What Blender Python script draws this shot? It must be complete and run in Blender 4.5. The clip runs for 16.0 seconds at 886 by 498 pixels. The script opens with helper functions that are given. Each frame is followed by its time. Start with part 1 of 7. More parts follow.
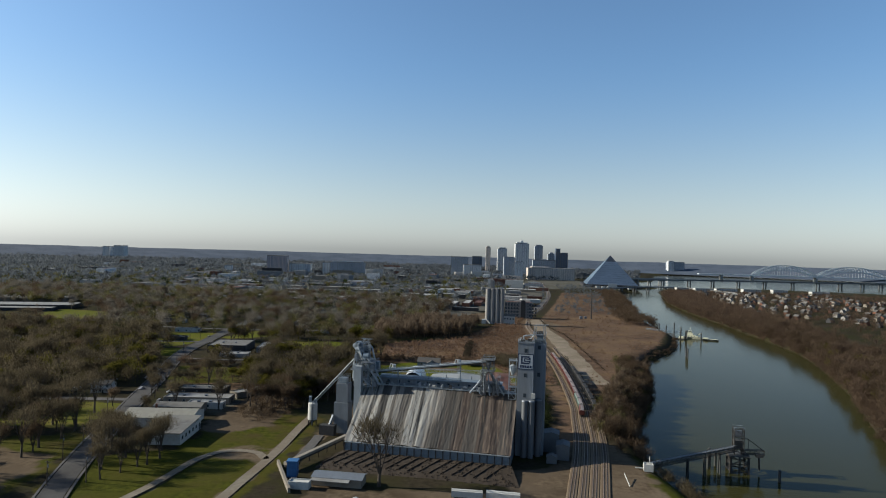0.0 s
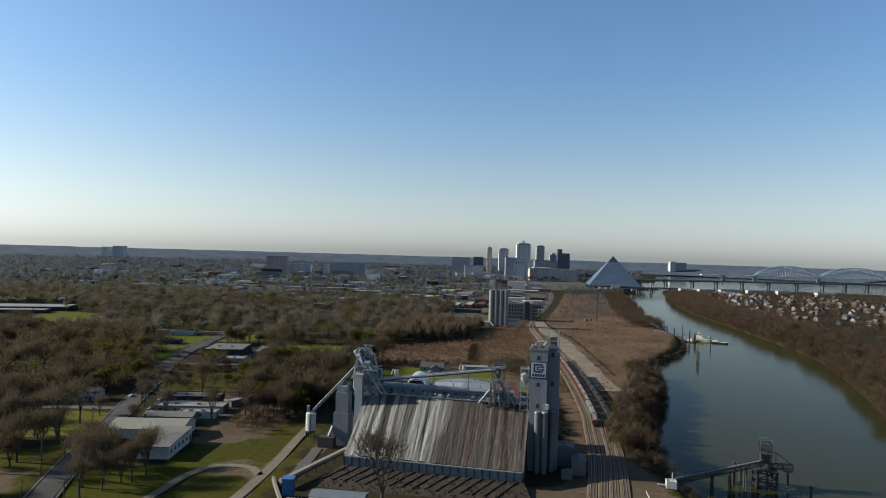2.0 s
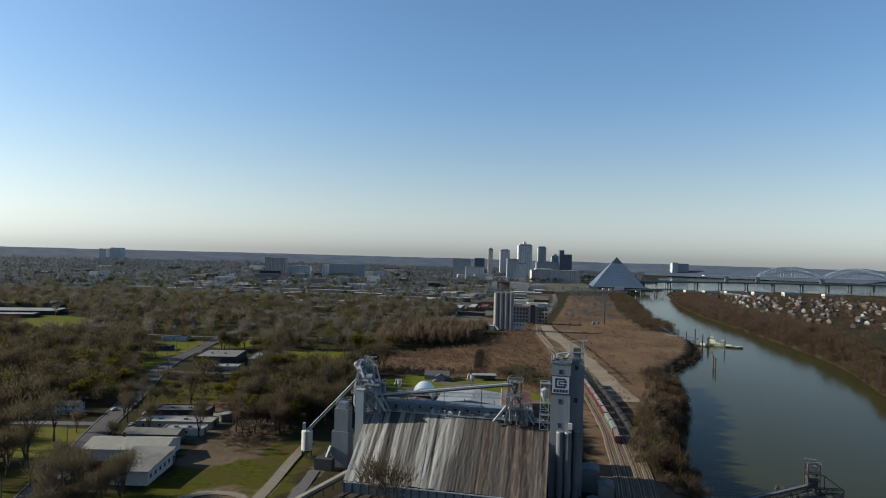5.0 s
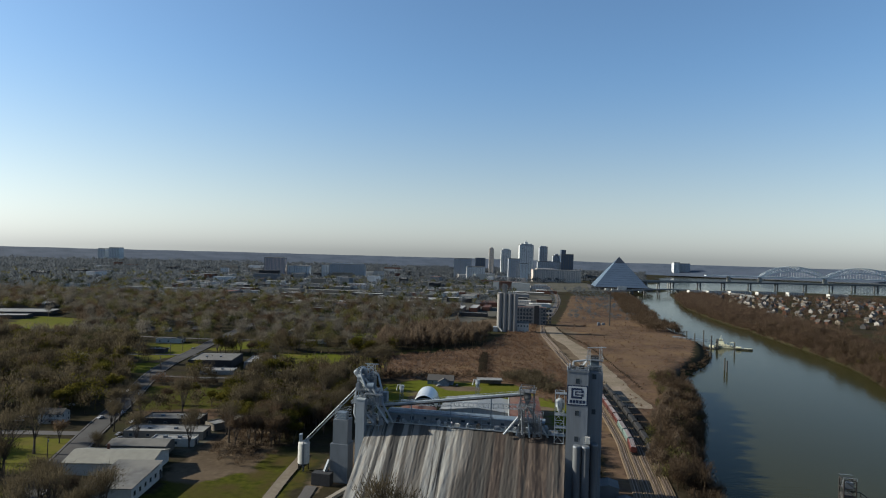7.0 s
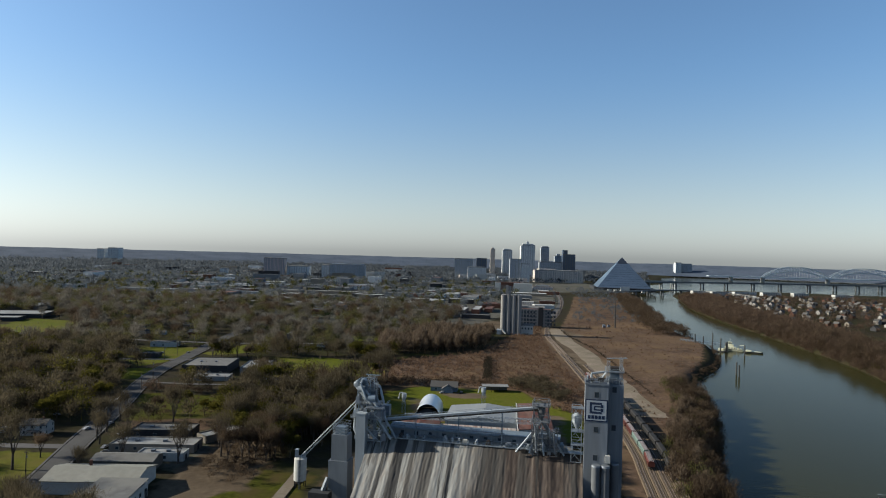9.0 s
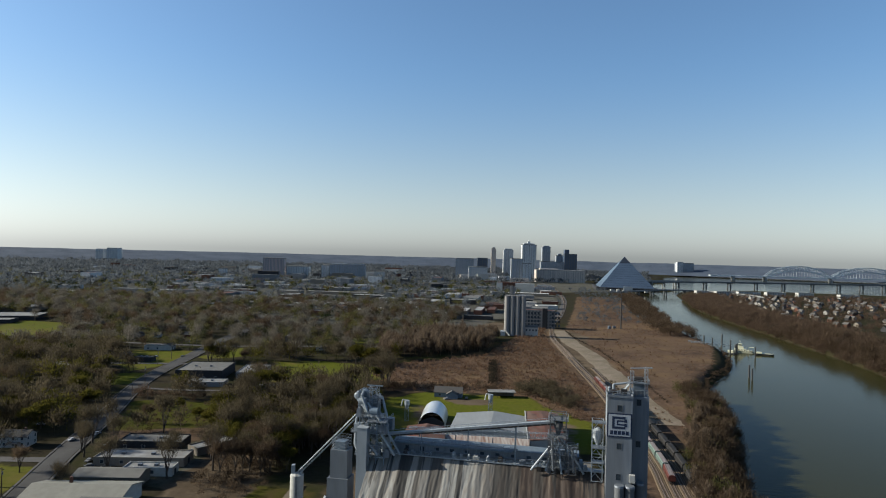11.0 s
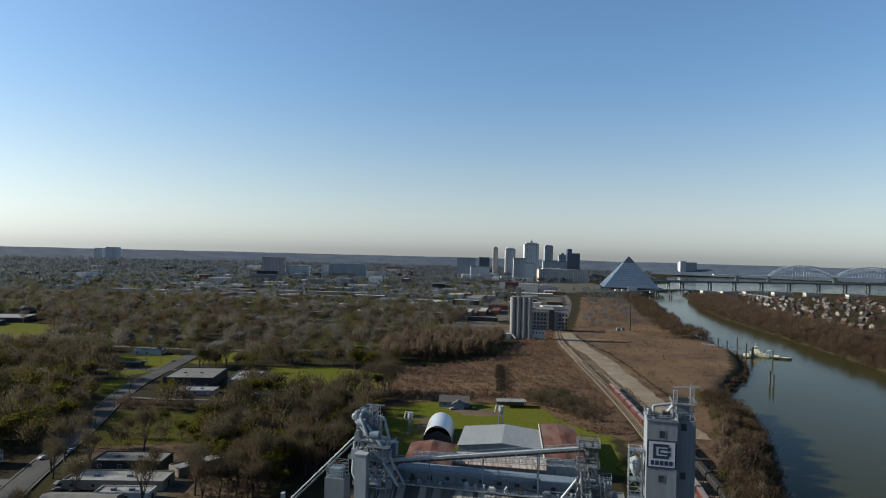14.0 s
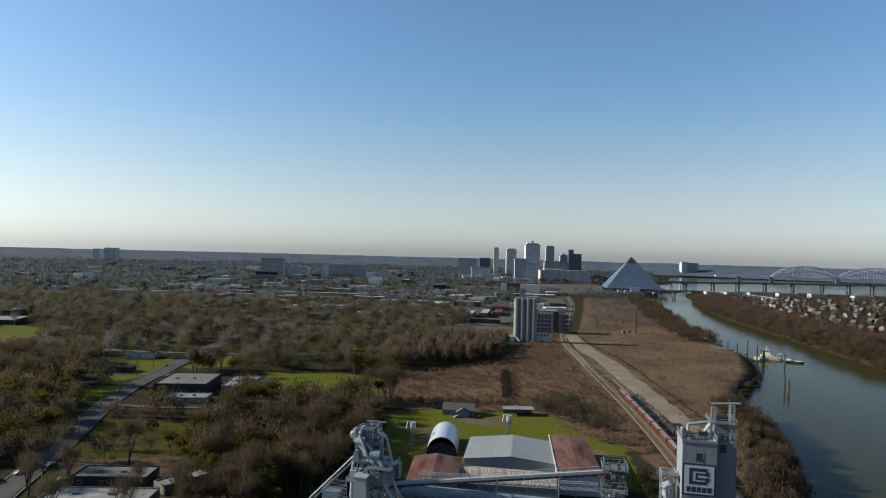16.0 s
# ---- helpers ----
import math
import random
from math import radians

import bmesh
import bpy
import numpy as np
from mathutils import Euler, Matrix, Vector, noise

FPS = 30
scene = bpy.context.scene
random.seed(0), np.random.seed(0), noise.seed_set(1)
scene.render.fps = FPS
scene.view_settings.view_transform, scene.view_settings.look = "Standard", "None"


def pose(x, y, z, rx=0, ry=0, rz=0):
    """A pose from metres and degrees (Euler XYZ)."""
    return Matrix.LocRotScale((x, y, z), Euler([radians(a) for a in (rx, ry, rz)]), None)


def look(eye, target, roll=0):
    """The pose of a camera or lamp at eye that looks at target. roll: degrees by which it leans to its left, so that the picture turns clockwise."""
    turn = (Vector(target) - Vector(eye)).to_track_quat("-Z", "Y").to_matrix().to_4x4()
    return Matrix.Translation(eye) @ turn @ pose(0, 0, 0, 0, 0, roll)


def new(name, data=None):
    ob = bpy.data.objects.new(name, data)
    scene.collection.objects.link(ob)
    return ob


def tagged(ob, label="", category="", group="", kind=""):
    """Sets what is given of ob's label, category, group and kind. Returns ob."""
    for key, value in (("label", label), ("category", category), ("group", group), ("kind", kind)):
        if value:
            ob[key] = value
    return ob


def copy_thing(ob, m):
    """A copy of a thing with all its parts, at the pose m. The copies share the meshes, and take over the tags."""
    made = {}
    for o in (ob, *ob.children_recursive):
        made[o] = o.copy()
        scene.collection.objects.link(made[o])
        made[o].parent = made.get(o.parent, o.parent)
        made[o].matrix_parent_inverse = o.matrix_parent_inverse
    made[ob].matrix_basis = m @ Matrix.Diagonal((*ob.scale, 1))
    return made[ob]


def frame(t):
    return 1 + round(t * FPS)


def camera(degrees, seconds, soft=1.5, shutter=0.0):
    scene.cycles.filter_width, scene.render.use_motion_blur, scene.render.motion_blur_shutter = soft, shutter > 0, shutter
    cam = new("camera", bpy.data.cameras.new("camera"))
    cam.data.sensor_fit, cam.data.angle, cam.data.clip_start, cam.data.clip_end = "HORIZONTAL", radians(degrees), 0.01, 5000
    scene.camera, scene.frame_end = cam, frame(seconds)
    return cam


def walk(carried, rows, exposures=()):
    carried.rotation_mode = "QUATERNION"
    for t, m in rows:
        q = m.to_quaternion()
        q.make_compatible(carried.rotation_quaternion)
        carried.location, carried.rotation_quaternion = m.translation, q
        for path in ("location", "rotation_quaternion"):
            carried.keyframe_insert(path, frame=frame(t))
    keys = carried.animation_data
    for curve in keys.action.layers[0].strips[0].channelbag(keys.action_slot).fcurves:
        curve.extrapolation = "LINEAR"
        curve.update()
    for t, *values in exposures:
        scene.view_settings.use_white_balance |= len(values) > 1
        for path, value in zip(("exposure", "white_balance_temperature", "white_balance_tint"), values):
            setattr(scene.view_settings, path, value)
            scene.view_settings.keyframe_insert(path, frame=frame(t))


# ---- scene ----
cam = camera(70.0, 16.0, soft=1.1)
PATH = [
    (0, (-3.036, -3.428, 102.954), (-3.036, -1.428, 102.963), 1.7),
    (0.5, (-3.746, 1.746, 102.957), (-3.746, 3.746, 102.966), 1.7),
    (1, (-4.563, 7.109, 102.959), (-4.563, 9.109, 102.968), 1.7),
    (1.5, (-5.34, 12.578, 102.89), (-5.34, 14.578, 102.899), 1.7),
    (2, (-6.211, 17.807, 102.842), (-6.212, 19.807, 102.853), 1.7),
    (2.5, (-6.988, 23.051, 102.731), (-6.988, 25.051, 102.744), 1.7),
    (3, (-7.813, 28.273, 102.803), (-7.813, 30.273, 102.816), 1.6),
    (3.5, (-8.637, 33.538, 102.849), (-8.637, 35.538, 102.863), 1.6),
    (4, (-9.44, 38.815, 102.87), (-9.44, 40.815, 102.885), 1.6),
    (6.5, (-13.066, 64.531, 102.643), (-13.066, 66.531, 102.658), 1.6),
    (7, (-13.78, 69.467, 102.729), (-13.78, 71.467, 102.743), 1.6),
    (7.5, (-14.514, 74.366, 103.028), (-14.514, 76.366, 103.043), 1.6),
    (8, (-15.077, 79.284, 103.301), (-15.078, 81.284, 103.315), 1.6),
    (8.5, (-15.68, 84.313, 103.525), (-15.681, 86.313, 103.539), 1.6),
    (9, (-16.406, 89.087, 103.688), (-16.407, 91.086, 103.702), 1.6),
    (11.5, (-19.775, 113.767, 103.936), (-19.776, 115.767, 103.949), 1.5),
    (12, (-20.221, 118.856, 103.996), (-20.222, 120.856, 104.009), 1.5),
    (12.5, (-20.865, 123.97, 103.947), (-20.866, 125.97, 103.959), 1.5),
    (13, (-21.455, 129.047, 103.966), (-21.457, 131.047, 103.977), 1.5),
    (13.5, (-22.096, 134.139, 103.948), (-22.097, 136.139, 103.959), 1.5),
    (14, (-22.55, 139.304, 103.905), (-22.553, 141.304, 103.916), 1.5),
    (14.5, (-23.021, 144.376, 103.81), (-23.024, 146.376, 103.821), 1.5),
    (15, (-23.574, 149.388, 103.756), (-23.578, 151.388, 103.767), 1.5),
    (15.5, (-24.184, 154.399, 103.826), (-24.189, 156.399, 103.837), 1.5),
    (16, (-24.991, 159.452, 103.656), (-24.994, 161.452, 103.669), 1.5),
]
walk(cam, [(t, look(eye, target, roll)) for t, eye, target, roll in PATH])

# ---- light: low sun on the left, clear sky ----
SUN_EL, SUN_AZ = 24.0, -84.0          # degrees; azimuth from +Y towards +X
to_sun = Vector((math.sin(radians(SUN_AZ)) * math.cos(radians(SUN_EL)), math.cos(radians(SUN_AZ)) * math.cos(radians(SUN_EL)), math.sin(radians(SUN_EL))))
world = bpy.data.worlds.new("sky")
scene.world = world
world.use_nodes = True
sky = world.node_tree.nodes.new("ShaderNodeTexSky")
sky.sky_type = "NISHITA"
sky.sun_disc = False
sky.sun_elevation, sky.sun_rotation = radians(SUN_EL), radians(SUN_AZ)
sky.air_density, sky.dust_density, sky.ozone_density = 1.0, 0.8, 4.5
sky.altitude = 0
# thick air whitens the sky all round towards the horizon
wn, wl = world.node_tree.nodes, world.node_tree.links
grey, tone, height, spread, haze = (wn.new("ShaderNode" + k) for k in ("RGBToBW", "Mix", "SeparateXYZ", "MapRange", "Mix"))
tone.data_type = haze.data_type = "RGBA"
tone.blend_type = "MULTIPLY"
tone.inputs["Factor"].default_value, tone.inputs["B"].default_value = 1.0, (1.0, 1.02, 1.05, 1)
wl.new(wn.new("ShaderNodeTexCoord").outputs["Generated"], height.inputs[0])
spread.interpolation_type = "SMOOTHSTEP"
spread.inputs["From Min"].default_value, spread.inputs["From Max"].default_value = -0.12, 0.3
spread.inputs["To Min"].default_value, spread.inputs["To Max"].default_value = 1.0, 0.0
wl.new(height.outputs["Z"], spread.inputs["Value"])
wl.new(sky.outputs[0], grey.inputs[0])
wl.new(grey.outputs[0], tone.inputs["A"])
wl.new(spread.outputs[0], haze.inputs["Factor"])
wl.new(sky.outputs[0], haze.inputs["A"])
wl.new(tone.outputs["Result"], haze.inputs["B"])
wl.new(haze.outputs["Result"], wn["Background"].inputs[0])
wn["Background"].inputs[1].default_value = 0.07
sun = new("sun", bpy.data.lights.new("sun", "SUN"))
sun.data.energy, sun.data.angle, sun.data.color = 4.4, radians(0.5), (1.0, 0.92, 0.81)
sun.matrix_world = look(to_sun * 300, (0, 0, 0))
scene.view_settings.exposure = 1.16
scene.view_settings.use_white_balance = True
scene.view_settings.white_balance_temperature, scene.view_settings.white_balance_tint = 6400, 4

# ---- materials ----
MATS = {}


def material(name, base, second=None, rough=0.8, metal=0.0, fine=1.0, broad=0.08, amount=0.5, bump=0.2, stretch=(1, 1, 1), third=None, local=False, vary=0.0, spec=0.15):
    """Two noise scales mix base and second (and third on the broad scale); fine and broad are cycles per metre."""
    m = bpy.data.materials.new(name)
    m.use_nodes = True
    n, l = m.node_tree.nodes, m.node_tree.links
    b = n["Principled BSDF"]
    b.inputs["Roughness"].default_value, b.inputs["Metallic"].default_value = rough, metal
    b.inputs["Specular IOR Level"].default_value = spec
    if second is None:
        second = tuple(c * 0.6 for c in base)
    if local:
        pos = n.new("ShaderNodeTexCoord").outputs["Object"]
    else:
        pos = n.new("ShaderNodeNewGeometry").outputs["Position"]
    mp = n.new("ShaderNodeMapping")
    mp.inputs["Scale"].default_value = stretch
    l.new(pos, mp.inputs["Vector"])
    t1, t2 = n.new("ShaderNodeTexNoise"), n.new("ShaderNodeTexNoise")
    for t, s, d in ((t1, fine, 5), (t2, broad, 4)):
        t.inputs["Scale"].default_value, t.inputs["Detail"].default_value = s, d
        l.new(mp.outputs[0], t.inputs["Vector"])
    r1, r2 = n.new("ShaderNodeMapRange"), n.new("ShaderNodeMapRange")
    for r, t in ((r1, t1), (r2, t2)):
        r.inputs["From Min"].default_value, r.inputs["From Max"].default_value = 0.35, 0.65
        l.new(t.outputs["Fac"], r.inputs["Value"])
    r1.inputs["To Max"].default_value = amount
    x1, x2 = n.new("ShaderNodeMix"), n.new("ShaderNodeMix")
    for x in (x1, x2):
        x.data_type = "RGBA"
    x1.inputs["A"].default_value, x1.inputs["B"].default_value = (*base, 1), (*second, 1)
    l.new(r1.outputs[0], x1.inputs["Factor"])
    r2.inputs["To Max"].default_value = 0.7 if third else 0.45
    l.new(r2.outputs[0], x2.inputs["Factor"])
    l.new(x1.outputs["Result"], x2.inputs["A"])
    x2.inputs["B"].default_value = (*(third or tuple(c * 0.75 for c in base)), 1)
    out = x2.outputs["Result"]
    if vary:
        oi, hs, mr = n.new("ShaderNodeObjectInfo"), n.new("ShaderNodeHueSaturation"), n.new("ShaderNodeMapRange")
        mr.inputs["To Min"].default_value, mr.inputs["To Max"].default_value = 1 - vary, 1 + vary
        l.new(oi.outputs["Random"], mr.inputs["Value"])
        l.new(mr.outputs[0], hs.inputs["Value"])
        l.new(out, hs.inputs["Color"])
        out = hs.outputs[0]
    l.new(out, b.inputs["Base Color"])
    if bump:
        bp = n.new("ShaderNodeBump")
        bp.inputs["Strength"].default_value, bp.inputs["Distance"].default_value = bump, 0.1
        l.new(t1.outputs["Fac"], bp.inputs["Height"])
        l.new(bp.outputs[0], b.inputs["Normal"])
    MATS[name] = m
    return m


material("white_paint", (0.3744, 0.3696, 0.3456), (0.288, 0.2784, 0.2496), 0.7, fine=0.8, broad=0.1, amount=0.6)
material("cream_roof", (0.1998, 0.1906, 0.1571), (0.1512, 0.1393, 0.115), 0.6, fine=0.4, broad=0.07, amount=0.6)
material("grey_metal", (0.145, 0.16, 0.18), (0.095, 0.106, 0.118), 0.5, 0.3, fine=0.5, broad=0.08, stretch=(1, 1, 0.2))
material("pale_metal", (0.28, 0.305, 0.325), (0.18, 0.198, 0.212), 0.45, 0.2, fine=0.5, broad=0.1, stretch=(1, 1, 0.2))
material("bright_tin", (0.576, 0.592, 0.6), (0.44, 0.44, 0.432), 0.35, 0.6, fine=0.6, broad=0.1)
material("steel_frame", (0.16, 0.2, 0.24), (0.095, 0.115, 0.135), 0.55, 0.3, fine=0.8, broad=0.2)
material("dark_steel", (0.036, 0.036, 0.036), (0.06, 0.042, 0.03), 0.6, 0.3, fine=0.8, broad=0.2)
material("concrete", (0.14, 0.146, 0.155), (0.095, 0.1, 0.105), 0.85, fine=0.4, broad=0.06, amount=0.6, stretch=(1, 1, 0.15))
material("concrete_tower", (0.175, 0.195, 0.222), (0.105, 0.116, 0.13), 0.85, fine=0.5, broad=0.12, amount=0.8, stretch=(1.6, 1.6, 0.12), third=(0.135, 0.142, 0.148))
material("silo_concrete", (0.21, 0.2, 0.19), (0.135, 0.13, 0.125), 0.85, fine=0.3, broad=0.05, stretch=(1, 1, 0.1))
material("rust_red", (0.085, 0.022, 0.014), (0.028, 0.013, 0.01), 0.8, fine=0.35, broad=0.16, third=(0.13, 0.085, 0.065), amount=1.0, stretch=(1, 0.35, 1))
material("rust_stripe", (0.11, 0.045, 0.026), (0.32, 0.295, 0.265), 0.75, fine=0.5, broad=0.12, amount=1.0, stretch=(2.4, 0.04, 1), third=(0.24, 0.2, 0.17))
material("dark_wall", (0.032, 0.032, 0.034), (0.02, 0.02, 0.02), 0.8)
material("grey_roof", (0.1072, 0.104, 0.0992), (0.068, 0.064, 0.06), 0.85, fine=0.3, broad=0.06, third=(0.136, 0.128, 0.112), amount=0.8)
material("pale_roof", (0.2112, 0.2112, 0.2074), (0.128, 0.1248, 0.1184), 0.8, fine=0.3, broad=0.07, third=(0.1088, 0.1024, 0.0928), amount=0.8)
material("town_roof", (0.36, 0.36, 0.35), (0.24, 0.235, 0.225), 0.8, fine=0.3, broad=0.05, third=(0.2, 0.19, 0.175), amount=0.7, vary=0.35)
material("shingle", (0.0768, 0.072, 0.0672), (0.048, 0.0432, 0.0408), 0.9, fine=1.5, broad=0.1, vary=0.4)
material("brick", (0.1, 0.04608, 0.03072), (0.06912, 0.03456, 0.02688), 0.85, fine=1.2, broad=0.1, vary=0.3)
material("tan_wall", (0.1632, 0.1434, 0.1176), (0.1238, 0.1074, 0.0884), 0.85, fine=0.6, broad=0.1, vary=0.25)
material("house_wall", (0.21, 0.2, 0.185), (0.15, 0.14, 0.13), 0.8, fine=0.7, broad=0.1, vary=0.25)
material("glass_dark", (0.03, 0.04, 0.05), (0.05, 0.06, 0.07), 0.12, spec=0.5, bump=0)
material("asphalt", (0.045, 0.0425, 0.041), (0.031, 0.029, 0.028), 0.9, spec=0.08, fine=0.6, broad=0.05, third=(0.0714, 0.068, 0.0646), amount=0.6)
material("old_asphalt", (0.0768, 0.07168, 0.0672), (0.0528, 0.048, 0.048), 0.9, fine=0.5, broad=0.05, amount=0.6)
material("gravel", (0.15, 0.13, 0.1), (0.1, 0.084, 0.062), 0.95, fine=0.5, broad=0.03, third=(0.0936, 0.0684, 0.0468), amount=0.7, bump=0.4)
material("ballast", (0.14, 0.106, 0.072), (0.088, 0.065, 0.043), 0.95, fine=1.5, broad=0.03, third=(0.096, 0.0672, 0.04224), amount=0.7, bump=0.4)
material("tie_wood", (0.09, 0.07, 0.055), (0.05, 0.04, 0.03), 0.95)
material("rail_steel", (0.2, 0.15, 0.12), (0.12, 0.09, 0.07), 0.5, 0.6)
material("dirt_track", (0.192, 0.156, 0.12), (0.12, 0.092, 0.064), 0.95, fine=0.5, broad=0.06, third=(0.096, 0.076, 0.044), amount=0.8, bump=0.4)
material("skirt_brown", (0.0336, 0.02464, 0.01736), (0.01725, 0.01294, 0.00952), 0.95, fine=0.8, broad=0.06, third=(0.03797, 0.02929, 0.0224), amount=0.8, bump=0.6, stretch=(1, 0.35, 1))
material("blue_paint", (0.035, 0.1, 0.22), (0.028, 0.07, 0.15), 0.5, fine=0.8, broad=0.3)
material("navy_paint", (0.02, 0.03, 0.06), (0.03, 0.04, 0.07), 0.6)
material("sign_ground", (0.36, 0.38, 0.4), (0.28, 0.295, 0.31), 0.7, fine=0.6, broad=0.1)
material("car_red", (0.08, 0.02, 0.015), (0.053, 0.017, 0.013), 0.6, fine=0.6, broad=0.1, vary=0.25, third=(0.064, 0.028, 0.023))
material("car_green", (0.12, 0.16, 0.14), (0.09, 0.12, 0.11), 0.6, fine=0.6, broad=0.1, vary=0.2)
material("car_top_grey", (0.2, 0.17, 0.16), (0.13, 0.1, 0.095), 0.6, fine=0.6, broad=0.2, vary=0.2)
material("car_black", (0.022, 0.021, 0.02), (0.035, 0.03, 0.028), 0.7)
material("rubber", (0.02, 0.02, 0.02), rough=0.9)
material("auto_paint", (0.22, 0.22, 0.23), (0.18, 0.18, 0.19), 0.3, 0.2, vary=0.9, bump=0)
material("pole_wood", (0.07, 0.055, 0.043), (0.045, 0.035, 0.028), 0.9, fine=2, broad=0.3)
material("bark", (0.06, 0.048, 0.039), (0.036, 0.03, 0.024), 0.95, fine=2, broad=0.3)
material("boat_white", (0.5, 0.49, 0.36), (0.38, 0.37, 0.27), 0.5, fine=0.5, broad=0.2)
material("hull_dark", (0.04, 0.045, 0.045), (0.07, 0.05, 0.04), 0.6)
# bridge grey; also the painted shade of sheds and shafts by the headhouse
material("bridge_and_shade_grey", (0.1, 0.105, 0.11), (0.07, 0.07, 0.075), 0.8, fine=0.2, broad=0.03)
material("bridge_pale", (0.42, 0.46, 0.48), (0.36, 0.39, 0.4), 0.6, fine=0.2, broad=0.03)
material("pier_concrete", (0.22, 0.22, 0.211), (0.167, 0.167, 0.163), 0.85, fine=0.2, broad=0.05)
material("pyramid_glass", (0.17, 0.22, 0.27), (0.14, 0.18, 0.23), 0.3, 0.75, fine=0.08, broad=0.02, bump=0.03)
material("pyramid_cap", (0.05, 0.06, 0.08), (0.04, 0.05, 0.06), 0.3, 0.5)
# horizon woodland: the haze of distance is painted in as blue-grey
material("far_woods_hazed", (0.05, 0.064, 0.09), (0.028, 0.037, 0.052), 1.0, fine=0.09, broad=0.008, amount=1.0, stretch=(1, 1, 4), bump=0, third=(0.066, 0.08, 0.104))


def wall_pattern(name, wall, pane, sx, sz, fill_x=0.6, fill_z=0.5, rough=0.6):
    """A far facade: rows of windows sx metres apart in floors of sz metres."""
    m = bpy.data.materials.new(name)
    m.use_nodes = True
    n, l = m.node_tree.nodes, m.node_tree.links
    b = n["Principled BSDF"]
    tc, sp, ad = n.new("ShaderNodeTexCoord"), n.new("ShaderNodeSeparateXYZ"), n.new("ShaderNodeMath")
    l.new(tc.outputs["Object"], sp.inputs[0])
    l.new(sp.outputs["X"], ad.inputs[0])
    l.new(sp.outputs["Y"], ad.inputs[1])

    def step(src, size, fill):
        d, f, c = n.new("ShaderNodeMath"), n.new("ShaderNodeMath"), n.new("ShaderNodeMath")
        d.operation, f.operation, c.operation = "DIVIDE", "FRACT", "LESS_THAN"
        d.inputs[1].default_value, c.inputs[1].default_value = size, fill
        l.new(src, d.inputs[0])
        l.new(d.outputs[0], f.inputs[0])
        l.new(f.outputs[0], c.inputs[0])
        return c.outputs[0]
    mu, mx, ns, mz = n.new("ShaderNodeMath"), n.new("ShaderNodeMix"), n.new("ShaderNodeTexNoise"), n.new("ShaderNodeMix")
    mu.operation, mx.data_type, mz.data_type = "MULTIPLY", "RGBA", "RGBA"
    l.new(step(ad.outputs[0], sx, fill_x), mu.inputs[0])
    l.new(step(sp.outputs["Z"], sz, fill_z), mu.inputs[1])
    ns.inputs["Scale"].default_value = 0.06
    l.new(tc.outputs["Object"], ns.inputs["Vector"])
    l.new(ns.outputs["Fac"], mz.inputs["Factor"])
    mz.inputs["A"].default_value, mz.inputs["B"].default_value = (*wall, 1), (*(c * 0.75 for c in wall), 1)
    l.new(mu.outputs[0], mx.inputs["Factor"])
    l.new(mz.outputs["Result"], mx.inputs["A"])
    mx.inputs["B"].default_value = (*pane, 1)
    l.new(mx.outputs["Result"], b.inputs["Base Color"])
    b.inputs["Roughness"].default_value = rough
    MATS[name] = m
    return m


wall_pattern("facade_pale", (0.525, 0.525, 0.512), (0.125, 0.15, 0.188), 4, 3.8, 0.55, 0.5)
wall_pattern("facade_grey", (0.312, 0.325, 0.351), (0.104, 0.13, 0.156), 4, 3.8, 0.6, 0.55)
wall_pattern("facade_tan", (0.48, 0.408, 0.348), (0.12, 0.132, 0.156), 5, 3.8, 0.4, 0.5)
wall_pattern("facade_rose", (0.416, 0.325, 0.299), (0.156, 0.156, 0.182), 5, 40, 0.5, 1.0)
wall_pattern("facade_navy", (0.05, 0.07, 0.11), (0.03, 0.045, 0.07), 4, 3.8, 0.8, 0.6, 0.3)
wall_pattern("facade_mill", (0.15, 0.145, 0.14), (0.05, 0.055, 0.06), 5, 4.5, 0.55, 0.6)


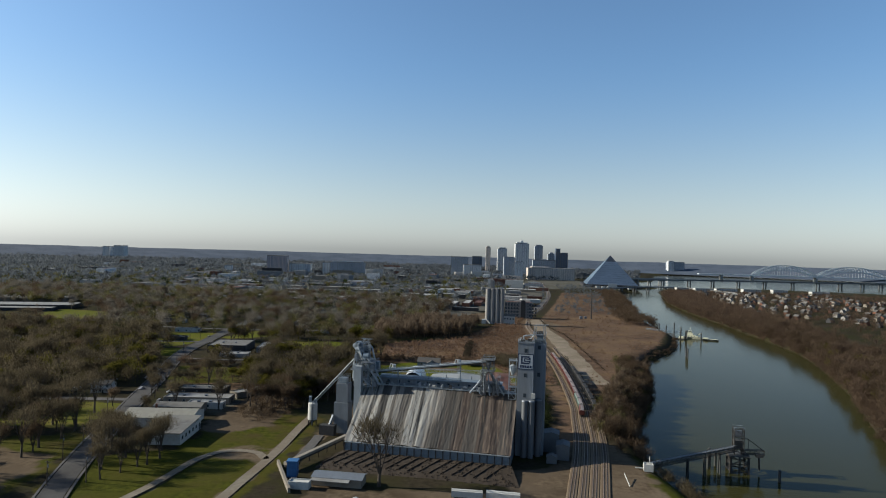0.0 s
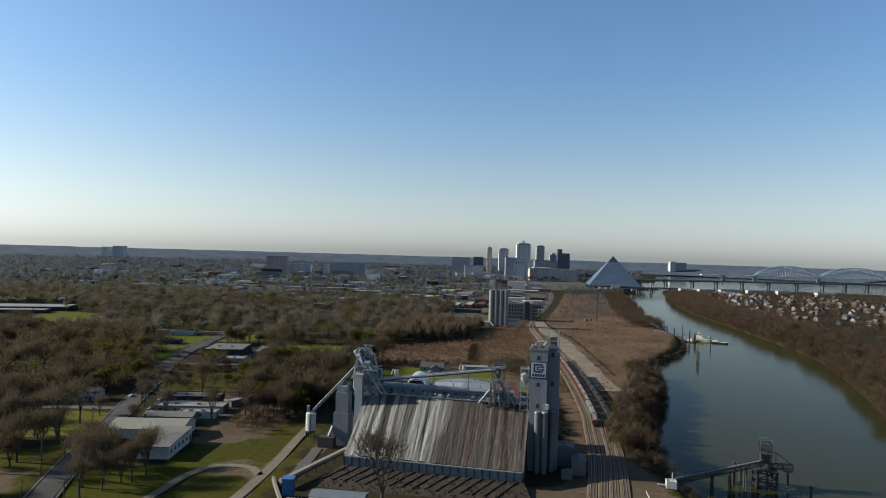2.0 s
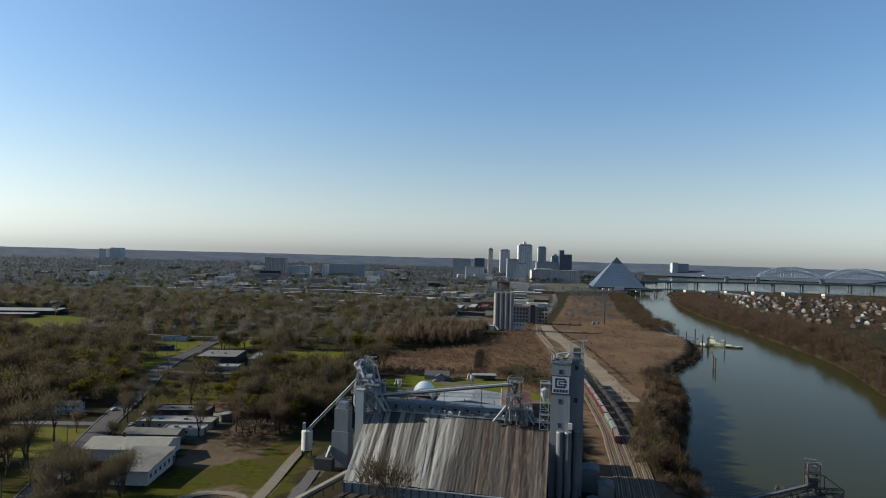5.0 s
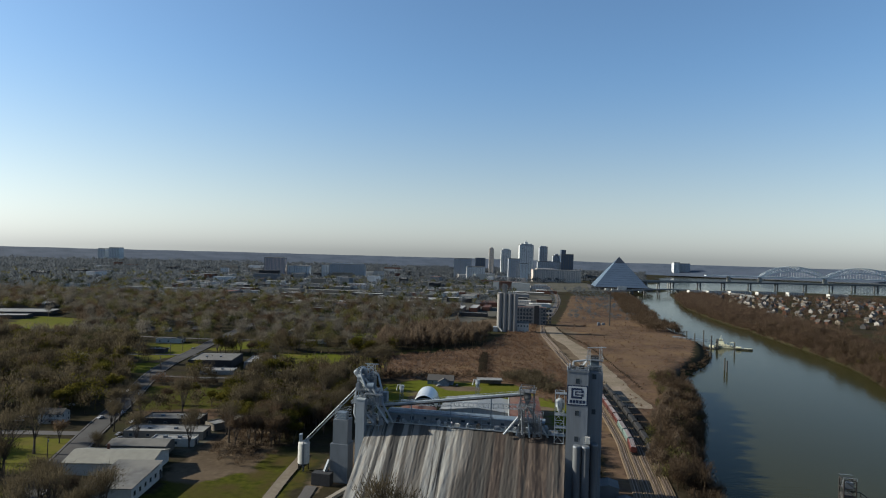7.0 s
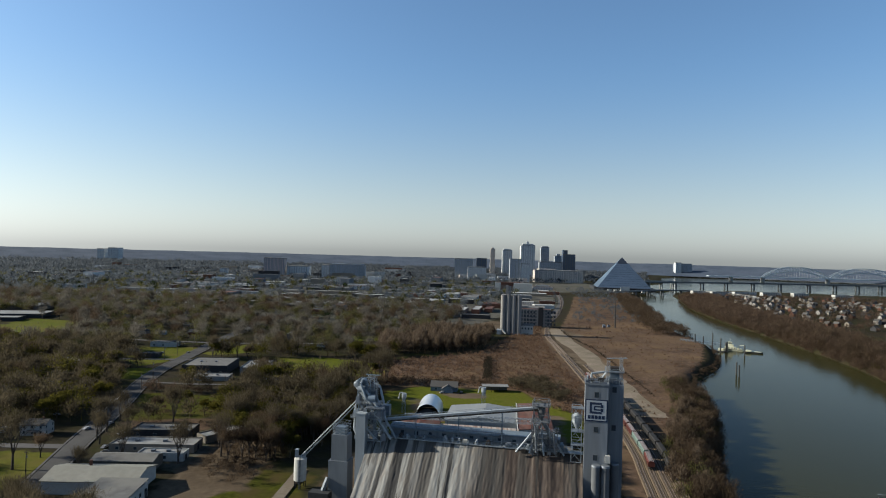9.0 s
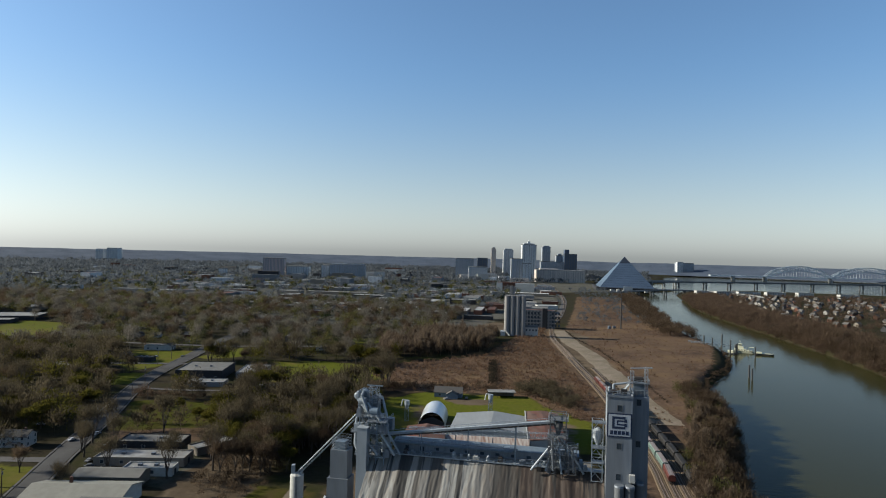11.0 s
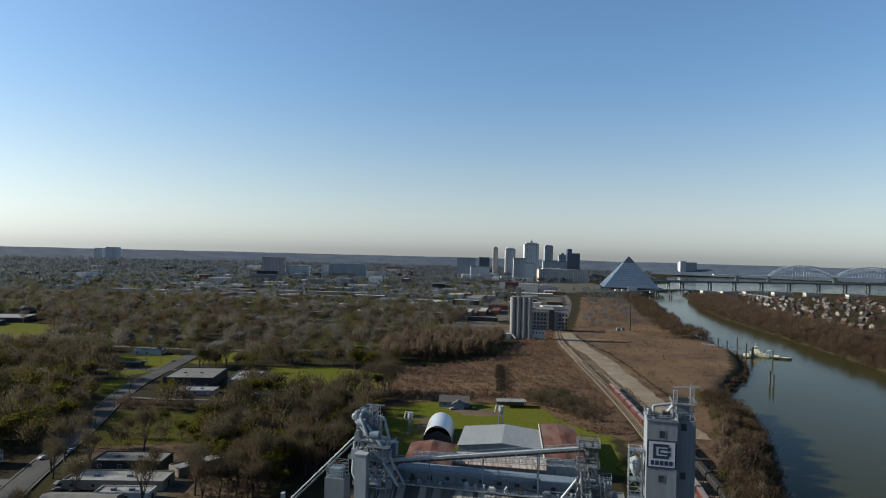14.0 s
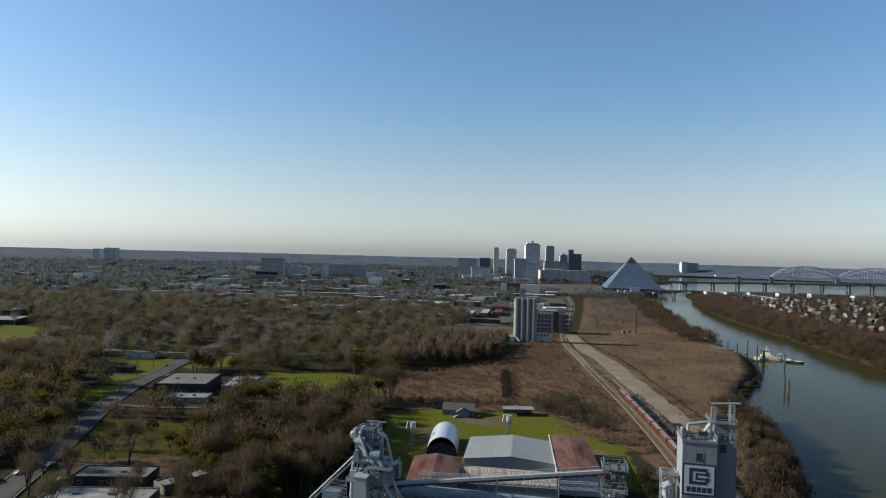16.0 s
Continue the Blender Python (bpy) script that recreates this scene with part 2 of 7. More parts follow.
def streaked_roof():
    """Weathered sheet roof: grey at one end, brown at the other, dark streaks down the slope."""
    m = bpy.data.materials.new("streaked_roof")
    m.use_nodes = True
    n, l = m.node_tree.nodes, m.node_tree.links
    b = n["Principled BSDF"]
    b.inputs["Roughness"].default_value = 0.75
    tc, sp = n.new("ShaderNodeTexCoord"), n.new("ShaderNodeSeparateXYZ")
    l.new(tc.outputs["Object"], sp.inputs[0])
    sh, cb = n.new("ShaderNodeMath"), n.new("ShaderNodeCombineXYZ")
    sh.operation = "MULTIPLY_ADD"
    sh.inputs[1].default_value = 0.03
    l.new(sp.outputs["Y"], sh.inputs[0])
    l.new(sp.outputs["X"], sh.inputs[2])
    for a, c in ((sh.outputs[0], "X"), (sp.outputs["Y"], "Y"), (sp.outputs["Z"], "Z")):
        l.new(a, cb.inputs[c])

    def tex(scale, sx, sy, sz, lo, hi):
        mp, t, r = n.new("ShaderNodeMapping"), n.new("ShaderNodeTexNoise"), n.new("ShaderNodeMapRange")
        mp.inputs["Scale"].default_value = (sx, sy, sz)
        t.inputs["Scale"].default_value, t.inputs["Detail"].default_value = scale, 6
        l.new(cb.outputs[0], mp.inputs["Vector"])
        l.new(mp.outputs[0], t.inputs["Vector"])
        l.new(t.outputs["Fac"], r.inputs["Value"])
        r.inputs["From Min"].default_value, r.inputs["From Max"].default_value = lo, hi
        return r.outputs[0], t.outputs["Fac"]

    def mix(fac, a, c):
        x = n.new("ShaderNodeMix")
        x.data_type = "RGBA"
        if isinstance(fac, float):
            x.inputs["Factor"].default_value = fac
        else:
            l.new(fac, x.inputs["Factor"])
        for s, v in (("A", a), ("B", c)):
            if isinstance(v, tuple):
                x.inputs[s].default_value = (*v, 1)
            else:
                l.new(v, x.inputs[s])
        return x.outputs["Result"]
    streak, raw = tex(0.13, 1, 0.09, 0.09, 0.4, 0.62)
    thin, _ = tex(0.34, 1, 0.04, 0.04, 0.57, 0.595)
    wide, _ = tex(0.16, 1, 0.06, 0.06, 0.52, 0.56)
    blot, _ = tex(0.7, 1, 0.25, 0.25, 0.5, 0.6)
    end, add, cl = n.new("ShaderNodeMapRange"), n.new("ShaderNodeMath"), n.new("ShaderNodeClamp")
    end.inputs["From Min"].default_value, end.inputs["From Max"].default_value = -8, 14
    end.inputs["To Min"].default_value, end.inputs["To Max"].default_value = -0.12, 0.9
    l.new(sp.outputs["X"], end.inputs["Value"])
    mu = n.new("ShaderNodeMath")
    mu.operation = "MULTIPLY_ADD"
    l.new(streak, mu.inputs[0])
    mu.inputs[1].default_value = 0.55
    l.new(end.outputs[0], mu.inputs[2])
    l.new(mu.outputs[0], cl.inputs[0])
    c = mix(cl.outputs[0], (0.17, 0.165, 0.15), (0.026, 0.015, 0.009))
    c = mix(blot, c, mix(0.3, c, (0.11, 0.078, 0.052)))
    c = mix(wide, c, mix(0.88, c, (0.026, 0.021, 0.016)))
    c = mix(thin, c, mix(0.92, c, (0.012, 0.01, 0.008)))
    l.new(c, b.inputs["Base Color"])
    bp = n.new("ShaderNodeBump")
    bp.inputs["Strength"].default_value, bp.inputs["Distance"].default_value = 0.6, 0.25
    l.new(raw, bp.inputs["Height"])
    l.new(bp.outputs[0], b.inputs["Normal"])
    MATS["streaked_roof"] = m


streaked_roof()


def ground_material():
    """Zones of the ground by the sheet's own attributes: lawn, dry grass, bare earth; leaf litter elsewhere."""
    m = bpy.data.materials.new("ground")
    m.use_nodes = True
    n, l = m.node_tree.nodes, m.node_tree.links
    b = n["Principled BSDF"]
    b.inputs["Roughness"].default_value = 0.95
    b.inputs["Specular IOR Level"].default_value = 0.02
    pos = n.new("ShaderNodeNewGeometry").outputs["Position"]

    def tex(scale, lo, hi):
        t, r = n.new("ShaderNodeTexNoise"), n.new("ShaderNodeMapRange")
        t.inputs["Scale"].default_value, t.inputs["Detail"].default_value = scale, 7
        l.new(pos, t.inputs["Vector"])
        l.new(t.outputs["Fac"], r.inputs["Value"])
        r.inputs["From Min"].default_value, r.inputs["From Max"].default_value = lo, hi
        return r.outputs[0], t.outputs["Fac"]

    def mix(fac, a, c):
        x = n.new("ShaderNodeMix")
        x.data_type = "RGBA"
        l.new(fac, x.inputs["Factor"])
        for s, v in (("A", a), ("B", c)):
            if isinstance(v, tuple):
                x.inputs[s].default_value = (*v, 1)
            else:
                l.new(v, x.inputs[s])
        return x.outputs["Result"]
    fine, raw = tex(0.35, 0.35, 0.65)
    mid, _ = tex(0.07, 0.38, 0.62)
    broad, _ = tex(0.012, 0.38, 0.62)

    def zone(name):
        a, ad, r = n.new("ShaderNodeAttribute"), n.new("ShaderNodeMath"), n.new("ShaderNodeMapRange")
        a.attribute_name = name
        ad.operation = "MULTIPLY_ADD"
        ad.inputs[1].default_value = 0.5
        l.new(mid, ad.inputs[0])
        l.new(a.outputs["Fac"], ad.inputs[2])
        r.inputs["From Min"].default_value, r.inputs["From Max"].default_value = 0.6, 0.9
        l.new(ad.outputs[0], r.inputs["Value"])
        return r.outputs[0]
    litter = mix(mid, mix(fine, (0.01934, 0.01593, 0.01017), (0.03143, 0.02561, 0.01643)), mix(broad, (0.02176, 0.02418, 0.006758), (0.0266, 0.02077, 0.01259)))
    lawn = mix(mid, mix(fine, (0.026, 0.029, 0.004), (0.048, 0.05, 0.007)), mix(broad, (0.046, 0.034, 0.013), (0.042, 0.042, 0.006)))
    dry = mix(mid, mix(fine, (0.066, 0.042, 0.029), (0.108, 0.072, 0.049)), mix(broad, (0.046, 0.031, 0.022), (0.115, 0.076, 0.042)))
    earth = mix(mid, mix(fine, (0.06, 0.044, 0.029), (0.1, 0.075, 0.05)), mix(broad, (0.042, 0.03, 0.019), (0.12, 0.092, 0.064)))
    # town tones include a lift that imitates distant haze
    town = mix(mid, mix(fine, (0.056, 0.053, 0.046), (0.098, 0.093, 0.084)), mix(broad, (0.045, 0.045, 0.026), (0.076, 0.07, 0.056)))
    c = mix(zone("town"), litter, town)
    c = mix(zone("dry"), c, dry)
    fresh = mix(mid, mix(fine, (0.05, 0.057, 0.006), (0.082, 0.088, 0.011)), mix(broad, (0.094, 0.075, 0.022), (0.06, 0.068, 0.008)))
    c = mix(zone("lawn"), c, lawn)
    c = mix(zone("fresh"), c, fresh)
    c = mix(zone("earth"), c, earth)
    l.new(c, b.inputs["Base Color"])
    bp = n.new("ShaderNodeBump")
    bp.inputs["Strength"].default_value, bp.inputs["Distance"].default_value = 0.5, 0.4
    l.new(raw, bp.inputs["Height"])
    l.new(bp.outputs[0], b.inputs["Normal"])
    MATS["ground"] = m


ground_material()


def water_material():
    m = bpy.data.materials.new("water")
    m.use_nodes = True
    n, l = m.node_tree.nodes, m.node_tree.links
    b = n["Principled BSDF"]
    b.inputs["Roughness"].default_value = 0.12
    b.inputs["IOR"].default_value = 1.33
    b.inputs["Specular IOR Level"].default_value = 0.05
    pos = n.new("ShaderNodeNewGeometry").outputs["Position"]
    t, t2, mp, bp, x = n.new("ShaderNodeTexNoise"), n.new("ShaderNodeTexNoise"), n.new("ShaderNodeMapping"), n.new("ShaderNodeBump"), n.new("ShaderNodeMix")
    mp.inputs["Scale"].default_value = (0.35, 1.0, 1.0)
    l.new(pos, mp.inputs["Vector"])
    l.new(mp.outputs[0], t.inputs["Vector"])
    l.new(pos, t2.inputs["Vector"])
    t.inputs["Scale"].default_value, t.inputs["Detail"].default_value = 0.4, 4
    t2.inputs["Scale"].default_value, t2.inputs["Detail"].default_value = 0.008, 3
    bp.inputs["Strength"].default_value, bp.inputs["Distance"].default_value = 0.25, 0.25
    l.new(t.outputs["Fac"], bp.inputs["Height"])
    l.new(bp.outputs[0], b.inputs["Normal"])
    x.data_type = "RGBA"
    x.inputs["A"].default_value, x.inputs["B"].default_value = (0.02, 0.021, 0.008, 1), (0.03, 0.028, 0.01, 1)
    l.new(t2.outputs["Fac"], x.inputs["Factor"])
    l.new(x.outputs["Result"], b.inputs["Base Color"])
    MATS["water"] = m


water_material()


def foliage(name, a, c, rough=0.9):
    """Leaves or twigs; tone by piece and by tree."""
    m = bpy.data.materials.new(name)
    m.use_nodes = True
    n, l = m.node_tree.nodes, m.node_tree.links
    b = n["Principled BSDF"]
    b.inputs["Roughness"].default_value, b.inputs["Specular IOR Level"].default_value = rough, 0.03
    g, oi, at, ad, x = n.new("ShaderNodeNewGeometry"), n.new("ShaderNodeObjectInfo"), n.new("ShaderNodeAttribute"), n.new("ShaderNodeMath"), n.new("ShaderNodeMix")
    at.attribute_name = "tone"
    l.new(oi.outputs["Random"], ad.inputs[0])
    l.new(at.outputs["Fac"], ad.inputs[1])
    f, h = n.new("ShaderNodeMath"), n.new("ShaderNodeMath")
    f.operation, h.operation = "FRACT", "MULTIPLY_ADD"
    l.new(ad.outputs[0], f.inputs[0])
    h.inputs[1].default_value = 0.45
    l.new(g.outputs["Random Per Island"], h.inputs[0])
    s = n.new("ShaderNodeMath")
    s.operation = "MULTIPLY"
    s.inputs[1].default_value = 0.6
    l.new(f.outputs[0], s.inputs[0])
    l.new(s.outputs[0], h.inputs[2])
    x.data_type = "RGBA"
    x.inputs["A"].default_value, x.inputs["B"].default_value = (*a, 1), (*c, 1)
    l.new(h.outputs[0], x.inputs["Factor"])
    l.new(x.outputs["Result"], b.inputs["Base Color"])
    tl, ms = n.new("ShaderNodeBsdfTranslucent"), n.new("ShaderNodeMixShader")
    l.new(x.outputs["Result"], tl.inputs["Color"])
    ms.inputs["Fac"].default_value = 0.5
    l.new(b.outputs[0], ms.inputs[1])
    l.new(tl.outputs[0], ms.inputs[2])
    l.new(ms.outputs[0], n["Material Output"].inputs["Surface"])
    MATS[name] = m


foliage("twig_grey", (0.042, 0.034, 0.021), (0.088, 0.071, 0.045))
foliage("twig_brown", (0.042, 0.029, 0.019), (0.086, 0.061, 0.04))
foliage("twig_red", (0.05, 0.034, 0.024), (0.105, 0.073, 0.05))
foliage("leaf_spring", (0.036, 0.034, 0.006), (0.08, 0.07, 0.014))
foliage("leaf_dark", (0.01036, 0.01554, 0.00666), (0.0222, 0.02812, 0.0111))
foliage("reed", (0.085, 0.051, 0.033), (0.145, 0.093, 0.062))
# far twigs tinted blue-grey, haze put into the colour
foliage("twig_far_hazed", (0.055, 0.062, 0.07), (0.105, 0.114, 0.122))
material("zinc_roof", (0.2, 0.205, 0.205), (0.15, 0.155, 0.155), 0.55, 0.1, fine=0.5, broad=0.06, stretch=(1, 0.2, 1))
foliage("twig_tan", (0.066, 0.048, 0.034), (0.135, 0.1, 0.07))
# twigs of the mid woods, lightened to stand in for haze
foliage("twig_mid_hazed", (0.062, 0.055, 0.045), (0.13, 0.115, 0.093))
foliage("leaf_pale", (0.045, 0.044, 0.015), (0.095, 0.087, 0.032))
foliage("scrub_dark", (0.0185, 0.0148, 0.0111), (0.037, 0.03108, 0.0222))

# ---- building helpers ----
class Shape:
    """Collects vertices and faces of one mesh."""

    def __init__(self):
        self.v, self.f = [], []

    def add(self, vs, fs):
        k = len(self.v)
        self.v += [tuple(p) for p in vs]
        self.f += [tuple(i + k for i in f) for f in fs]
        return self

    def box(self, x0, y0, z0, x1, y1, z1):
        return self.add([(x0, y0, z0), (x1, y0, z0), (x1, y1, z0), (x0, y1, z0), (x0, y0, z1), (x1, y0, z1), (x1, y1, z1), (x0, y1, z1)],
                        [(0, 3, 2, 1), (4, 5, 6, 7), (0, 1, 5, 4), (1, 2, 6, 5), (2, 3, 7, 6), (3, 0, 4, 7)])

    def tube(self, p, q, r, r2=None, n=8):
        p, q = Vector(p), Vector(q)
        r2 = r if r2 is None else r2
        d = (q - p).normalized()
        a = d.orthogonal().normalized()
        c = d.cross(a)
        ring = [math.tau * (i + 0.5) / n for i in range(n)]
        vs = [p + (a * math.cos(t) + c * math.sin(t)) * r for t in ring] + [q + (a * math.cos(t) + c * math.sin(t)) * r2 for t in ring]
        fs = [(i, (i + 1) % n, n + (i + 1) % n, n + i) for i in range(n)] + [tuple(range(n - 1, -1, -1)), tuple(range(n, 2 * n))]
        return self.add(vs, fs)

    def beam(self, p, q, w, h=None):
        """A bar of square section w by h from p to q, upright."""
        h = w if h is None else h
        p, q = Vector(p), Vector(q)
        d = (q - p).normalized()
        s = d.cross(Vector((0, 0, 1)))
        s = Vector((1, 0, 0)) if s.length < 1e-4 else s.normalized()
        u = s.cross(d)
        vs = [e + s * (a * w / 2) + u * (c * h / 2) for e in (p, q) for a, c in ((-1, -1), (1, -1), (1, 1), (-1, 1))]
        return self.add(vs, [(0, 3, 2, 1), (4, 5, 6, 7), (0, 1, 5, 4), (1, 2, 6, 5), (2, 3, 7, 6), (3, 0, 4, 7)])

    def slab(self, pts, t):
        """A plate through pts (a flat polygon in order), t thick downwards."""
        n = len(pts)
        vs = [tuple(p) for p in pts] + [(p[0], p[1], p[2] - t) for p in pts]
        return self.add(vs, [tuple(range(n)), tuple(range(2 * n - 1, n - 1, -1))] + [(i, n + i, n + (i + 1) % n, (i + 1) % n) for i in range(n)])

    def grid(self, rows):
        """A sheet through rows of points."""
        n, w = len(rows), len(rows[0])
        return self.add([p for r in rows for p in r], [(i * w + j, i * w + j + 1, (i + 1) * w + j + 1, (i + 1) * w + j) for i in range(n - 1) for j in range(w - 1)])

    def mesh(self, name):
        m = bpy.data.meshes.new(name)
        m.from_pydata(self.v, [], self.f)
        m.update()
        return m


def part(name, shape, mat, parent, label="", smooth=False):
    m = shape.mesh(name) if isinstance(shape, Shape) else shape
    if not m.materials:
        m.materials.append(MATS[mat])
    if smooth:
        m.shade_smooth()
    ob = new(name, m)
    ob.parent = parent
    if label:
        tagged(ob, label)
    return ob


def thing(name, label, category, m=None, group="", kind=""):
    ob = new(name)
    ob.empty_display_size = 0.5
    ob.matrix_basis = m or Matrix.Identity(4)
    return tagged(ob, label, category, group, kind)


def single(name, shape, mat, label, category, m=None, group="", kind="", smooth=False):
    ob = part(name, shape, mat, None, smooth=smooth)
    ob.matrix_basis = m or Matrix.Identity(4)
    return tagged(ob, label, category, group, kind)


def window(parent, x, z, w, h, y, face=-1, mat="glass_dark", frame_mat="white_paint"):
    """A window set on the wall plane y, facing -y or +y: frame with a recessed pane."""
    d = 0.06 * face
    s = Shape()
    for a, b, c, e in ((x - w / 2 - 0.1, z - 0.1, x + w / 2 + 0.1, z), (x - w / 2 - 0.1, z + h, x + w / 2 + 0.1, z + h + 0.1), (x - w / 2 - 0.1, z, x - w / 2, z + h), (x + w / 2, z, x + w / 2 + 0.1, z + h)):
        s.box(a, min(y, y + d), b, c, max(y, y + d), e)
    o = part("window", s, frame_mat, parent)
    part("pane", Shape().box(x - w / 2, min(y, y + d * 0.4), z, x + w / 2, max(y, y + d * 0.4), z + h), mat, o)
    return o


def side_window(parent, y, z, w, h, x, face=1, mat="glass_dark", frame_mat="white_paint"):
    """A window set on the wall plane x."""
    d = 0.06 * face
    s = Shape()
    for a, b, c, e in ((y - w / 2 - 0.1, z - 0.1, y + w / 2 + 0.1, z), (y - w / 2 - 0.1, z + h, y + w / 2 + 0.1, z + h + 0.1), (y - w / 2 - 0.1, z, y - w / 2, z + h), (y + w / 2, z, y + w / 2 + 0.1, z + h)):
        s.box(min(x, x + d), a, b, max(x, x + d), c, e)
    o = part("window", s, frame_mat, parent)
    part("pane", Shape().box(min(x, x + d * 0.4), y - w / 2, z, max(x, x + d * 0.4), y + w / 2, z + h), mat, o)
    return o


def gable(parent, x0, y0, x1, y1, h, rise, wall, roof, along="x", over=0.5, thick=0.25):
    """Walls and a gabled roof; the ridge runs along x or y."""
    w, r = Shape(), Shape()
    if along == "x":
        ym = (y0 + y1) / 2
        for x in (x0, x1):
            a = (x0, x0 + 0.3) if x == x0 else (x1 - 0.3, x1)
            vs = [(e, y, z) for e in a for y, z in ((y0, 0), (y1, 0), (y1, h), (ym, h + rise), (y0, h))]
            w.add(vs, [(0, 1, 2, 3, 4), (9, 8, 7, 6, 5)] + [(i, 5 + i, 5 + (i + 1) % 5, (i + 1) % 5) for i in range(5)])
        w.box(x0 + 0.3, y0, 0, x1 - 0.3, y0 + 0.3, h).box(x0 + 0.3, y1 - 0.3, 0, x1 - 0.3, y1, h)
        k = rise / (ym - y0)
        z = h + thick
        r.slab([(x0 - over, y0 - over, z - k * over), (x1 + over, y0 - over, z - k * over), (x1 + over, ym, z + rise), (x0 - over, ym, z + rise)], thick)
        r.slab([(x0 - over, ym, z + rise), (x1 + over, ym, z + rise), (x1 + over, y1 + over, z - k * over), (x0 - over, y1 + over, z - k * over)], thick)
    else:
        xm = (x0 + x1) / 2
        for y in (y0, y1):
            a = (y0, y0 + 0.3) if y == y0 else (y1 - 0.3, y1)
            vs = [(x, e, z) for e in a for x, z in ((x0, 0), (x1, 0), (x1, h), (xm, h + rise), (x0, h))]
            w.add(vs, [(4, 3, 2, 1, 0), (5, 6, 7, 8, 9)] + [(i, (i + 1) % 5, 5 + (i + 1) % 5, 5 + i) for i in range(5)])
        w.box(x0, y0 + 0.3, 0, x0 + 0.3, y1 - 0.3, h).box(x1 - 0.3, y0 + 0.3, 0, x1, y1 - 0.3, h)
        k = rise / (xm - x0)
        z = h + thick
        r.slab([(x0 - over, y0 - over, z - k * over), (xm, y0 - over, z + rise), (xm, y1 + over, z + rise), (x0 - over, y1 + over, z - k * over)], thick)
        r.slab([(xm, y0 - over, z + rise), (x1 + over, y0 - over, z - k * over), (x1 + over, y1 + over, z - k * over), (xm, y1 + over, z + rise)], thick)
    return part("wall", w, wall, parent), part("roof", r, roof, parent)


def flat_block(parent, x0, y0, x1, y1, h, wall, roof, base=0.0, rim=0.5):
    """Walls with a parapet and a roof deck inside it."""
    part("wall", Shape().box(x0, y0, base, x1, y0 + 0.3, h).box(x0, y1 - 0.3, base, x1, y1, h).box(x0, y0 + 0.3, base, x0 + 0.3, y1 - 0.3, h).box(x1 - 0.3, y0 + 0.3, base, x1, y1 - 0.3, h), wall, parent)
    return part("roof", Shape().box(x0 + 0.3, y0 + 0.3, h - rim - 0.3, x1 - 0.3, y1 - 0.3, h - rim), roof, parent)


def lattice(s, p, q, w, step, bar):
    """Square lattice mast or truss between p and q, w wide, added to shape s."""
    p, q = Vector(p), Vector(q)
    d = (q - p)
    length = d.length
    d.normalize()
    a = d.cross(Vector((0, 0, 1)))
    a = Vector((1, 0, 0)) if a.length < 1e-3 else a.normalized()
    c = a.cross(d)
    cs = [a * (i * w / 2) + c * (j * w / 2) for i, j in ((-1, -1), (1, -1), (1, 1), (-1, 1))]
    for o in cs:
        s.beam(p + o, q + o, bar)
    n = max(1, round(length / step))
    for k in range(n + 1):
        e = p + d * (length * k / n)
        for i in range(4):
            s.beam(e + cs[i], e + cs[(i + 1) % 4], bar * 0.7)
            if k < n:
                g = p + d * (length * (k + 1) / n)
                s.beam(e + cs[i], g + cs[(i + 1) % 4], bar * 0.6)
    return s


def spline(pts, step):
    """Points every step metres or so along a smooth line through pts (any dimension)."""
    p = [np.array(q, float) for q in pts]
    p = [2 * p[0] - p[1]] + p + [2 * p[-1] - p[-2]]
    out = []
    for i in range(1, len(p) - 2):
        n = max(1, int(np.linalg.norm(p[i + 1] - p[i]) / step))
        for k in range(n):
            t = k / n
            out.append(0.5 * (2 * p[i] + (p[i + 1] - p[i - 1]) * t + (2 * p[i - 1] - 5 * p[i] + 4 * p[i + 1] - p[i + 2]) * t * t + (3 * p[i] - p[i - 1] - 3 * p[i + 1] + p[i + 2]) * t ** 3))
    out.append(p[-2])
    return np.array(out)


def ribbon(line, w, z, lift=0.0, offset=0.0):
    """A strip w wide along a plan line, with edges that go down to the ground."""
    line = np.asarray(line)[:, :2]
    d = np.gradient(line, axis=0)
    d /= np.linalg.norm(d, axis=1)[:, None]
    nrm = np.stack([d[:, 1], -d[:, 0]], 1)
    rows = []
    for (x, y), (a, b) in zip(line + nrm * offset, nrm):
        rows.append([(x - a * w / 2 - a * lift, y - b * w / 2 - b * lift, z - 0.05), (x - a * w / 2, y - b * w / 2, z + lift), (x + a * w / 2, y + b * w / 2, z + lift), (x + a * w / 2 + a * lift, y + b * w / 2 + b * lift, z - 0.05)])
    s = Shape()
    s.grid([r[::-1] for r in rows])
    return s


def signed(px, py, poly):
    """Distance to a polygon's edge, negative inside (numpy arrays)."""
    poly = np.array(poly, float)
    d = np.full(px.shape, 1e9)
    inside = np.zeros(px.shape, bool)
    for (ax, ay), (bx, by) in zip(poly, np.roll(poly, -1, 0)):
        ex, ey = bx - ax, by - ay
        t = np.clip(((px - ax) * ex + (py - ay) * ey) / (ex * ex + ey * ey), 0, 1)
        d = np.minimum(d, np.hypot(px - ax - t * ex, py - ay - t * ey))
        if by != ay:
            cross = ((ay > py) != (by > py)) & (px < ex * (py - ay) / ey + ax)
            inside ^= cross
    return np.where(inside, -d, d)


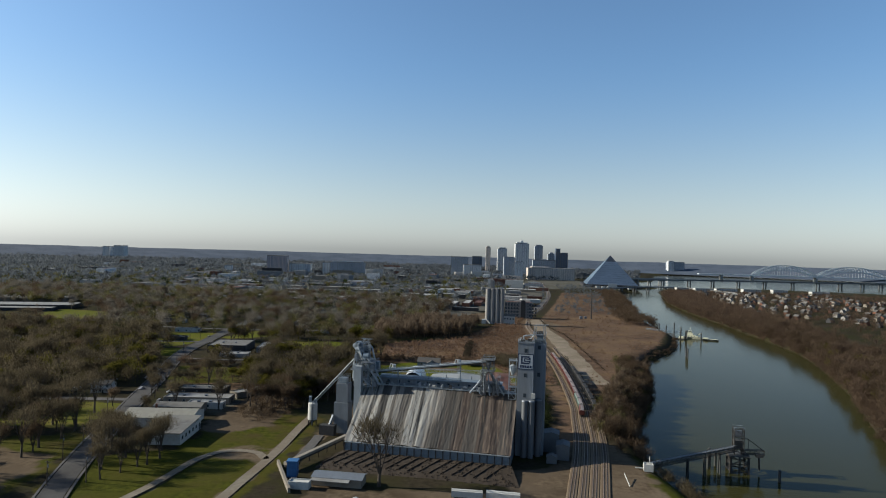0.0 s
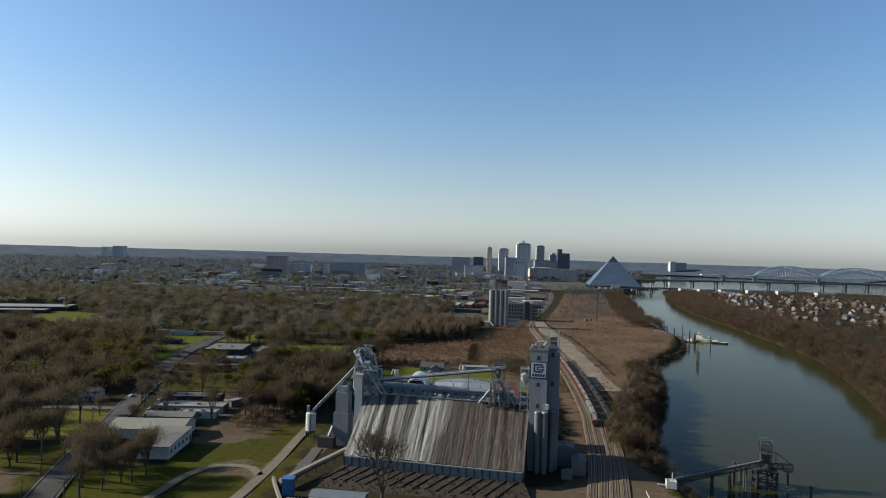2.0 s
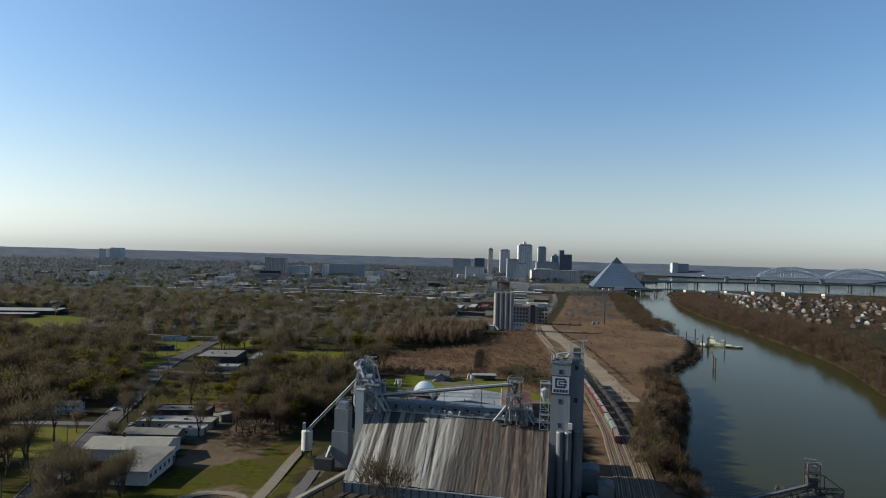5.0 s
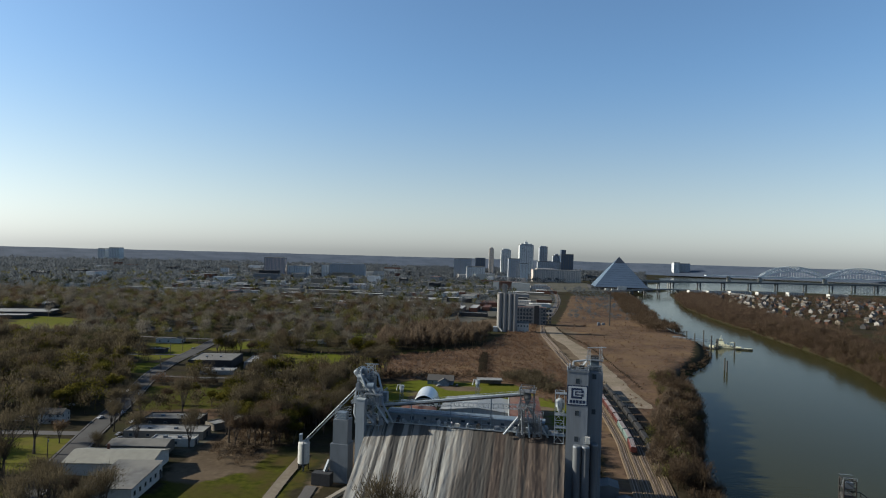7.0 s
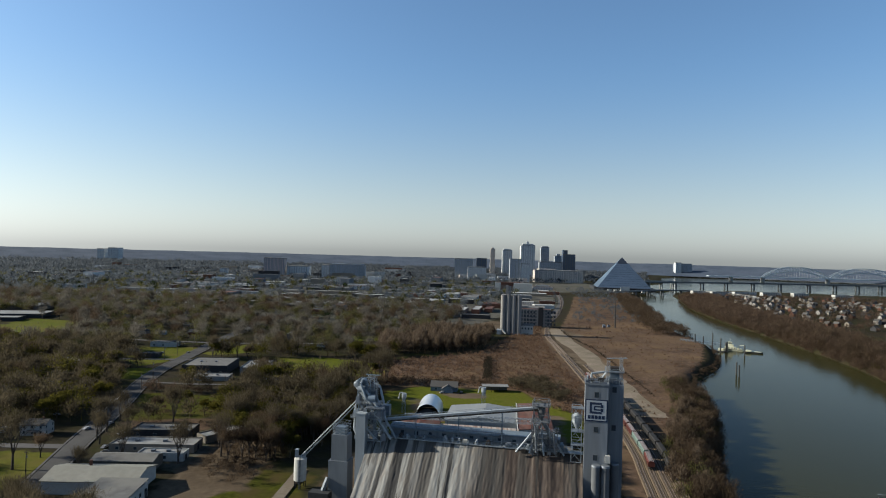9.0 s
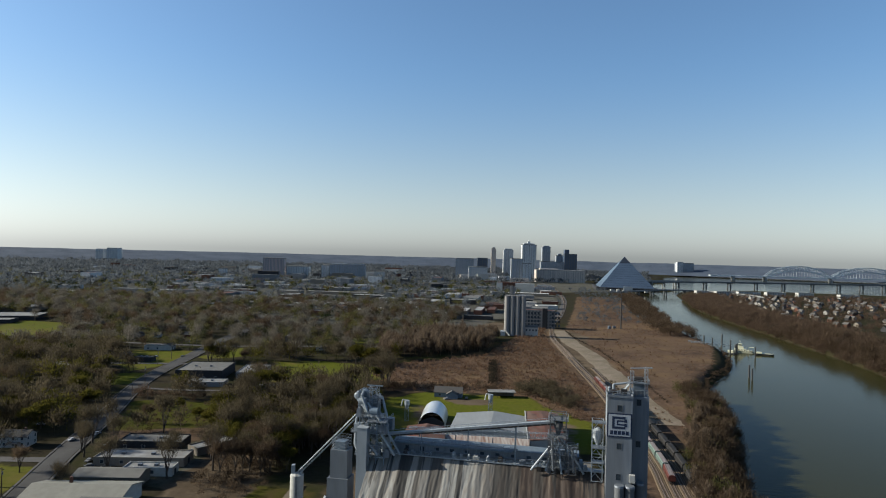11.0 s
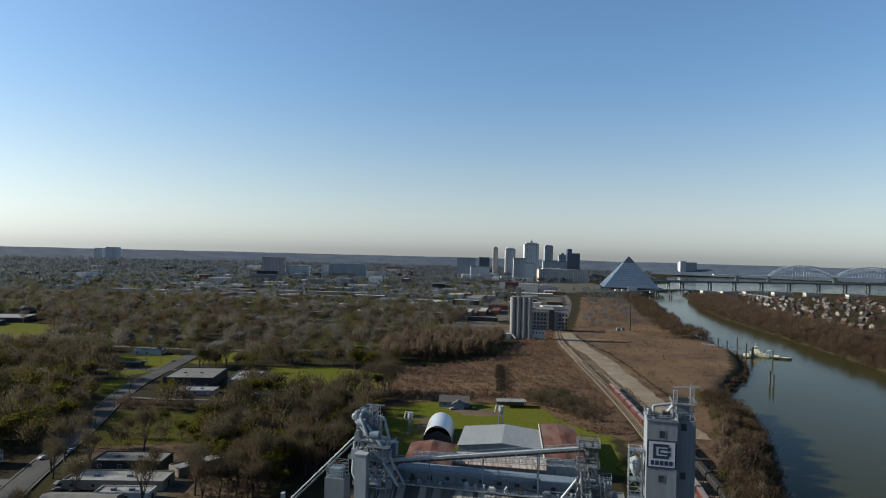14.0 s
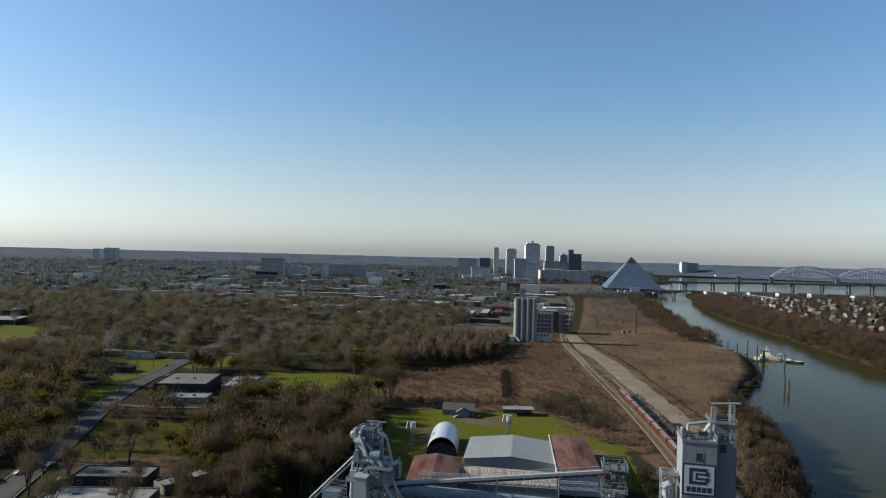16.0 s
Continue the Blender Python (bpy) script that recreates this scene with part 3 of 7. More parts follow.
def line_distance(px, py, line):
    d = np.full(px.shape, 1e9)
    for (ax, ay), (bx, by) in zip(line[:-1], line[1:]):
        ex, ey = bx - ax, by - ay
        t = np.clip(((px - ax) * ex + (py - ay) * ey) / (ex * ex + ey * ey), 0, 1)
        d = np.minimum(d, np.hypot(px - ax - t * ex, py - ay - t * ey))
    return d

# ---- ground, river, roads, tracks ----
WATER = -8.0
BANK_L = spline([(260, -500), (190, -100), (140, 120), (122, 250), (117, 292), (114, 320), (122, 378), (138, 429), (161, 480), (182, 540), (192, 578), (203, 622), (226, 672), (252, 710), (280, 752), (300, 798), (315, 840), (326, 876), (332, 950), (348, 1082), (378, 1230), (424, 1430), (455, 1573), (486, 1764), (545, 1900), (600, 2040)], 20)
BANK_R = spline([(700, 2060), (640, 1850), (585, 1660), (550, 1547), (504, 1310), (482, 1130), (462, 985), (438, 825), (410, 708), (338, 528), (275, 397), (238, 280), (225, 150), (270, -100), (340, -500)], 30)
HARBOUR = np.concatenate([BANK_L, [(660, 2260), (900, 2330), (960, 2300), (760, 2200)], BANK_R])
BIG_RIVER = [(640, 2320), (900, 2300), (1050, 2350), (1500, 2250), (2600, 1900), (5200, 1500), (5200, 4300), (2500, 4500), (1700, 4500), (1300, 3900), (1000, 3000), (760, 2700)]


def water_distance(x, y):
    return np.minimum(signed(x, y, HARBOUR), signed(x, y, BIG_RIVER))


LAWNS = [[(-172, 690), (-130, 702), (-64, 676), (-62, 620), (-114, 608), (-148, 602)], [(-62, 455), (45, 455), (60, 500), (46, 572), (-30, 580), (-55, 560)],
         [(-221, 531), (-171, 538), (-152, 500), (-152, 474), (-200, 464), (-211, 486)], [(-165, 235), (-85, 235), (-76, 300), (-73, 378), (-110, 395), (-132, 355), (-135, 315), (-172, 300)],
         [(-260, 345), (-198, 350), (-202, 402), (-255, 404)], [(-230, 240), (-178, 240), (-180, 330), (-225, 335)], [(-470, 805), (-480, 930), (-570, 950), (-560, 820)],
         [(-326, 732), (-264, 742), (-257, 680), (-272, 630), (-300, 660)], [(-120, 820), (-60, 830), (-80, 870), (-130, 860)], [(95, 255), (122, 250), (116, 310), (100, 330), (88, 290)],
         [(-248, 703), (-245, 724), (-221, 774), (-202, 719), (-235, 700)], [(40, 455), (62, 440), (68, 440), (78, 508), (66, 520), (55, 545), (44, 500)],
         [(-282, 616), (-257, 631), (-247, 583), (-262, 579)], [(-222, 310), (-222, 332), (-193, 334), (-182, 306)]]
DRY = [[(-80, 576), (-72, 690), (26, 760), (84, 940), (110, 1020), (140, 1020), (112, 800), (106, 640), (92, 500), (60, 514), (46, 575), (-25, 585)],
       [(95, 380), (108, 520), (118, 700), (128, 900), (165, 1040), (235, 1330), (330, 1750), (480, 1760), (450, 1520), (365, 1087), (330, 930), (300, 850), (255, 745), (205, 655), (178, 553), (150, 460), (115, 370)],
       [(62, 338), (72, 338), (84, 396), (90, 455), (94, 500), (84, 500), (78, 452), (72, 398)], [(-205, 468), (-150, 474), (-148, 446), (-196, 448)]]
EARTH = [[(-137, 350), (-112, 346), (-100, 362), (-98, 400), (-104, 440), (-130, 440), (-137, 400)], [(-115, 305), (-106, 304), (-88, 299), (-84, 312), (-96, 323), (-109, 320)], [(112, 520), (113, 620), (121, 830), (132, 1000), (150, 1020), (172, 930), (152, 850), (146, 723), (138, 625), (124, 540)], [(-30, 465), (-12, 462), (-14, 520), (-34, 540)], [(-8, 545), (20, 548), (18, 562), (-20, 566)], [(35, 440), (52, 432), (62, 500), (50, 515)], [(-215, 250), (-182, 245), (-186, 300), (-220, 310)], [(-60, 250), (60, 250), (62, 300), (34, 300), (30, 268), (-30, 268), (-56, 285)],
         [(40, 250), (95, 250), (100, 300), (92, 360), (60, 330)], [(10, 980), (120, 960), (150, 1060), (60, 1080)], [(-40, 440), (45, 430), (60, 350), (50, 335), (-70, 350), (-66, 400)]]
TOWN = [[(-420, 1050), (40, 950), (60, 1100), (230, 1400), (300, 1900), (560, 2100), (560, 3300), (-1500, 3300), (-900, 1800)], [(-160, 380), (-120, 390), (-135, 445), (-185, 440)]]


def lines(a, parts):
    return np.concatenate([np.linspace(p, q, max(1, round((q - p) / s)), endpoint=False) for (p, q, s) in parts] + [[a]])


gx = lines(4950, [(-4950, -900, 90), (-900, -350, 12), (-350, -260, 5), (-260, 60, 2.5), (60, 560, 5), (560, 1300, 20), (1300, 4950, 100)])
gy = lines(4900, [(-700, 200, 45), (200, 420, 2.5), (420, 1100, 5), (1100, 2600, 15), (2600, 4900, 80)])
GX, GY = np.meshgrid(gx, gy)
wd = water_distance(GX, GY)
k = np.clip((wd + 6) / 24, 0, 1)
GZ = -12 + 12 * (k * k * (3 - 2 * k))
land = np.clip(wd / 40, 0, 1)
bumps = np.array([noise.noise(Vector((x * 0.02, y * 0.02, 0))) for x, y in zip(GX.ravel(), GY.ravel())]).reshape(GX.shape)
GZ = GZ + bumps * 0.35 * land - 0.15


def ground_z(x, y):
    i = np.clip(np.searchsorted(gy, y) - 1, 0, len(gy) - 2)
    j = np.clip(np.searchsorted(gx, x) - 1, 0, len(gx) - 2)
    return float(GZ[i:i + 2, j:j + 2].mean())


def sheet(name, X, Y, Z, fields, mat):
    n, w = X.shape
    m = bpy.data.meshes.new(name)
    idx = np.arange(n * w).reshape(n, w)
    f = np.stack([idx[:-1, :-1], idx[:-1, 1:], idx[1:, 1:], idx[1:, :-1]], -1).reshape(-1, 4)
    m.vertices.add(n * w)
    m.vertices.foreach_set("co", np.stack([X, Y, Z], -1).astype(np.float32).ravel())
    m.loops.add(f.size)
    m.loops.foreach_set("vertex_index", f.astype(np.int32).ravel())
    m.polygons.add(len(f))
    m.polygons.foreach_set("loop_start", np.arange(0, f.size, 4, dtype=np.int32))
    m.update(calc_edges=True)
    for key, vals in fields.items():
        a = m.attributes.new(key, "FLOAT", "POINT")
        a.data.foreach_set("value", vals.astype(np.float32).ravel())
    m.materials.append(MATS[mat])
    m.shade_smooth()
    return m


def zone(polys, soft=6.0):
    d = np.full(GX.shape, 1e9)
    for p in polys:
        d = np.minimum(d, signed(GX, GY, p))
    return np.clip(0.5 - d / soft, 0, 1)


STREET = spline([(-137, 195), (-160, 258), (-176, 312), (-188, 361), (-203, 418), (-222, 497), (-239, 560), (-250, 620), (-254, 680), (-258, 735), (-263, 800), (-266, 950), (-270, 1300)], 12)
SIDE = [(spline([(-420, 400), (-300, 408), (-200, 412)], 12), 7), (spline([(-420, 652), (-330, 660), (-255, 668), (-200, 664)], 12), 6), (spline([(-600, 800), (-400, 785), (-258, 775), (-150, 790)], 12), 7),
        (spline([(-245, 570), (-200, 566), (-150, 572)], 10), 4)]
DRIVES = [(spline([(-150, 215), (-132, 242), (-125, 262), (-121, 283), (-118, 300), (-111, 312), (-102, 315), (-92, 312), (-86, 303)], 4), 4.2, "gravel"), (spline([(-94, 225), (-90, 255), (-88, 274), (-85, 300), (-83, 326), (-82, 356), (-80, 388)], 6), 5.0, "gravel"),
          (spline([(-72, 296), (-69, 321), (-68, 345)], 5), 5.0, "old_asphalt")]


def worn():
    """Gravel drives, worn into the ground sheet."""
    out = np.zeros(GX.shape)
    near = (GX > -260) & (GX < 20) & (GY > 200) & (GY < 420)
    for pts, w, mt in DRIVES:
        d = line_distance(GX[near], GY[near], pts)
        out[near] = np.maximum(out[near], np.clip(0.6 + (w / 2 - d) / 3.0, 0, 1))
    return out


ground = new("ground", sheet("ground", GX, GY, GZ, {"lawn": zone(LAWNS, 12), "fresh": zone([LAWNS[i] for i in (0, 1, 4, 6, 7, 8, 10, 11, 12)], 8), "dry": zone(DRY, 10), "earth": np.maximum(zone(EARTH, 12), worn()), "town": zone(TOWN, 40)}, "ground"))
tagged(ground, "winter-brown ground with lawns, dry grass and bare earth", "ground", kind="structure")
water = single("water", Shape().add([(-100, -600, WATER), (4940, -600, WATER), (4940, 4890, WATER), (-100, 4890, WATER)], [(0, 1, 2, 3)]), "water", "calm grey-green river water between wooded banks", "river", kind="structure")

# distant flat woodland that closes the view; its blue-grey colour holds painted haze
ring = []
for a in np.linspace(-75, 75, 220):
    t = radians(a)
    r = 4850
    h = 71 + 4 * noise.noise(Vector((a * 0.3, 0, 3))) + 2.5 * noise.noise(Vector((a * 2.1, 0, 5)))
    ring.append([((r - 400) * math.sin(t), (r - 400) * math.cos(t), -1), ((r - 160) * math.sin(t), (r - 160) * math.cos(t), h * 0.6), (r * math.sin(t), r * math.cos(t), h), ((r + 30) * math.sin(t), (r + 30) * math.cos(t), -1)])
single("backdrop", Shape().grid(ring), "far_woods_hazed", "flat woodland along the far horizon, haze put into its blue-grey colour", "backdrop", kind="structure")

# main street, side streets and drives
road = single("road", ribbon(STREET, 10.0, 0.25), "asphalt", "worn grey asphalt street between houses and vacant lots", "road", kind="structure")
for o in (-6.0, 6.0):
    single("pavement", ribbon(STREET, 1.0, 0.25, 0.12, o), "old_asphalt", "narrow pale concrete pavement along the street", "pavement", kind="structure")
for pts, w in SIDE:
    single("road", ribbon(pts, w, 0.22), "old_asphalt", "cracked pale asphalt side street", "road", kind="structure")
for pts, w, mt in DRIVES:
    single("drive", ribbon(pts, w, 0.26), mt, "pale worn gravel drive crossing the grass", "drive", kind="structure")
AVENUE = spline([(150, 1075), (190, 1160), (230, 1300), (285, 1550), (330, 1850), (365, 2200), (380, 2500)], 40)
single("road", ribbon(AVENUE, 12, 0.25, offset=-26), "old_asphalt", "long pale avenue leading into the city", "road", kind="structure")
single("road", ribbon(spline([(-900, 1330), (-300, 1400), (40, 1440), (220, 1420)], 40), 12, 0.26), "old_asphalt", "pale cross street in the industrial quarter", "road", kind="structure")

TRACK = spline([(38, 205), (54.6, 266), (72.6, 339), (83, 396), (89, 432), (97.5, 514), (104, 600), (109, 700), (115, 828), (122, 922), (147, 1060), (190, 1220), (250, 1500), (305, 1850), (345, 2200)], 6)


def along(off):
    """Track centre line at an offset to its right, and its length along."""
    d = np.gradient(TRACK, axis=0)
    d /= np.linalg.norm(d, axis=1)[:, None]
    fade = np.clip((1150 - TRACK[:, 1]) / 350, 0.35, 1)[:, None]
    return TRACK + np.stack([d[:, 1], -d[:, 0]], 1) * off * fade


for off, stop in ((0, 1e9), (4.7, 1e9), (9.4, 640), (14.1, 700)):
    ln = along(off)
    ln = ln[ln[:, 1] < stop]
    tr = thing("railway_track", "rusty railway track on pale ballast", "railway track", kind="structure")
    part("ballast", ribbon(ln, 4.0, 0.1, 0.25), "ballast", tr)
    for g in (-0.72, 0.72):
        part("rail", ribbon(ln, 0.16, 0.4, 0.14, g), "rail_steel", tr)
    s = Shape()
    for p, q in zip(ln[:-1], ln[1:]):
        if p[1] > 760:
            break
        d = (q - p) / np.linalg.norm(q - p)
        for e in np.arange(0, np.linalg.norm(q - p), 0.75):
            c = p + d * e
            a = np.array([d[1], -d[0]]) * 1.3
            s.beam((*(c - a), 0.38), (*(c + a), 0.38), 0.24, 0.14)
    tagged(part("ties", s, "tie_wood", tr), kind="stuff")

# bare earth road on the river side of the tracks, with a dry ditch beyond it
dirt = along(27)
dirt = dirt[(dirt[:, 1] > 500) & (dirt[:, 1] < 1000)]
rows = []
for i, (px, py) in enumerate(dirt):
    w = 11.0 + 3.0 * noise.noise(Vector((py * 0.03, 0, 1))) + 1.2 * noise.noise(Vector((py * 0.15, 0, 4)))
    rows.append([(px + o * w, py, ground_z(px, py) + 0.22 - 0.3 * abs(o) ** 3) for o in (-1, -0.6, 0, 0.6, 1)])
single("dirt_road", Shape().grid(rows), "dirt_track", "pale bare earth road beside the railway tracks", "road", kind="structure")

# ---- grain elevator: storage building, headhouse, leg tower, galleries ----
# local frame: x along the ridge, -y towards the river road front
SITE = pose(-2.6, 337.0, 0, 0, 0, -11.5)
HALF = 41.8


def storage_building():
    t = thing("storage_building", "long grain storage building with a weathered streaked sheet roof", "storage building", SITE)
    rng = np.random.RandomState(4)
    # front roof slope, sagging between its rafters
    for name, y0, y1, z0, z1, seed in (("roof", -0.5, -32.0, 29.6, 6.9, 1.0), ("back_roof", 0.5, 20.0, 29.6, 8.5, 9.0)):
        rows = []
        for i in range(36):
            v = i / 35
            row = []
            for j in range(261):
                x = -HALF + 2 * HALF * j / 260
                xs = x * 0.22
                dz = 0.85 * abs(noise.noise(Vector((xs, v * 0.5, seed)))) + 0.26 * abs(noise.noise(Vector((xs * 3.3, v * 2, seed + 4)))) + 0.16 * noise.noise(Vector((x * 1.5, v * 16, seed)))
                row.append((x, y0 + (y1 - y0) * v, z0 + (z1 - z0) * v - 0.9 * math.sin(math.pi * v) + dz))
            rows.append(row)
        if y1 > y0:
            rows = rows[::-1]
        o = part(name, Shape().grid(rows[::-1]), "streaked_roof", t, "streaked grey and brown sheet roof slope", smooth=True)
    # front wall with buttresses, gable ends, back wall
    xl, xr = -HALF + 0.4, HALF - 0.4
    part("front_wall", Shape().box(xl, -31.6, 0, xr, -31.0, 6.6), "steel_frame", t, "shaded blue-grey sheet wall under the eaves")
    for i in range(24):
        x = xl + (xr - xl) * i / 23
        part("buttress", Shape().box(x - 0.25, -32.2, 1.5, x + 0.25, -31.6, 6.4), "dark_steel", t)
    part("eave_beam", Shape().box(xl, -32.5, 6.5, xr, -32.1, 6.9), "pale_metal", t)
    part("back_wall", Shape().box(-HALF + 0.5, 19.0, 0, HALF - 0.5, 19.6, 8.4), "concrete", t)
    for x in (-HALF + 0.4, HALF - 0.5):
        s = Shape()
        pts = [(x, -31.0, 0), (x, 19.2, 0), (x, 19.2, 8.2), (x, 0, 29.0), (x, -31.0, 6.6)]
        pts2 = [(p[0] + (0.4 if x < 0 else -0.4), p[1], p[2]) for p in pts]
        s.add(pts + pts2, [(0, 1, 2, 3, 4), (9, 8, 7, 6, 5)] + [(i, 5 + i, 5 + (i + 1) % 5, (i + 1) % 5) for i in range(5)])
        part("gable_wall", s, "grey_metal", t)
    # ridge walk
    s = Shape().box(-HALF, -1.6, 29.5, HALF, 1.2, 29.9)
    part("ridge_walk", s, "pale_metal", t)
    s = Shape()
    for i in range(43):
        x = -HALF + 2 * HALF * i / 42
        s.beam((x, -1.6, 29.9), (x, -1.6, 31.0), 0.09)
    s.beam((-HALF, -1.6, 31.0), (HALF, -1.6, 31.0), 0.09).beam((-HALF, -1.6, 30.5), (HALF, -1.6, 30.5), 0.07)
    part("railing", s, "steel_frame", t)
    for i in range(22):
        x = rng.uniform(-HALF + 3, HALF - 4)
        h = rng.uniform(0.6, 1.6)
        part("vent", Shape().tube((x, -0.6, 29.9), (x, -0.6, 29.9 + h), 0.28, 0.28, 8).tube((x, -0.6, 29.9 + h), (x, -0.6, 30.3 + h), 0.5, 0.1, 8), "pale_metal", t)
    return t


storage_building()

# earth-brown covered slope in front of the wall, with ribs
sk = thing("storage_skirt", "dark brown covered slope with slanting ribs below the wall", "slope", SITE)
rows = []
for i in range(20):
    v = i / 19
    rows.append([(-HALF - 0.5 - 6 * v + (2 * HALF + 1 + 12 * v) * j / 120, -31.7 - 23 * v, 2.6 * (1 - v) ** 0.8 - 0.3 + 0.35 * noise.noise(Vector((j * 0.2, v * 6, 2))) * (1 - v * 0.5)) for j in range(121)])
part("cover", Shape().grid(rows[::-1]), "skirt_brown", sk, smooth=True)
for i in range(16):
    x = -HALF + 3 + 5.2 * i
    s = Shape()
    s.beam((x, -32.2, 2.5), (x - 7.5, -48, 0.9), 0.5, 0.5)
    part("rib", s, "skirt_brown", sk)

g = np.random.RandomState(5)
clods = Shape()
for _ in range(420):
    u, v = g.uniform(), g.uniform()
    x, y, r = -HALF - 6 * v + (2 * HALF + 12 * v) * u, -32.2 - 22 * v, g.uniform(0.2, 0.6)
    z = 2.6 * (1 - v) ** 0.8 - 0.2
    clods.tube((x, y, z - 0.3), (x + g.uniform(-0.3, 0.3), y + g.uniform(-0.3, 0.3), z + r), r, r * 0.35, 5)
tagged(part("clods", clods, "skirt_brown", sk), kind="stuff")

# ridge gallery: long white house over the ridge
gal = thing("ridge_gallery", "long pale conveyor gallery with small windows on the ridge", "conveyor gallery", SITE)
part("wall", Shape().box(-34, 1.8, 29.2, 33, 2.0, 33.4).box(-34, 6.0, 29.2, 33, 6.2, 33.4).box(-34, 2.0, 29.2, -33.8, 6.0, 33.4).box(32.8, 2.0, 29.2, 33, 6.0, 33.4), "concrete_tower", gal)
part("roof", Shape().slab([(-34.4, 1.4, 33.6), (33.4, 1.4, 33.6), (33.4, 6.6, 34.2), (-34.4, 6.6, 34.2)], 0.2), "steel_frame", gal)
for i in range(11):
    window(gal, -29 + 5.6 * i, 30.6, 1.5, 1.5, 1.8, -1, frame_mat="grey_metal")
part("pipe", Shape().tube((-34, 1.2, 33.2), (10, 1.2, 33.2), 0.45, n=10), "steel_frame", gal)
part("pipe", Shape().tube((-20, 0.4, 31.2), (30, 0.4, 31.2), 0.3, n=10), "grey_metal", gal)

# inclined belt gallery from the leg tower to the distributor
g2 = thing("belt_gallery", "inclined pale belt gallery on trestle legs", "conveyor gallery")
a, b = Vector((-38.5, 343, 36.0)), Vector((21.4, 332, 45.0))
part("deck", Shape().beam(a, b, 2.2, 0.5), "dark_steel", g2)
part("cover", Shape().beam(a + Vector((0, 0, 0.65)), b + Vector((0, 0, 0.65)), 1.5, 0.7), "pale_metal", g2)
s = Shape()
for o in (-1.2, 1.2):
    s.beam(a + Vector((0, o, 1.6)), b + Vector((0, o, 1.6)), 0.12)
    for i in range(25):
        e = a.lerp(b, i / 24) + Vector((0, o, 0))
        s.beam(e, e + Vector((0, 0, 1.6)), 0.1)
part("railing", s, "pale_metal", g2)
for f in (0.22, 0.5, 0.78):
    e = a.lerp(b, f)
    s = Shape()
    for o in (-1.2, 1.2):
        s.beam((e.x, e.y + o, 30), (e.x, e.y + o, e.z), 0.3)
    s.beam((e.x, e.y - 1.2, 33), (e.x, e.y + 1.2, e.z - 1), 0.18)
    part("trestle", s, "steel_frame", g2)


def distributor():
    """Steel frame with spouts beside the headhouse."""
    t = thing("distributor_frame", "open steel frame carrying grain spouts", "steel frame", pose(22.9, 332.0, 27.6, 0, 0, -11.5))
    part("frame", lattice(Shape(), (0, 0, 0), (0, 0, 21), 5.5, 5, 0.32), "bridge_and_shade_grey", t)
    for z in (7, 13, 19):
        part("platform", Shape().box(-3.4, -3.4, z, 3.4, 3.4, z + 0.2), "bridge_and_shade_grey", t)
        s = Shape()
        for x, y, u, v in ((-3.4, -3.4, 3.4, -3.4), (3.4, -3.4, 3.4, 3.4), (3.4, 3.4, -3.4, 3.4), (-3.4, 3.4, -3.4, -3.4)):
            s.beam((x, y, z + 1.2), (u, v, z + 1.2), 0.09)
            for q in range(4):
                s.beam((x + (u - x) * q / 4, y + (v - y) * q / 4, z), (x + (u - x) * q / 4, y + (v - y) * q / 4, z + 1.2), 0.08)
        part("railing", s, "pale_metal", t)
    part("hopper", Shape().tube((0, 0, 13.5), (0, 0, 16.5), 0.6, 1.6, 10).tube((0, 0, 16.5), (0, 0, 18), 1.6, 1.6, 10), "bridge_and_shade_grey", t)
    for p, q in (((0, -1, 13), (-9, -4, 1.5)), ((0, -1, 12), (1.5, -4, 1)), ((1, 0, 13), (9, -3.5, 1.5)), ((-1, 0, 12), (-4, -3, 1.2)), ((0, 1, 13), (6, 3, 2))):
        part("spout", Shape().tube(p, q, 0.38, n=8), "pale_metal", t)
    for i in range(5):
        x = -7 + 3.2 * i
        part("machine", Shape().box(x, -2.5, 0.6, x + 1.5, -1.2, 2.2), "grey_metal" if i % 2 else "dark_steel", t)
    return t


distributor()


def railing_run(pts, z, h=1.15, every=1.3):
    """Posts, top rail and knee rail along a line."""
    s = Shape()
    for (x, y), (u, v) in zip(pts, pts[1:]):
        for k in (0.55, 1.0):
            s.beam((x, y, z + h * k), (u, v, z + h * k), 0.08)
        n = max(1, round(math.hypot(u - x, v - y) / every))
        for q in range(n + 1):
            s.beam((x + (u - x) * q / n, y + (v - y) * q / n, z), (x + (u - x) * q / n, y + (v - y) * q / n, z + h), 0.08)
    return s


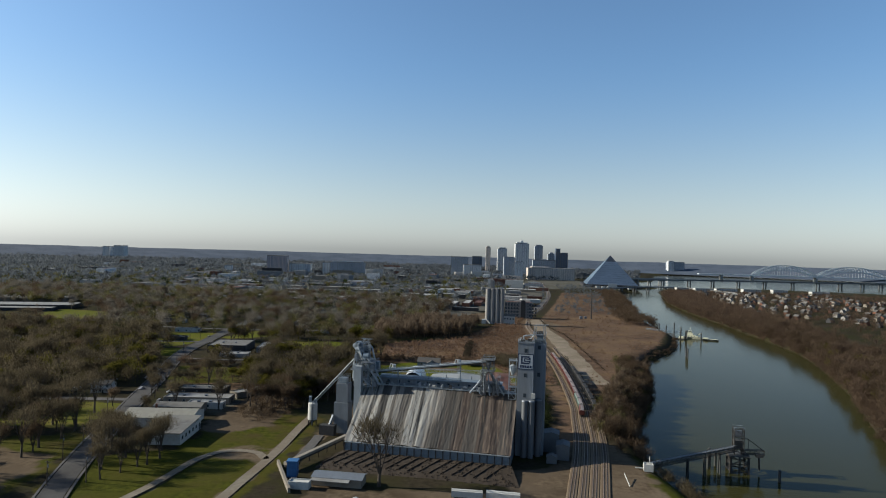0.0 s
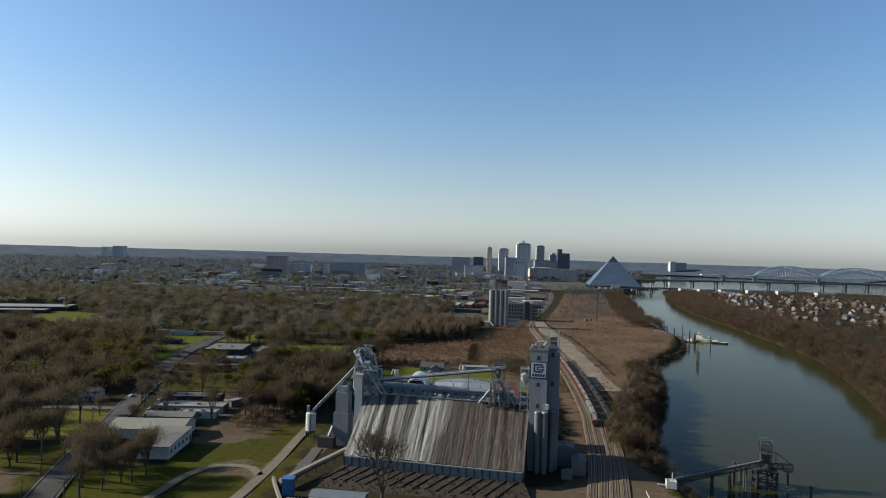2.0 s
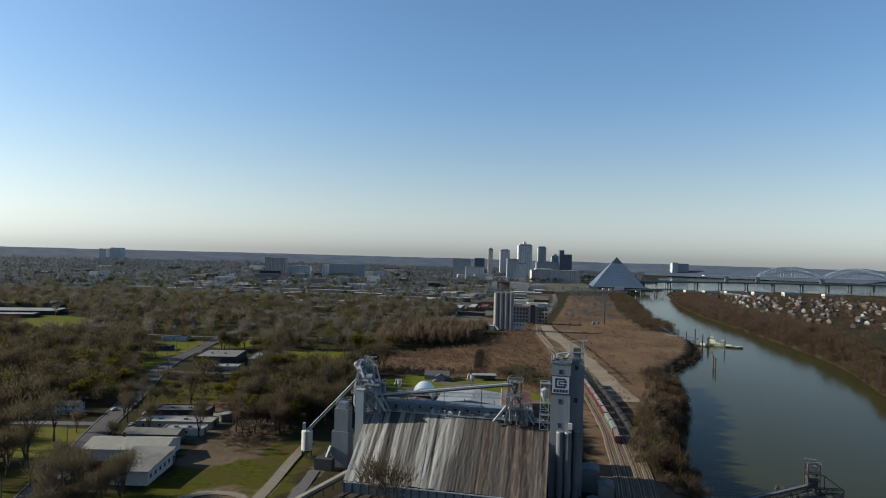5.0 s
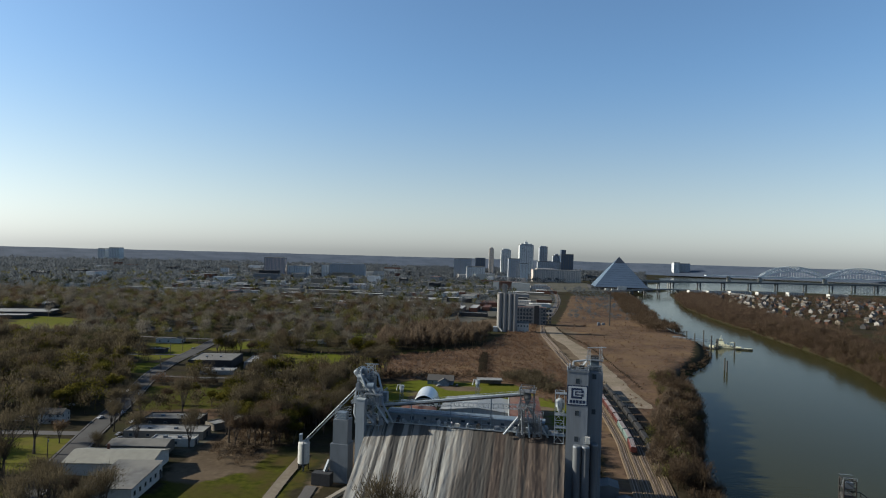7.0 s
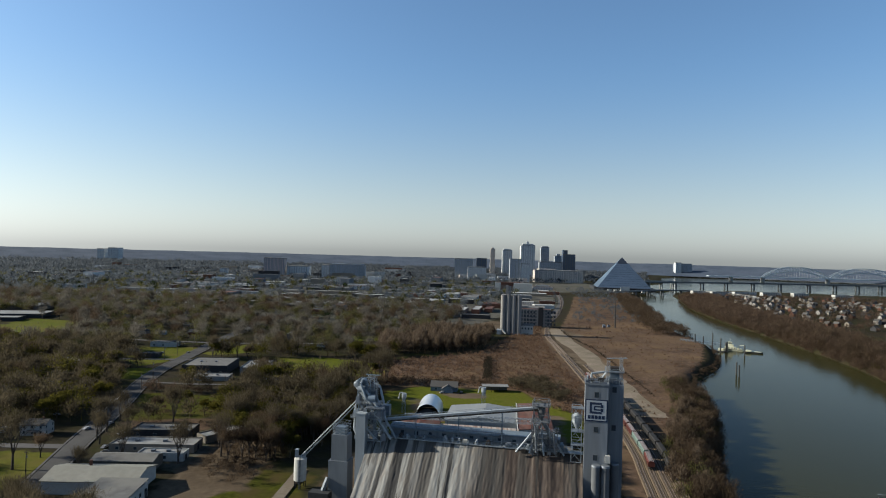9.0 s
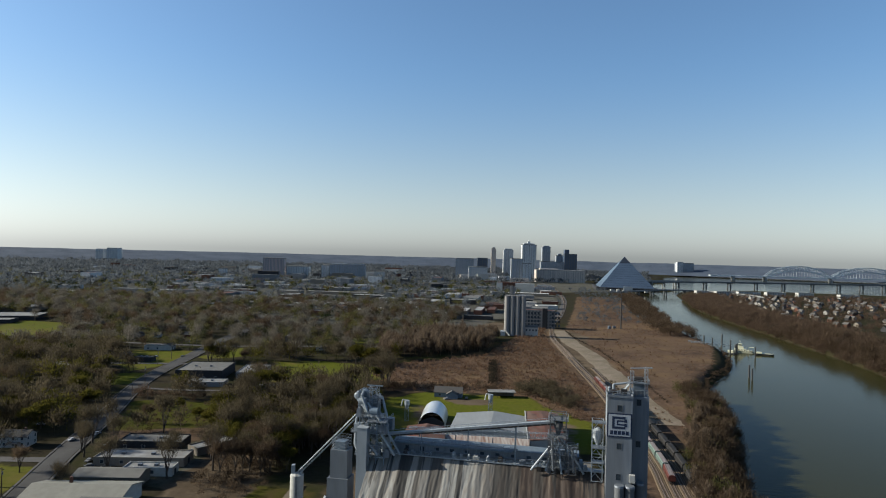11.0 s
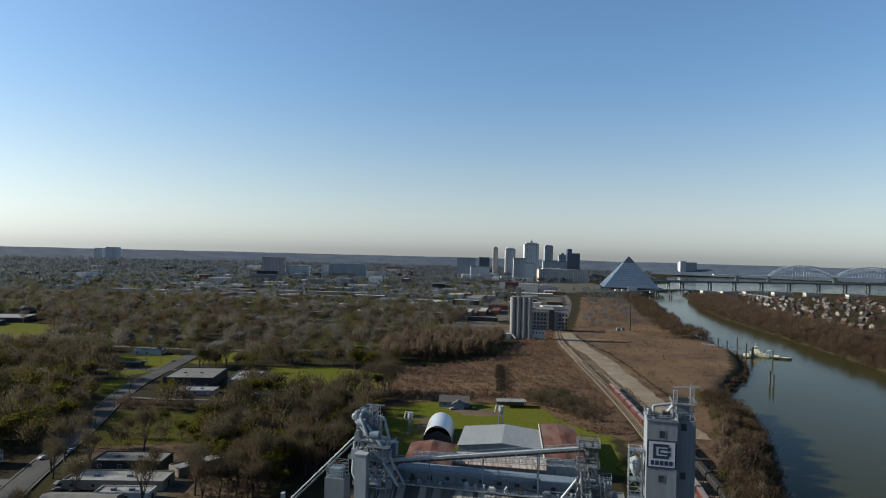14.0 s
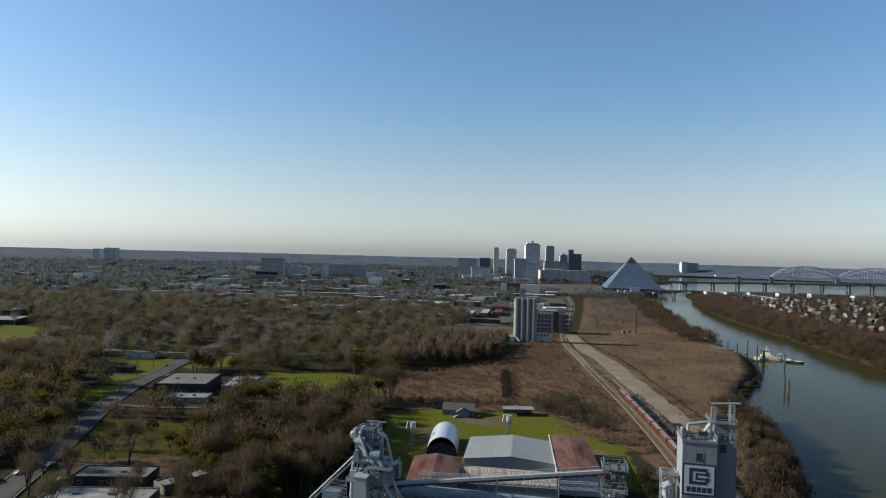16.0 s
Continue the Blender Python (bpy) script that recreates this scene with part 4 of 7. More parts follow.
def headhouse():
    t = thing("headhouse_tower", "tall grey concrete elevator headhouse with a painted sign", "elevator tower", pose(41.6, 323.2, 0, 0, 0, -11.5))
    part("front_tower", Shape().box(-4.1, -3.8, 0, 4.1, 4.5, 57.4), "concrete_tower", t)
    part("rear_tower", Shape().box(3.0, 0.6, 0, 9.8, 8.0, 57.0), "concrete_tower", t)
    part("parapet", Shape().box(-4.3, -4.0, 57.4, 4.3, -3.6, 58.1).box(-4.3, 4.3, 57.4, 4.3, 4.7, 58.1).box(-4.3, -3.6, 57.4, -3.9, 4.3, 58.1).box(3.9, -3.6, 57.4, 4.3, 4.3, 58.1), "concrete_tower", t)
    for z in (52.8, 40.2, 30):
        window(t, 0.0, z, 1.5, 2.0, -3.8, -1, frame_mat="concrete")
    for z in (54.2, 40.2):
        window(t, 6.5, z, 1.5, 2.0, 0.6, -1, frame_mat="concrete")
    # sign: dark border, pale ground, ring emblem with bars, plain band of marks
    y = -3.86
    sg = part("sign", Shape().box(-4.0, y - 0.06, 44.2, 4.0, y, 52.2), "navy_paint", t, "square sign with a dark border and a dark ring emblem")
    part("sign_field", Shape().box(-3.55, y - 0.1, 44.65, 3.55, y - 0.06, 51.75), "sign_ground", sg)
    e = Shape()
    e.box(-2.4, y - 0.14, 50.3, 1.9, y - 0.1, 51.1).box(-2.4, y - 0.14, 47.0, 1.9, y - 0.1, 47.8).box(-2.4, y - 0.14, 47.8, -1.6, y - 0.1, 50.3).box(1.5, y - 0.14, 47.8, 2.4, y - 0.1, 48.9).box(1.5, y - 0.14, 49.2, 2.4, y - 0.1, 50.3)
    e.box(-0.9, y - 0.14, 49.4, 1.5, y - 0.1, 49.9).box(-0.9, y - 0.14, 48.2, 1.5, y - 0.1, 48.7).box(-0.9, y - 0.14, 48.7, -0.4, y - 0.1, 49.4)
    part("emblem", e, "navy_paint", sg)
    for i in range(5):
        x = -3.0 + 1.25 * i
        part("mark", Shape().box(x, y - 0.14, 45.1, x + 1.0, y - 0.1, 46.4), "navy_paint", sg)
    # penthouse, frames and antennas on the roof
    part("penthouse", Shape().box(3.8, 2.6, 57.0, 9.0, 7.2, 58.8), "grey_metal", t)
    part("penthouse_top", Shape().box(5.0, 2.8, 58.8, 8.2, 6.0, 61.6), "steel_frame", t)
    part("winch_drum", Shape().tube((5.2, 4.4, 62.4), (8.0, 4.4, 62.4), 0.95, n=16).box(5.0, 3.6, 61.6, 5.3, 5.2, 62.9).box(7.9, 3.6, 61.6, 8.2, 5.2, 62.9), "dark_steel", t)
    part("roof_platform", Shape().box(3.2, 0.7, 61.4, 9.8, 2.7, 61.6), "grey_metal", t)
    part("platform_rail", railing_run(((3.2, 0.7), (9.8, 0.7), (9.8, 6.6), (3.2, 6.6), (3.2, 0.7)), 61.6), "pale_metal", t)
    part("roof_duct", Shape().tube((-1.8, 2.6, 58.0), (-1.8, 2.6, 60.4), 0.4, n=10).tube((-1.8, 2.6, 60.4), (3.4, 3.4, 61.2), 0.4, n=10), "pale_metal", t)
    part("stair_flight", Shape().beam((0.8, 0.6, 58.0), (3.6, 1.6, 61.5), 0.9, 0.18).beam((0.8, 0.2, 59.0), (3.6, 1.2, 62.5), 0.08), "pale_metal", t)
    part("roof_vent", Shape().tube((-3.2, 2.8, 57.4), (-3.2, 2.8, 59.2), 0.35, n=8).tube((-3.2, 2.8, 59.2), (-3.2, 2.8, 59.6), 0.6, 0.15, 8), "pale_metal", t)
    part("antenna", Shape().tube((9.2, 7.2, 57.0), (9.2, 7.2, 66.5), 0.07, n=6), "pale_metal", t)
    part("roof_frame", lattice(lattice(Shape(), (4.2, 1.8, 57), (4.2, 1.8, 65.5), 1.0, 2.2, 0.14), (8.8, 1.8, 57), (8.8, 1.8, 66.2), 1.0, 2.2, 0.14), "pale_metal", t)
    part("jib", Shape().beam((3.6, 1.5, 66.4), (10.8, 1.5, 66.9), 0.22).beam((3.6, 2.6, 66.4), (10.8, 2.6, 66.9), 0.18), "pale_metal", t)
    s = Shape()
    for x, yy, u, v in ((-4.2, -3.9, 4.2, -3.9), (4.2, -3.9, 4.2, 4.4), (-4.2, -3.9, -4.2, 4.4), (3.2, 0.9, 9.6, 0.9)):
        for h in (58.7, 59.3):
            s.beam((x, yy, h), (u, v, h), 0.08)
        for q in range(6):
            s.beam((x + (u - x) * q / 5, yy + (v - yy) * q / 5, 57.4), (x + (u - x) * q / 5, yy + (v - yy) * q / 5, 59.3), 0.08)
    part("railing", s, "pale_metal", t)
    part("roof_machine", Shape().box(-3, -1, 58.0, -0.8, 1.5, 59.0).box(0.5, 0, 58.0, 2.6, 2, 59.4), "dark_steel", t)
    # outside stair frame and dust collector on its inner flank
    st = part("stair_frame", lattice(Shape(), (-6.8, 0.5, 28), (-6.8, 0.5, 48.5), 3.6, 4, 0.22), "pale_metal", t)
    for z in (34, 39, 47.6):
        part("landing", Shape().box(-8.8, -1.5, z, -4.1, 2.4, z + 0.2), "grey_metal", st)
    part("dust_collector", Shape().tube((-6.7, 0.4, 40), (-6.7, 0.4, 42.4), 0.5, 1.7, 12).tube((-6.7, 0.4, 42.4), (-6.7, 0.4, 45), 1.7, 1.7, 12).tube((-6.7, 0.4, 45), (-6.7, 0.4, 45.8), 1.7, 0.5, 12), "pale_metal", t, smooth=False)
    part("floodlight", Shape().box(3.4, -5.2, 29.8, 5.2, -4.0, 32.4), "white_paint", t)
    return t


headhouse()
# shafts in dark grey that stands in for shade on pale concrete
for x, y in ((0.3, -5.5), (3.6, -5.3), (7.0, -1.2)):
    c = thing("grain_pipe", "slim round concrete shaft against the tower's foot, coloured dark for shade", "silo", pose(41.6, 323.2, 0, 0, 0, -11.5) @ pose(x, y, 0), group="shafts at the tower")
    part("barrel", Shape().tube((0, 0, 0), (0, 0, 28.4), 1.55, n=20), "bridge_and_shade_grey", c)
    part("cap", Shape().tube((0, 0, 28.4), (0, 0, 29.0), 1.7, 1.5, 20), "grey_metal", c)
# driers and sheds at the tower's foot, their shade put into the dark colour
for x, y, w, d, h in ((57, 331, 8, 9, 9.5), (61, 319, 6.5, 9, 7), (54, 311, 5, 4, 3.2)):
    c = thing("steel_shed", "sheet-metal works shed, shade put into its dark grey colour", "shed", pose(x, y, 0, 0, 0, -11.5), group="sheds at the tower")
    gable(c, -w / 2, -d / 2, w / 2, d / 2, h, 1.0, "bridge_and_shade_grey", "bridge_and_shade_grey", "y", 0.2)


# ducts, machines and catwalks crowded along the ridge
for x, z, w, h, m, nm, lab in ((-36, 30, 3.0, 3.4, "pale_metal", "fan_housing", "pale fan housing on the ridge"), (-29, 30, 1.6, 1.8, "dark_steel", "drive_motor", "dark drive motor on the ridge walk"), (-21, 30, 2.2, 1.5, "grey_metal", "fan_housing", "grey fan housing on the ridge"), (-11, 30, 1.4, 2.2, "pale_metal", "drive_motor", "pale drive housing on the ridge walk"),
                          (-3, 30, 2.6, 1.4, "white_paint", "fan_housing", "white fan housing on the ridge"), (6, 30, 1.8, 2.0, "dark_steel", "drive_motor", "dark drive motor on the ridge walk"), (14, 30, 2.8, 1.7, "grey_metal", "fan_housing", "grey fan housing on the ridge"), (27, 30, 2.4, 2.8, "pale_metal", "fan_housing", "pale fan housing on the ridge"), (34, 30, 1.8, 3.4, "steel_frame", "drive_motor", "steel drive housing near the tower")):
    c = thing(nm, lab, "machine", SITE @ pose(x, -0.4, z - 0.1), group="machines on the ridge")
    part("body", Shape().box(-w / 2, -0.8, 0, w / 2, 0.9, h * 0.7), m, c)
    part("drum", Shape().tube((-w * 0.3, -0.1, h * 0.7), (w * 0.3, -0.1, h * 0.7), h * 0.3, n=14), m, c)
    part("pipe", Shape().tube((w * 0.3, -0.3, h * 0.5), (w * 0.9, -0.5, 0.2), 0.22, n=8), "pale_metal", c)
cw = thing("ridge_catwalk", "raised steel catwalk with rails in front of the gallery", "catwalk", SITE)
part("deck", Shape().box(-33, 0.2, 34.3, 12, 1.3, 34.5), "grey_metal", cw)
part("railing", railing_run(((-33, 0.2), (12, 0.2)), 34.5), "pale_metal", cw)
for i in range(10):
    part("post", Shape().beam((-33 + 5 * i, 0.4, 30), (-33 + 5 * i, 0.4, 34.3), 0.2), "steel_frame", cw)
tk2 = thing("truss_conveyor", "open truss conveyor under the belt gallery", "conveyor", SITE)
part("truss", lattice(Shape(), (-30, 8.2, 36.2), (22, 8.2, 38.0), 1.8, 2.2, 0.16), "pale_metal", tk2)
for x in (-26, -12, 2, 16):
    part("leg", Shape().beam((x, 8.2, 20), (x, 8.2, 35.6), 0.3), "steel_frame", tk2)
for x, z in ((24, 40), (31, 38)):
    c = thing("spout_frame", "pale steel frame holding a spout near the tower", "steel frame", SITE @ pose(x, -3.5, 0), group="spout frames")
    part("frame", lattice(Shape(), (0, 0, 29), (0, 0, z), 2.6, 2.4, 0.2), "bridge_and_shade_grey", c)
    part("top_rail", railing_run(((-1.8, -1.8), (1.8, -1.8), (1.8, 1.8), (-1.8, 1.8), (-1.8, -1.8)), z), "pale_metal", c)
    part("spout", Shape().tube((0, 0, z), (0.6, -0.4, 29.6), 0.4, n=10), "grey_metal", c)


def leg_tower():
    t = thing("leg_tower", "blue-grey steel elevator leg tower with platforms and ducts", "elevator tower", pose(-45.5, 346.0, -1.5, 0, 0, -11.5))
    part("frame", lattice(Shape(), (1.2, 0, 0), (1.2, 0, 44), 7.0, 5.5, 0.42), "steel_frame", t)
    part("upper_frame", lattice(Shape(), (-0.6, 0, 44), (-0.6, 0, 53.5), 5.2, 3.2, 0.32), "steel_frame", t)
    for z, r in ((30, 4.6), (38.5, 6.0), (44, 4.6), (49, 3.2)):
        part("platform", Shape().box(-r + 0.8, -r * 0.8, z, r + 1.2, r * 0.8, z + 0.22), "grey_metal", t)
        s = Shape()
        for x, y, u, v in ((-r + 0.8, -r * 0.8, r + 1.2, -r * 0.8), (r + 1.2, -r * 0.8, r + 1.2, r * 0.8), (-r + 0.8, -r * 0.8, -r + 0.8, r * 0.8)):
            for h in (0.6, 1.2):
                s.beam((x, y, z + h), (u, v, z + h), 0.09)
            for q in range(6):
                s.beam((x + (u - x) * q / 5, y + (v - y) * q / 5, z), (x + (u - x) * q / 5, y + (v - y) * q / 5, z + 1.2), 0.08)
        part("railing", s, "pale_metal", t)
    part("leg_head", Shape().box(-3.4, -1.6, 46, -0.2, 1.4, 52).tube((-1.8, -1.6, 52), (-1.8, 1.4, 52), 1.6, n=14), "steel_frame", t)
    part("leg_head", Shape().box(1.0, -1.4, 45, 3.6, 1.6, 50.5).tube((2.3, -1.4, 50.5), (2.3, 1.6, 50.5), 1.3, n=14), "grey_metal", t)
    part("leg_casing", Shape().box(-2.6, -0.8, 0, -1.2, 0.6, 46).box(1.4, -0.6, 0, 3.0, 0.8, 45), "grey_metal", t)
    part("canopy", Shape().slab([(1, -5.6, 43.2), (8.5, -5.6, 43.2), (8.5, -2.4, 44.2), (1, -2.4, 44.2)], 0.2), "grey_metal", t)
    part("cyclone", Shape().tube((4.6, -3, 37), (4.6, -3, 40), 0.3, 1.3, 12).tube((4.6, -3, 40), (4.6, -3, 42), 1.3, 1.3, 12), "pale_metal", t)
    part("cyclone", Shape().tube((8.0, -2, 32), (8.0, -2, 35), 0.3, 1.3, 12).tube((8.0, -2, 35), (8.0, -2, 37.4), 1.3, 1.3, 12), "pale_metal", t)
    for p, q in (((2, -2, 45), (9, -3, 33)), ((0, -2, 46), (6, -3, 38)), ((-2, -1, 47), (4, -4, 41)), ((3, 1, 45), (13, -2, 31))):
        part("spout", Shape().tube(p, q, 0.42, n=8), "pale_metal", t)
    part("duct", Shape().box(3, 1, 38.7, 9, 4, 43), "steel_frame", t)
    # head drums, motors, bent ducts and a cage stair round the leg heads
    part("head_drum", Shape().tube((-3.0, -2.2, 49.6), (-0.4, -2.2, 49.6), 1.5, n=16).box(-3.2, -3.0, 48.2, -0.2, -1.4, 49.0), "pale_metal", t)
    part("head_drum", Shape().tube((1.6, -3.0, 46.4), (4.6, -3.0, 46.4), 1.7, n=16), "steel_frame", t)
    part("motor", Shape().box(4.0, -1.0, 49.2, 5.4, 0.4, 50.4).tube((3.0, -0.3, 49.8), (4.0, -0.3, 49.8), 0.3, n=8), "dark_steel", t)
    part("motor", Shape().box(-3.6, 1.6, 49.2, -2.0, 2.8, 50.6), "dark_steel", t)
    for p in (((-1.8, -1.2, 53.2), (-1.8, -3.4, 52.0), (0.8, -4.2, 46.5), (4.6, -3.4, 42.2)), ((2.4, 1.0, 51.6), (5.0, 0.2, 51.0), (7.4, -1.6, 45.0), (8.0, -2.0, 37.6)), ((-2.8, 0.4, 46.0), (-4.0, -2.2, 43.0), (-4.0, -3.4, 34.0), (-2.0, -4.0, 30.4))):
        s = Shape()
        for u, v in zip(p, p[1:]):
            s.tube(u, v, 0.48, n=10)
        part("bent_duct", s, "pale_metal", t)
    for z in (0, 5.5, 11, 16.5, 22, 27.5, 33):
        part("stair_flight", Shape().beam((-2.6, -3.9, z), (3.6, -3.9, z + 5.4), 0.8, 0.2).beam((-2.6, -4.3, z + 1.1), (3.6, -4.3, z + 6.5), 0.08), "pale_metal", t)
    part("ladder", lattice(Shape(), (4.9, -2.6, 30), (4.9, -2.6, 53), 0.6, 0.8, 0.07), "pale_metal", t)
    part("control_house", Shape().box(-4.6, -3.4, 38.8, -1.6, -0.6, 41.4), "pale_metal", t)
    part("filter_box", Shape().box(5.6, -4.6, 38.8, 8.6, -2.0, 42.0).box(5.8, -4.4, 42.0, 6.6, -3.2, 43.0), "concrete_tower", t)
    # round head drum, open hoist frame and slant ducts over the leg heads
    part("head_drum", Shape().tube((-3.9, -2.4, 51.6), (-3.9, 0.8, 51.6), 1.35, n=18).tube((-3.9, -2.7, 51.6), (-3.9, -2.4, 51.6), 0.8, 1.1, 18), "pale_metal", t, smooth=False)
    part("hoist_frame", lattice(Shape(), (2.2, -0.8, 49), (2.2, -0.8, 55.2), 2.8, 2.0, 0.16), "pale_metal", t)
    part("hoist_beam", Shape().beam((-0.6, -0.8, 55.4), (5.4, -0.8, 55.4), 0.3, 0.4), "steel_frame", t)
    for p, q, r in (((-3.6, -2.6, 50.4), (2.8, -4.2, 44.6), 0.55), ((0.2, -3.0, 49.5), (6.6, -4.6, 42.6), 0.5), ((4.2, -1.8, 47.0), (10.2, -3.4, 36.0), 0.5), ((6.4, -4.8, 38.6), (11.6, -4.6, 31.4), 0.45), ((-1.2, -4.4, 38.0), (5.2, -5.0, 31.0), 0.4)):
        part("slant_duct", Shape().tube(p, q, r, n=10), "pale_metal", t)
    for x, z, h in ((0.6, 38.8, 3.0), (3.4, 38.8, 2.2), (-2.4, 44.3, 2.6), (5.2, 30.3, 3.4), (8.6, 30.3, 2.4)):
        part("housing", Shape().box(x - 0.9, -4.6, z, x + 0.9, -3.2, z + h).tube((x, -4.7, z + h), (x, -3.1, z + h), 0.75, n=12), "concrete_tower", t)
    for z in (30.2, 34.4, 38.7):
        part("cross_brace", Shape().beam((1.4, -4.9, z), (7.4, -4.9, z + 4.2), 0.16).beam((7.4, -4.9, z), (1.4, -4.9, z + 4.2), 0.16).beam((1.0, -4.9, z), (8.2, -4.9, z), 0.22), "pale_metal", t)
    for x in (1.4, 4.6, 7.6):
        part("outer_post", Shape().beam((x, -4.9, 27), (x, -4.9, 44.2), 0.24), "steel_frame", t)
    part("roof_rail", railing_run(((-1, -5.6), (9.5, -5.6), (9.5, 0)), 44.4), "pale_metal", t)
    return t


leg_tower()
col = thing("lift_shaft", "plain pale lift shaft standing against the gable", "lift shaft", pose(-46.7, 340.4, 0, 0, 0, -11.5))
part("shaft", Shape().box(-1.9, -1.9, 0, 1.9, 1.9, 39.4), "pale_metal", col)
part("cap", Shape().box(-2.05, -2.05, 39.4, 2.05, 2.05, 39.8), "pale_metal", col)
bn = thing("surge_bin", "stepped grey surge bin with a railed top", "bin", pose(-56.5, 353.5, 0, 0, 0, -11.5))
part("lower_body", Shape().box(-4.3, -3.6, 0, 4.0, 3.6, 17.0), "grey_metal", bn)
part("upper_body", Shape().box(-3.4, -3.0, 17.0, 3.4, 3.0, 27.6), "grey_metal", bn)
part("top_house", Shape().box(-2.2, -2, 27.6, 2.0, 2, 30.6), "steel_frame", bn)
part("railing", lattice(Shape(), (0, 0, 27.6), (0, 0, 32.4), 5.6, 1.2, 0.12), "pale_metal", bn)
part("chute", Shape().beam((-4.2, -3.8, 10), (-6.5, -6.0, 2.5), 1.6, 1.2), "grey_metal", bn)
part("plinth_house", Shape().box(-10.5, -9.0, 0, -2.0, -4.6, 5.2), "dark_wall", bn)
tk = thing("white_tank", "white cylindrical tank on a dark steel stand", "tank", pose(-76.2, 366, 0))
part("shell", Shape().tube((0, 0, 3.2), (0, 0, 12.6), 2.7, n=24).tube((0, 0, 12.6), (0, 0, 13.6), 2.7, 0.5, 24), "white_paint", tk)
s = Shape()
for i in range(6):
    s.beam((2.4 * math.cos(i), 2.4 * math.sin(i), 0), (2.4 * math.cos(i), 2.4 * math.sin(i), 3.4), 0.35)
part("stand", s.tube((0, 0, 1.2), (0, 0, 3.2), 0.6, 2.4, 16), "dark_steel", tk)
part("ladder", lattice(Shape(), (0.4, -2.95, 0.3), (0.4, -2.95, 14.6), 0.5, 1, 0.08), "grey_metal", tk)
part("filter", Shape().box(-2.2, -1, 13.2, -1.0, 1, 16.5).box(1.4, -1, 13.0, 2.2, 1, 15.4), "pale_metal", tk)
sp = thing("transfer_pipe", "pair of thin pale transfer pipes on the slant", "pipe")
for o in (0, 1.4):
    part("pipe", Shape().tube((-75.6 + o, 365.4, 14.0), (-47.5 + o, 347, 45.5), 0.28, n=8), "pale_metal", sp)

# front yard: covered conveyor, blue bin, sheds, white truck roofs
cv = thing("yard_conveyor", "long low covered conveyor crossing the yard", "conveyor")
a, b = Vector((-50.5, 331, 4.8)), Vector((-72.5, 287.5, 3.6))
part("cover", Shape().beam(a, b, 2.0, 1.3), "tan_wall", cv)
# added dark beam that imitates the shade below the cover
part("shadow_side", Shape().beam(a - Vector((0, 0, 1.2)), b - Vector((0, 0, 1.2)), 1.2, 0.9), "dark_steel", cv)
for i in range(7):
    e = a.lerp(b, (i + 0.5) / 7)
    part("leg", Shape().beam((e.x, e.y, 0), (e.x, e.y, e.z - 0.6), 0.3), "dark_steel", cv)
bb = thing("blue_bin", "bright blue steel loading bin in the yard", "bin", pose(-67.2, 279.5, 0))
part("body", Shape().box(-2.2, -2, 1.0, 2.2, 2, 7.6), "blue_paint", bb)
part("rim", Shape().box(-2.5, -2.3, 7.6, 2.5, 2.3, 8.2), "blue_paint", bb)
part("leg", Shape().box(-2, -1.8, 0, 2, 1.8, 1.0), "dark_steel", bb)
wl = thing("scale_ramp", "pale concrete side wall of a truck scale", "wall")
part("wall", Shape().beam((-78.2, 297, 1.2), (-64.5, 262, 1.2), 1.1, 2.0), "tan_wall", wl)
ys = thing("yard_shed", "low grey-roofed yard shed with an open front", "shed", pose(-45.5, 274.5, 0, 0, 0, -8))
gable(ys, -11.0, -4.0, 11.0, 4.0, 3.6, 1.0, "tan_wall", "grey_metal", "x", 0.5)
part("canopy", Shape().slab([(-11, -6.6, 3.0), (6, -6.6, 3.0), (6, -4.3, 3.6), (-11, -4.3, 3.6)], 0.15), "pale_roof", ys)
wt = thing("white_shed", "small flat white-roofed yard office", "shed", pose(-61.5, 268.5, 0, 0, 0, -5))
flat_block(wt, -4.5, -2.2, 4.5, 2.2, 3.2, "white_paint", "white_paint")

# ---- buildings behind the elevator ----
qh = thing("quonset_hut", "bright arched sheet-metal hut with an open dark end", "hut", pose(-22.5, 500, 0, 0, 0, -4))
rows = []
for i in range(25):
    y = -15 + 30 * i / 24
    rr = 8.0 + (0.1 if i % 2 else 0)
    rows.append([(rr * math.cos(math.pi * k / 28), y, 9.2 * math.sin(math.pi * k / 28)) for k in range(29)])
part("shell", Shape().grid(rows[::-1]), "bright_tin", qh)
part("end_wall", Shape().add([(7.8 * math.cos(math.pi * k / 28), 14.8, 9 * math.sin(math.pi * k / 28)) for k in range(29)], [tuple(range(29))]), "grey_metal", qh)
part("front_gable", Shape().add([(-7.7, -14.6, 0), (7.7, -14.6, 0), (7.7, -14.6, 3.5), (0, -14.6, 6.5), (-7.7, -14.6, 3.5)], [(0, 1, 2, 3, 4)]), "dark_wall", qh)
wh = thing("warehouse", "wide pale-roofed sheet-metal warehouse", "warehouse", pose(11.5, 475, 0, 0, 0, -8))
gable(wh, -22.0, -17, 22.0, 18, 6.3, 2.4, "pale_metal", "zinc_roof", "y", 0.6)
rs = thing("rust_shed", "long shed with a rusty red sheet roof", "shed", pose(39.8, 464, 0, 0, 0, -6))
w, r = gable(rs, -9.3, -30, 9.3, 30, 8.6, 0.9, "white_paint", "rust_red", "y", 0.5)
part("verge_board", Shape().beam((-9.9, -30.4, 8.9), (-9.9, 30.4, 8.9), 0.5, 0.5), "white_paint", rs)
rl = thing("rust_shed", "squat shed under a rusty red patched roof", "shed", pose(-26.5, 433, 0, 0, 0, -4))
